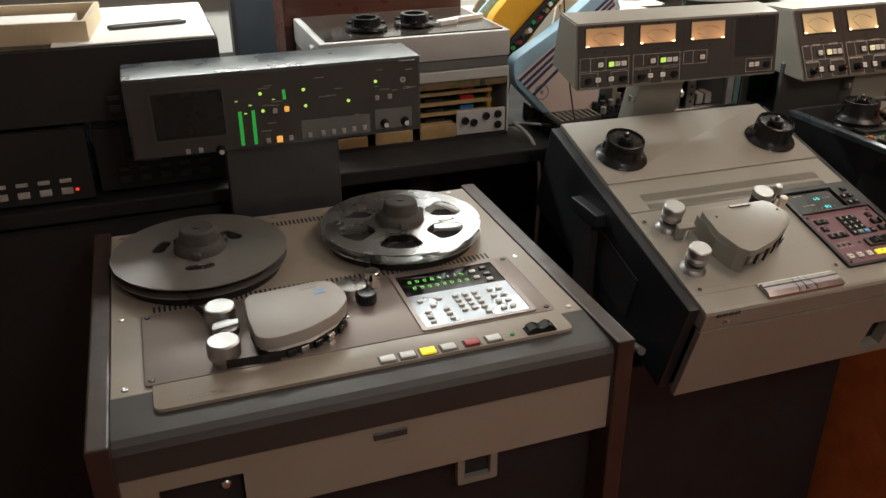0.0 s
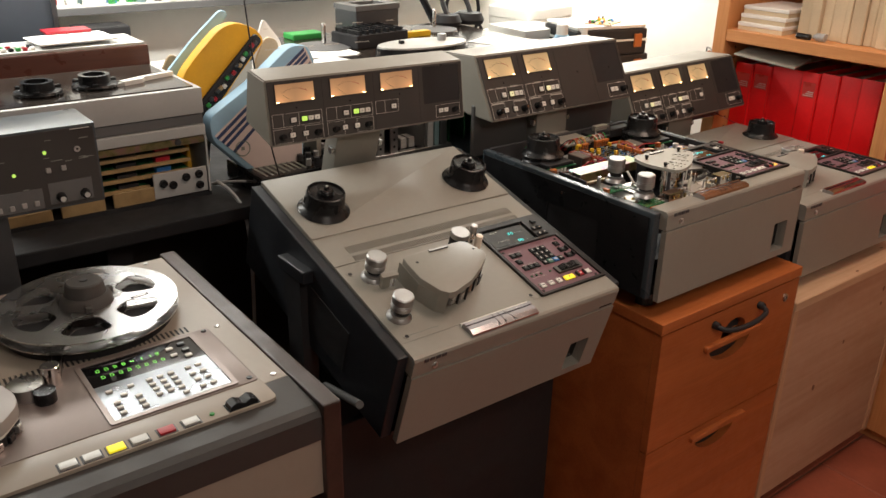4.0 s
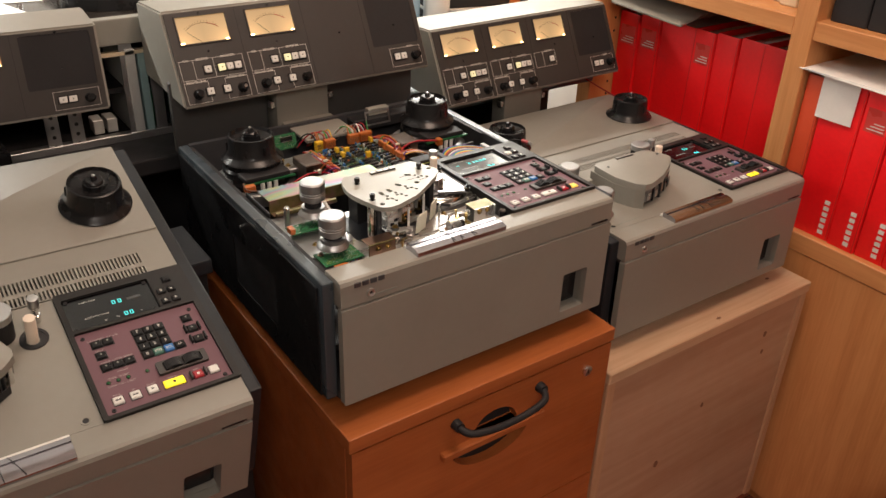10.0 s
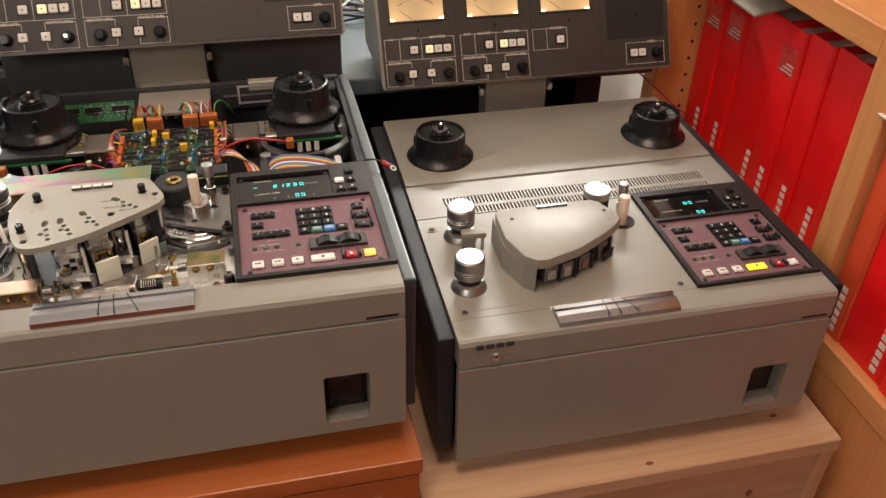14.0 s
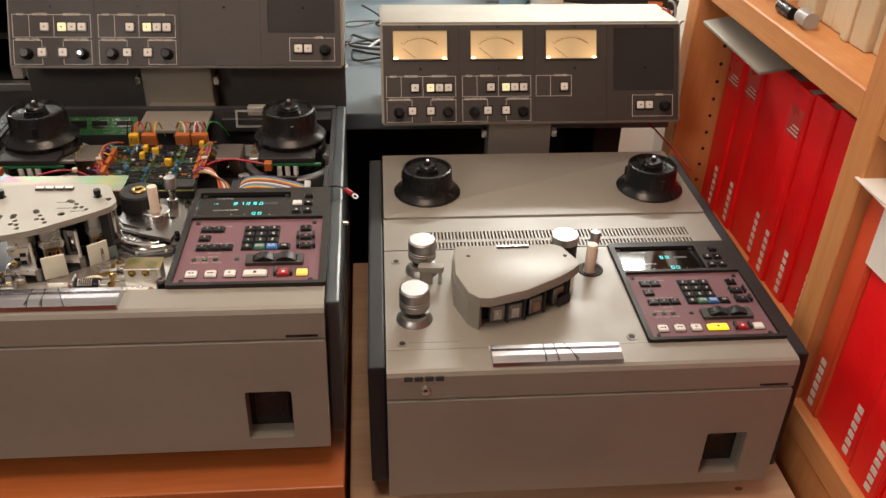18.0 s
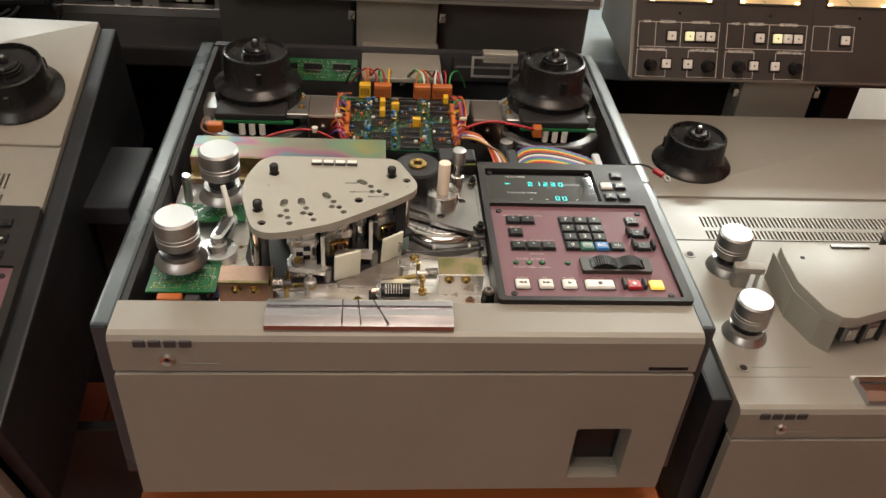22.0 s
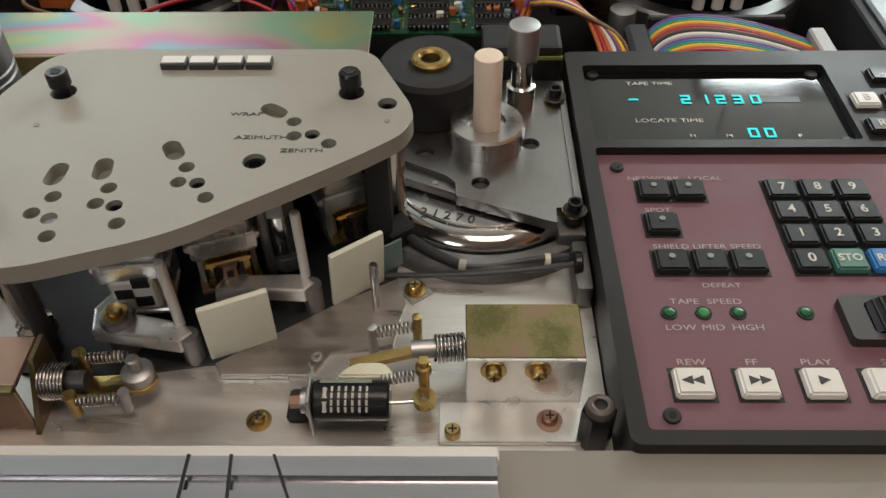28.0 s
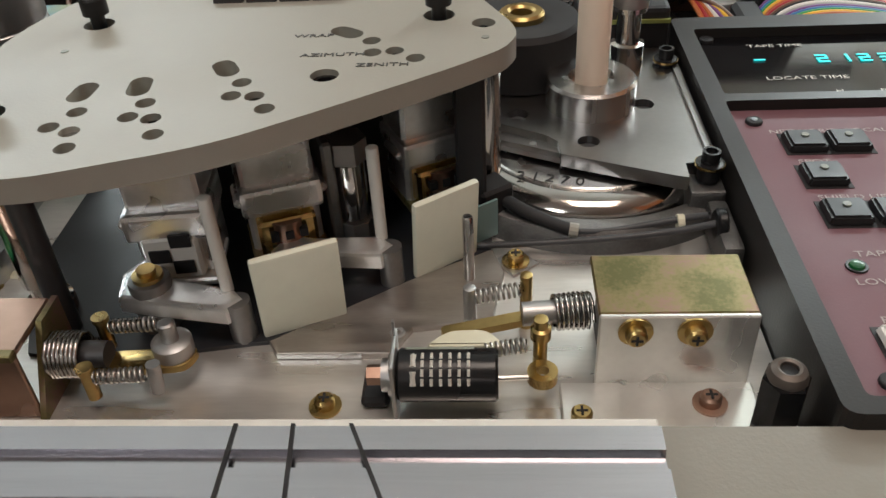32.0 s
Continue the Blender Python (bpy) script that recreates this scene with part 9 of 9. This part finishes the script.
solid(c, "thin red lead looping beside a recorder", "cable")
for k in range(10):
    pts = [(0.70 + rnd.uniform(-0.02, 0.03), 0.50 + rnd.uniform(0, 0.06), TOP + 0.05 + rnd.uniform(-0.08, 0.07)) for _ in range(5)]
    c = wire("cable", pts, 0.002, (REDPLASTIC, BLACKMATT, ORANGE, GREYW, BLACKMATT)[k % 5])
    solid(c, "coloured lead hanging behind a meter housing", "cable", "hanging leads")

# wall ledge with small parts
lg = thing("wall_ledge", "long white ledge along the wall crowded with small parts", "ledge", pose(0, 0, TOP))
part("board", box(-2.4, 0.75, 1.50, 1.62, 0.200, 0.222, 0.003), MIDGREY, lg, "grey ledge edge")
part("top", box(-2.4, 0.75, 1.505, 1.62, 0.222, 0.226), WHITE, lg)
groups = {}
for k in range(420):
    mat = rnd.choice((WHITE, WHITE, PAPER, REDPLASTIC, BLUE, YELLOW, GREENW, BLACKMATT, PALEGREY, TEAL))
    bm = groups.setdefault(mat.name, (mat, bmesh.new()))[1]
    x, y, s = rnd.uniform(-2.3, 0.7), rnd.uniform(1.515, 1.60), rnd.uniform(0.005, 0.02)
    turned_box = turned(box(-s, s, -s * 0.6, s * 0.6, 0, s * rnd.uniform(0.5, 2.2)), pose(x, y, TOP + 0.226, 0, 0, rnd.uniform(0, 90)))
    merge(bm, turned_box)
for mat, bm in groups.values():
    tagged(part("small_parts", bm, mat), "heap of small loose parts on the ledge", "small parts", kind="stuff")
wd = thing("wall_panel", "white lit panel over the ledge", "panel", pose(0, 0, TOP))
part("board", box(-2.4, 0.75, 1.600, 1.62, 0.226, 0.75), WHITE, wd)
part("rail", box(-2.4, 0.75, 1.590, 1.62, 0.75, 0.78, 0.003), MIDGREY, wd)
rb = thing("dark_wall_box", "dark box with a red cap by the wall", "box", pose(-0.86, 1.44, BT))
part("body", box(-0.07, 0.07, -0.05, 0.05, 0, 0.24, 0.004), BLACKMATT, rb)
part("red_cap", lathe([(0, 0), (0.035, 0), (0.033, 0.02), (0.02, 0.035), (0, 0.038)], (0, -0.05, 0.17), 20, axis="y"), REDPLASTIC, rb, "", True)
for tx, ty, tz, half in ((-1.15, 1.10, 1.65, 0.65), (0.77, 1.25, 1.725, 0.31)):
    tube = thing("bench_tube_light", "long white tube light over the workbench", "lamp", pose(tx, ty, tz), "tube lights")
    part("housing", box(-half - 0.02, half + 0.02, -0.05, 0.05, 0, 0.04, 0.004), WHITE, tube)
    for x in (-half * 0.8, half * 0.8):
        part("hanger", rod((x, 0, 0.04), (x, 0, 2.5 - tz), 0.003, 8), STEEL, tube)
cl = thing("ceiling_lamp", "square white ceiling lamp", "lamp", pose(0.05, -0.28, 2.5), "ceiling lamps")
part("housing", box(-0.32, 0.32, -0.32, 0.32, -0.03, 0, 0.004), WHITE, cl)
cl = thing("ceiling_spot_lamp", "white adjustable lamp hanging from the ceiling", "lamp", look((-1.05, -1.75, 2.30), (0.5, -0.1, 0.8)), "ceiling lamps")
part("shade", box(-0.27, 0.27, -0.27, 0.27, 0.006, 0.05, 0.004), WHITE, cl)
part("stem", rod((0, 0, 0.05), (0, 0.09, 0.13), 0.008, 10), WHITE, cl)
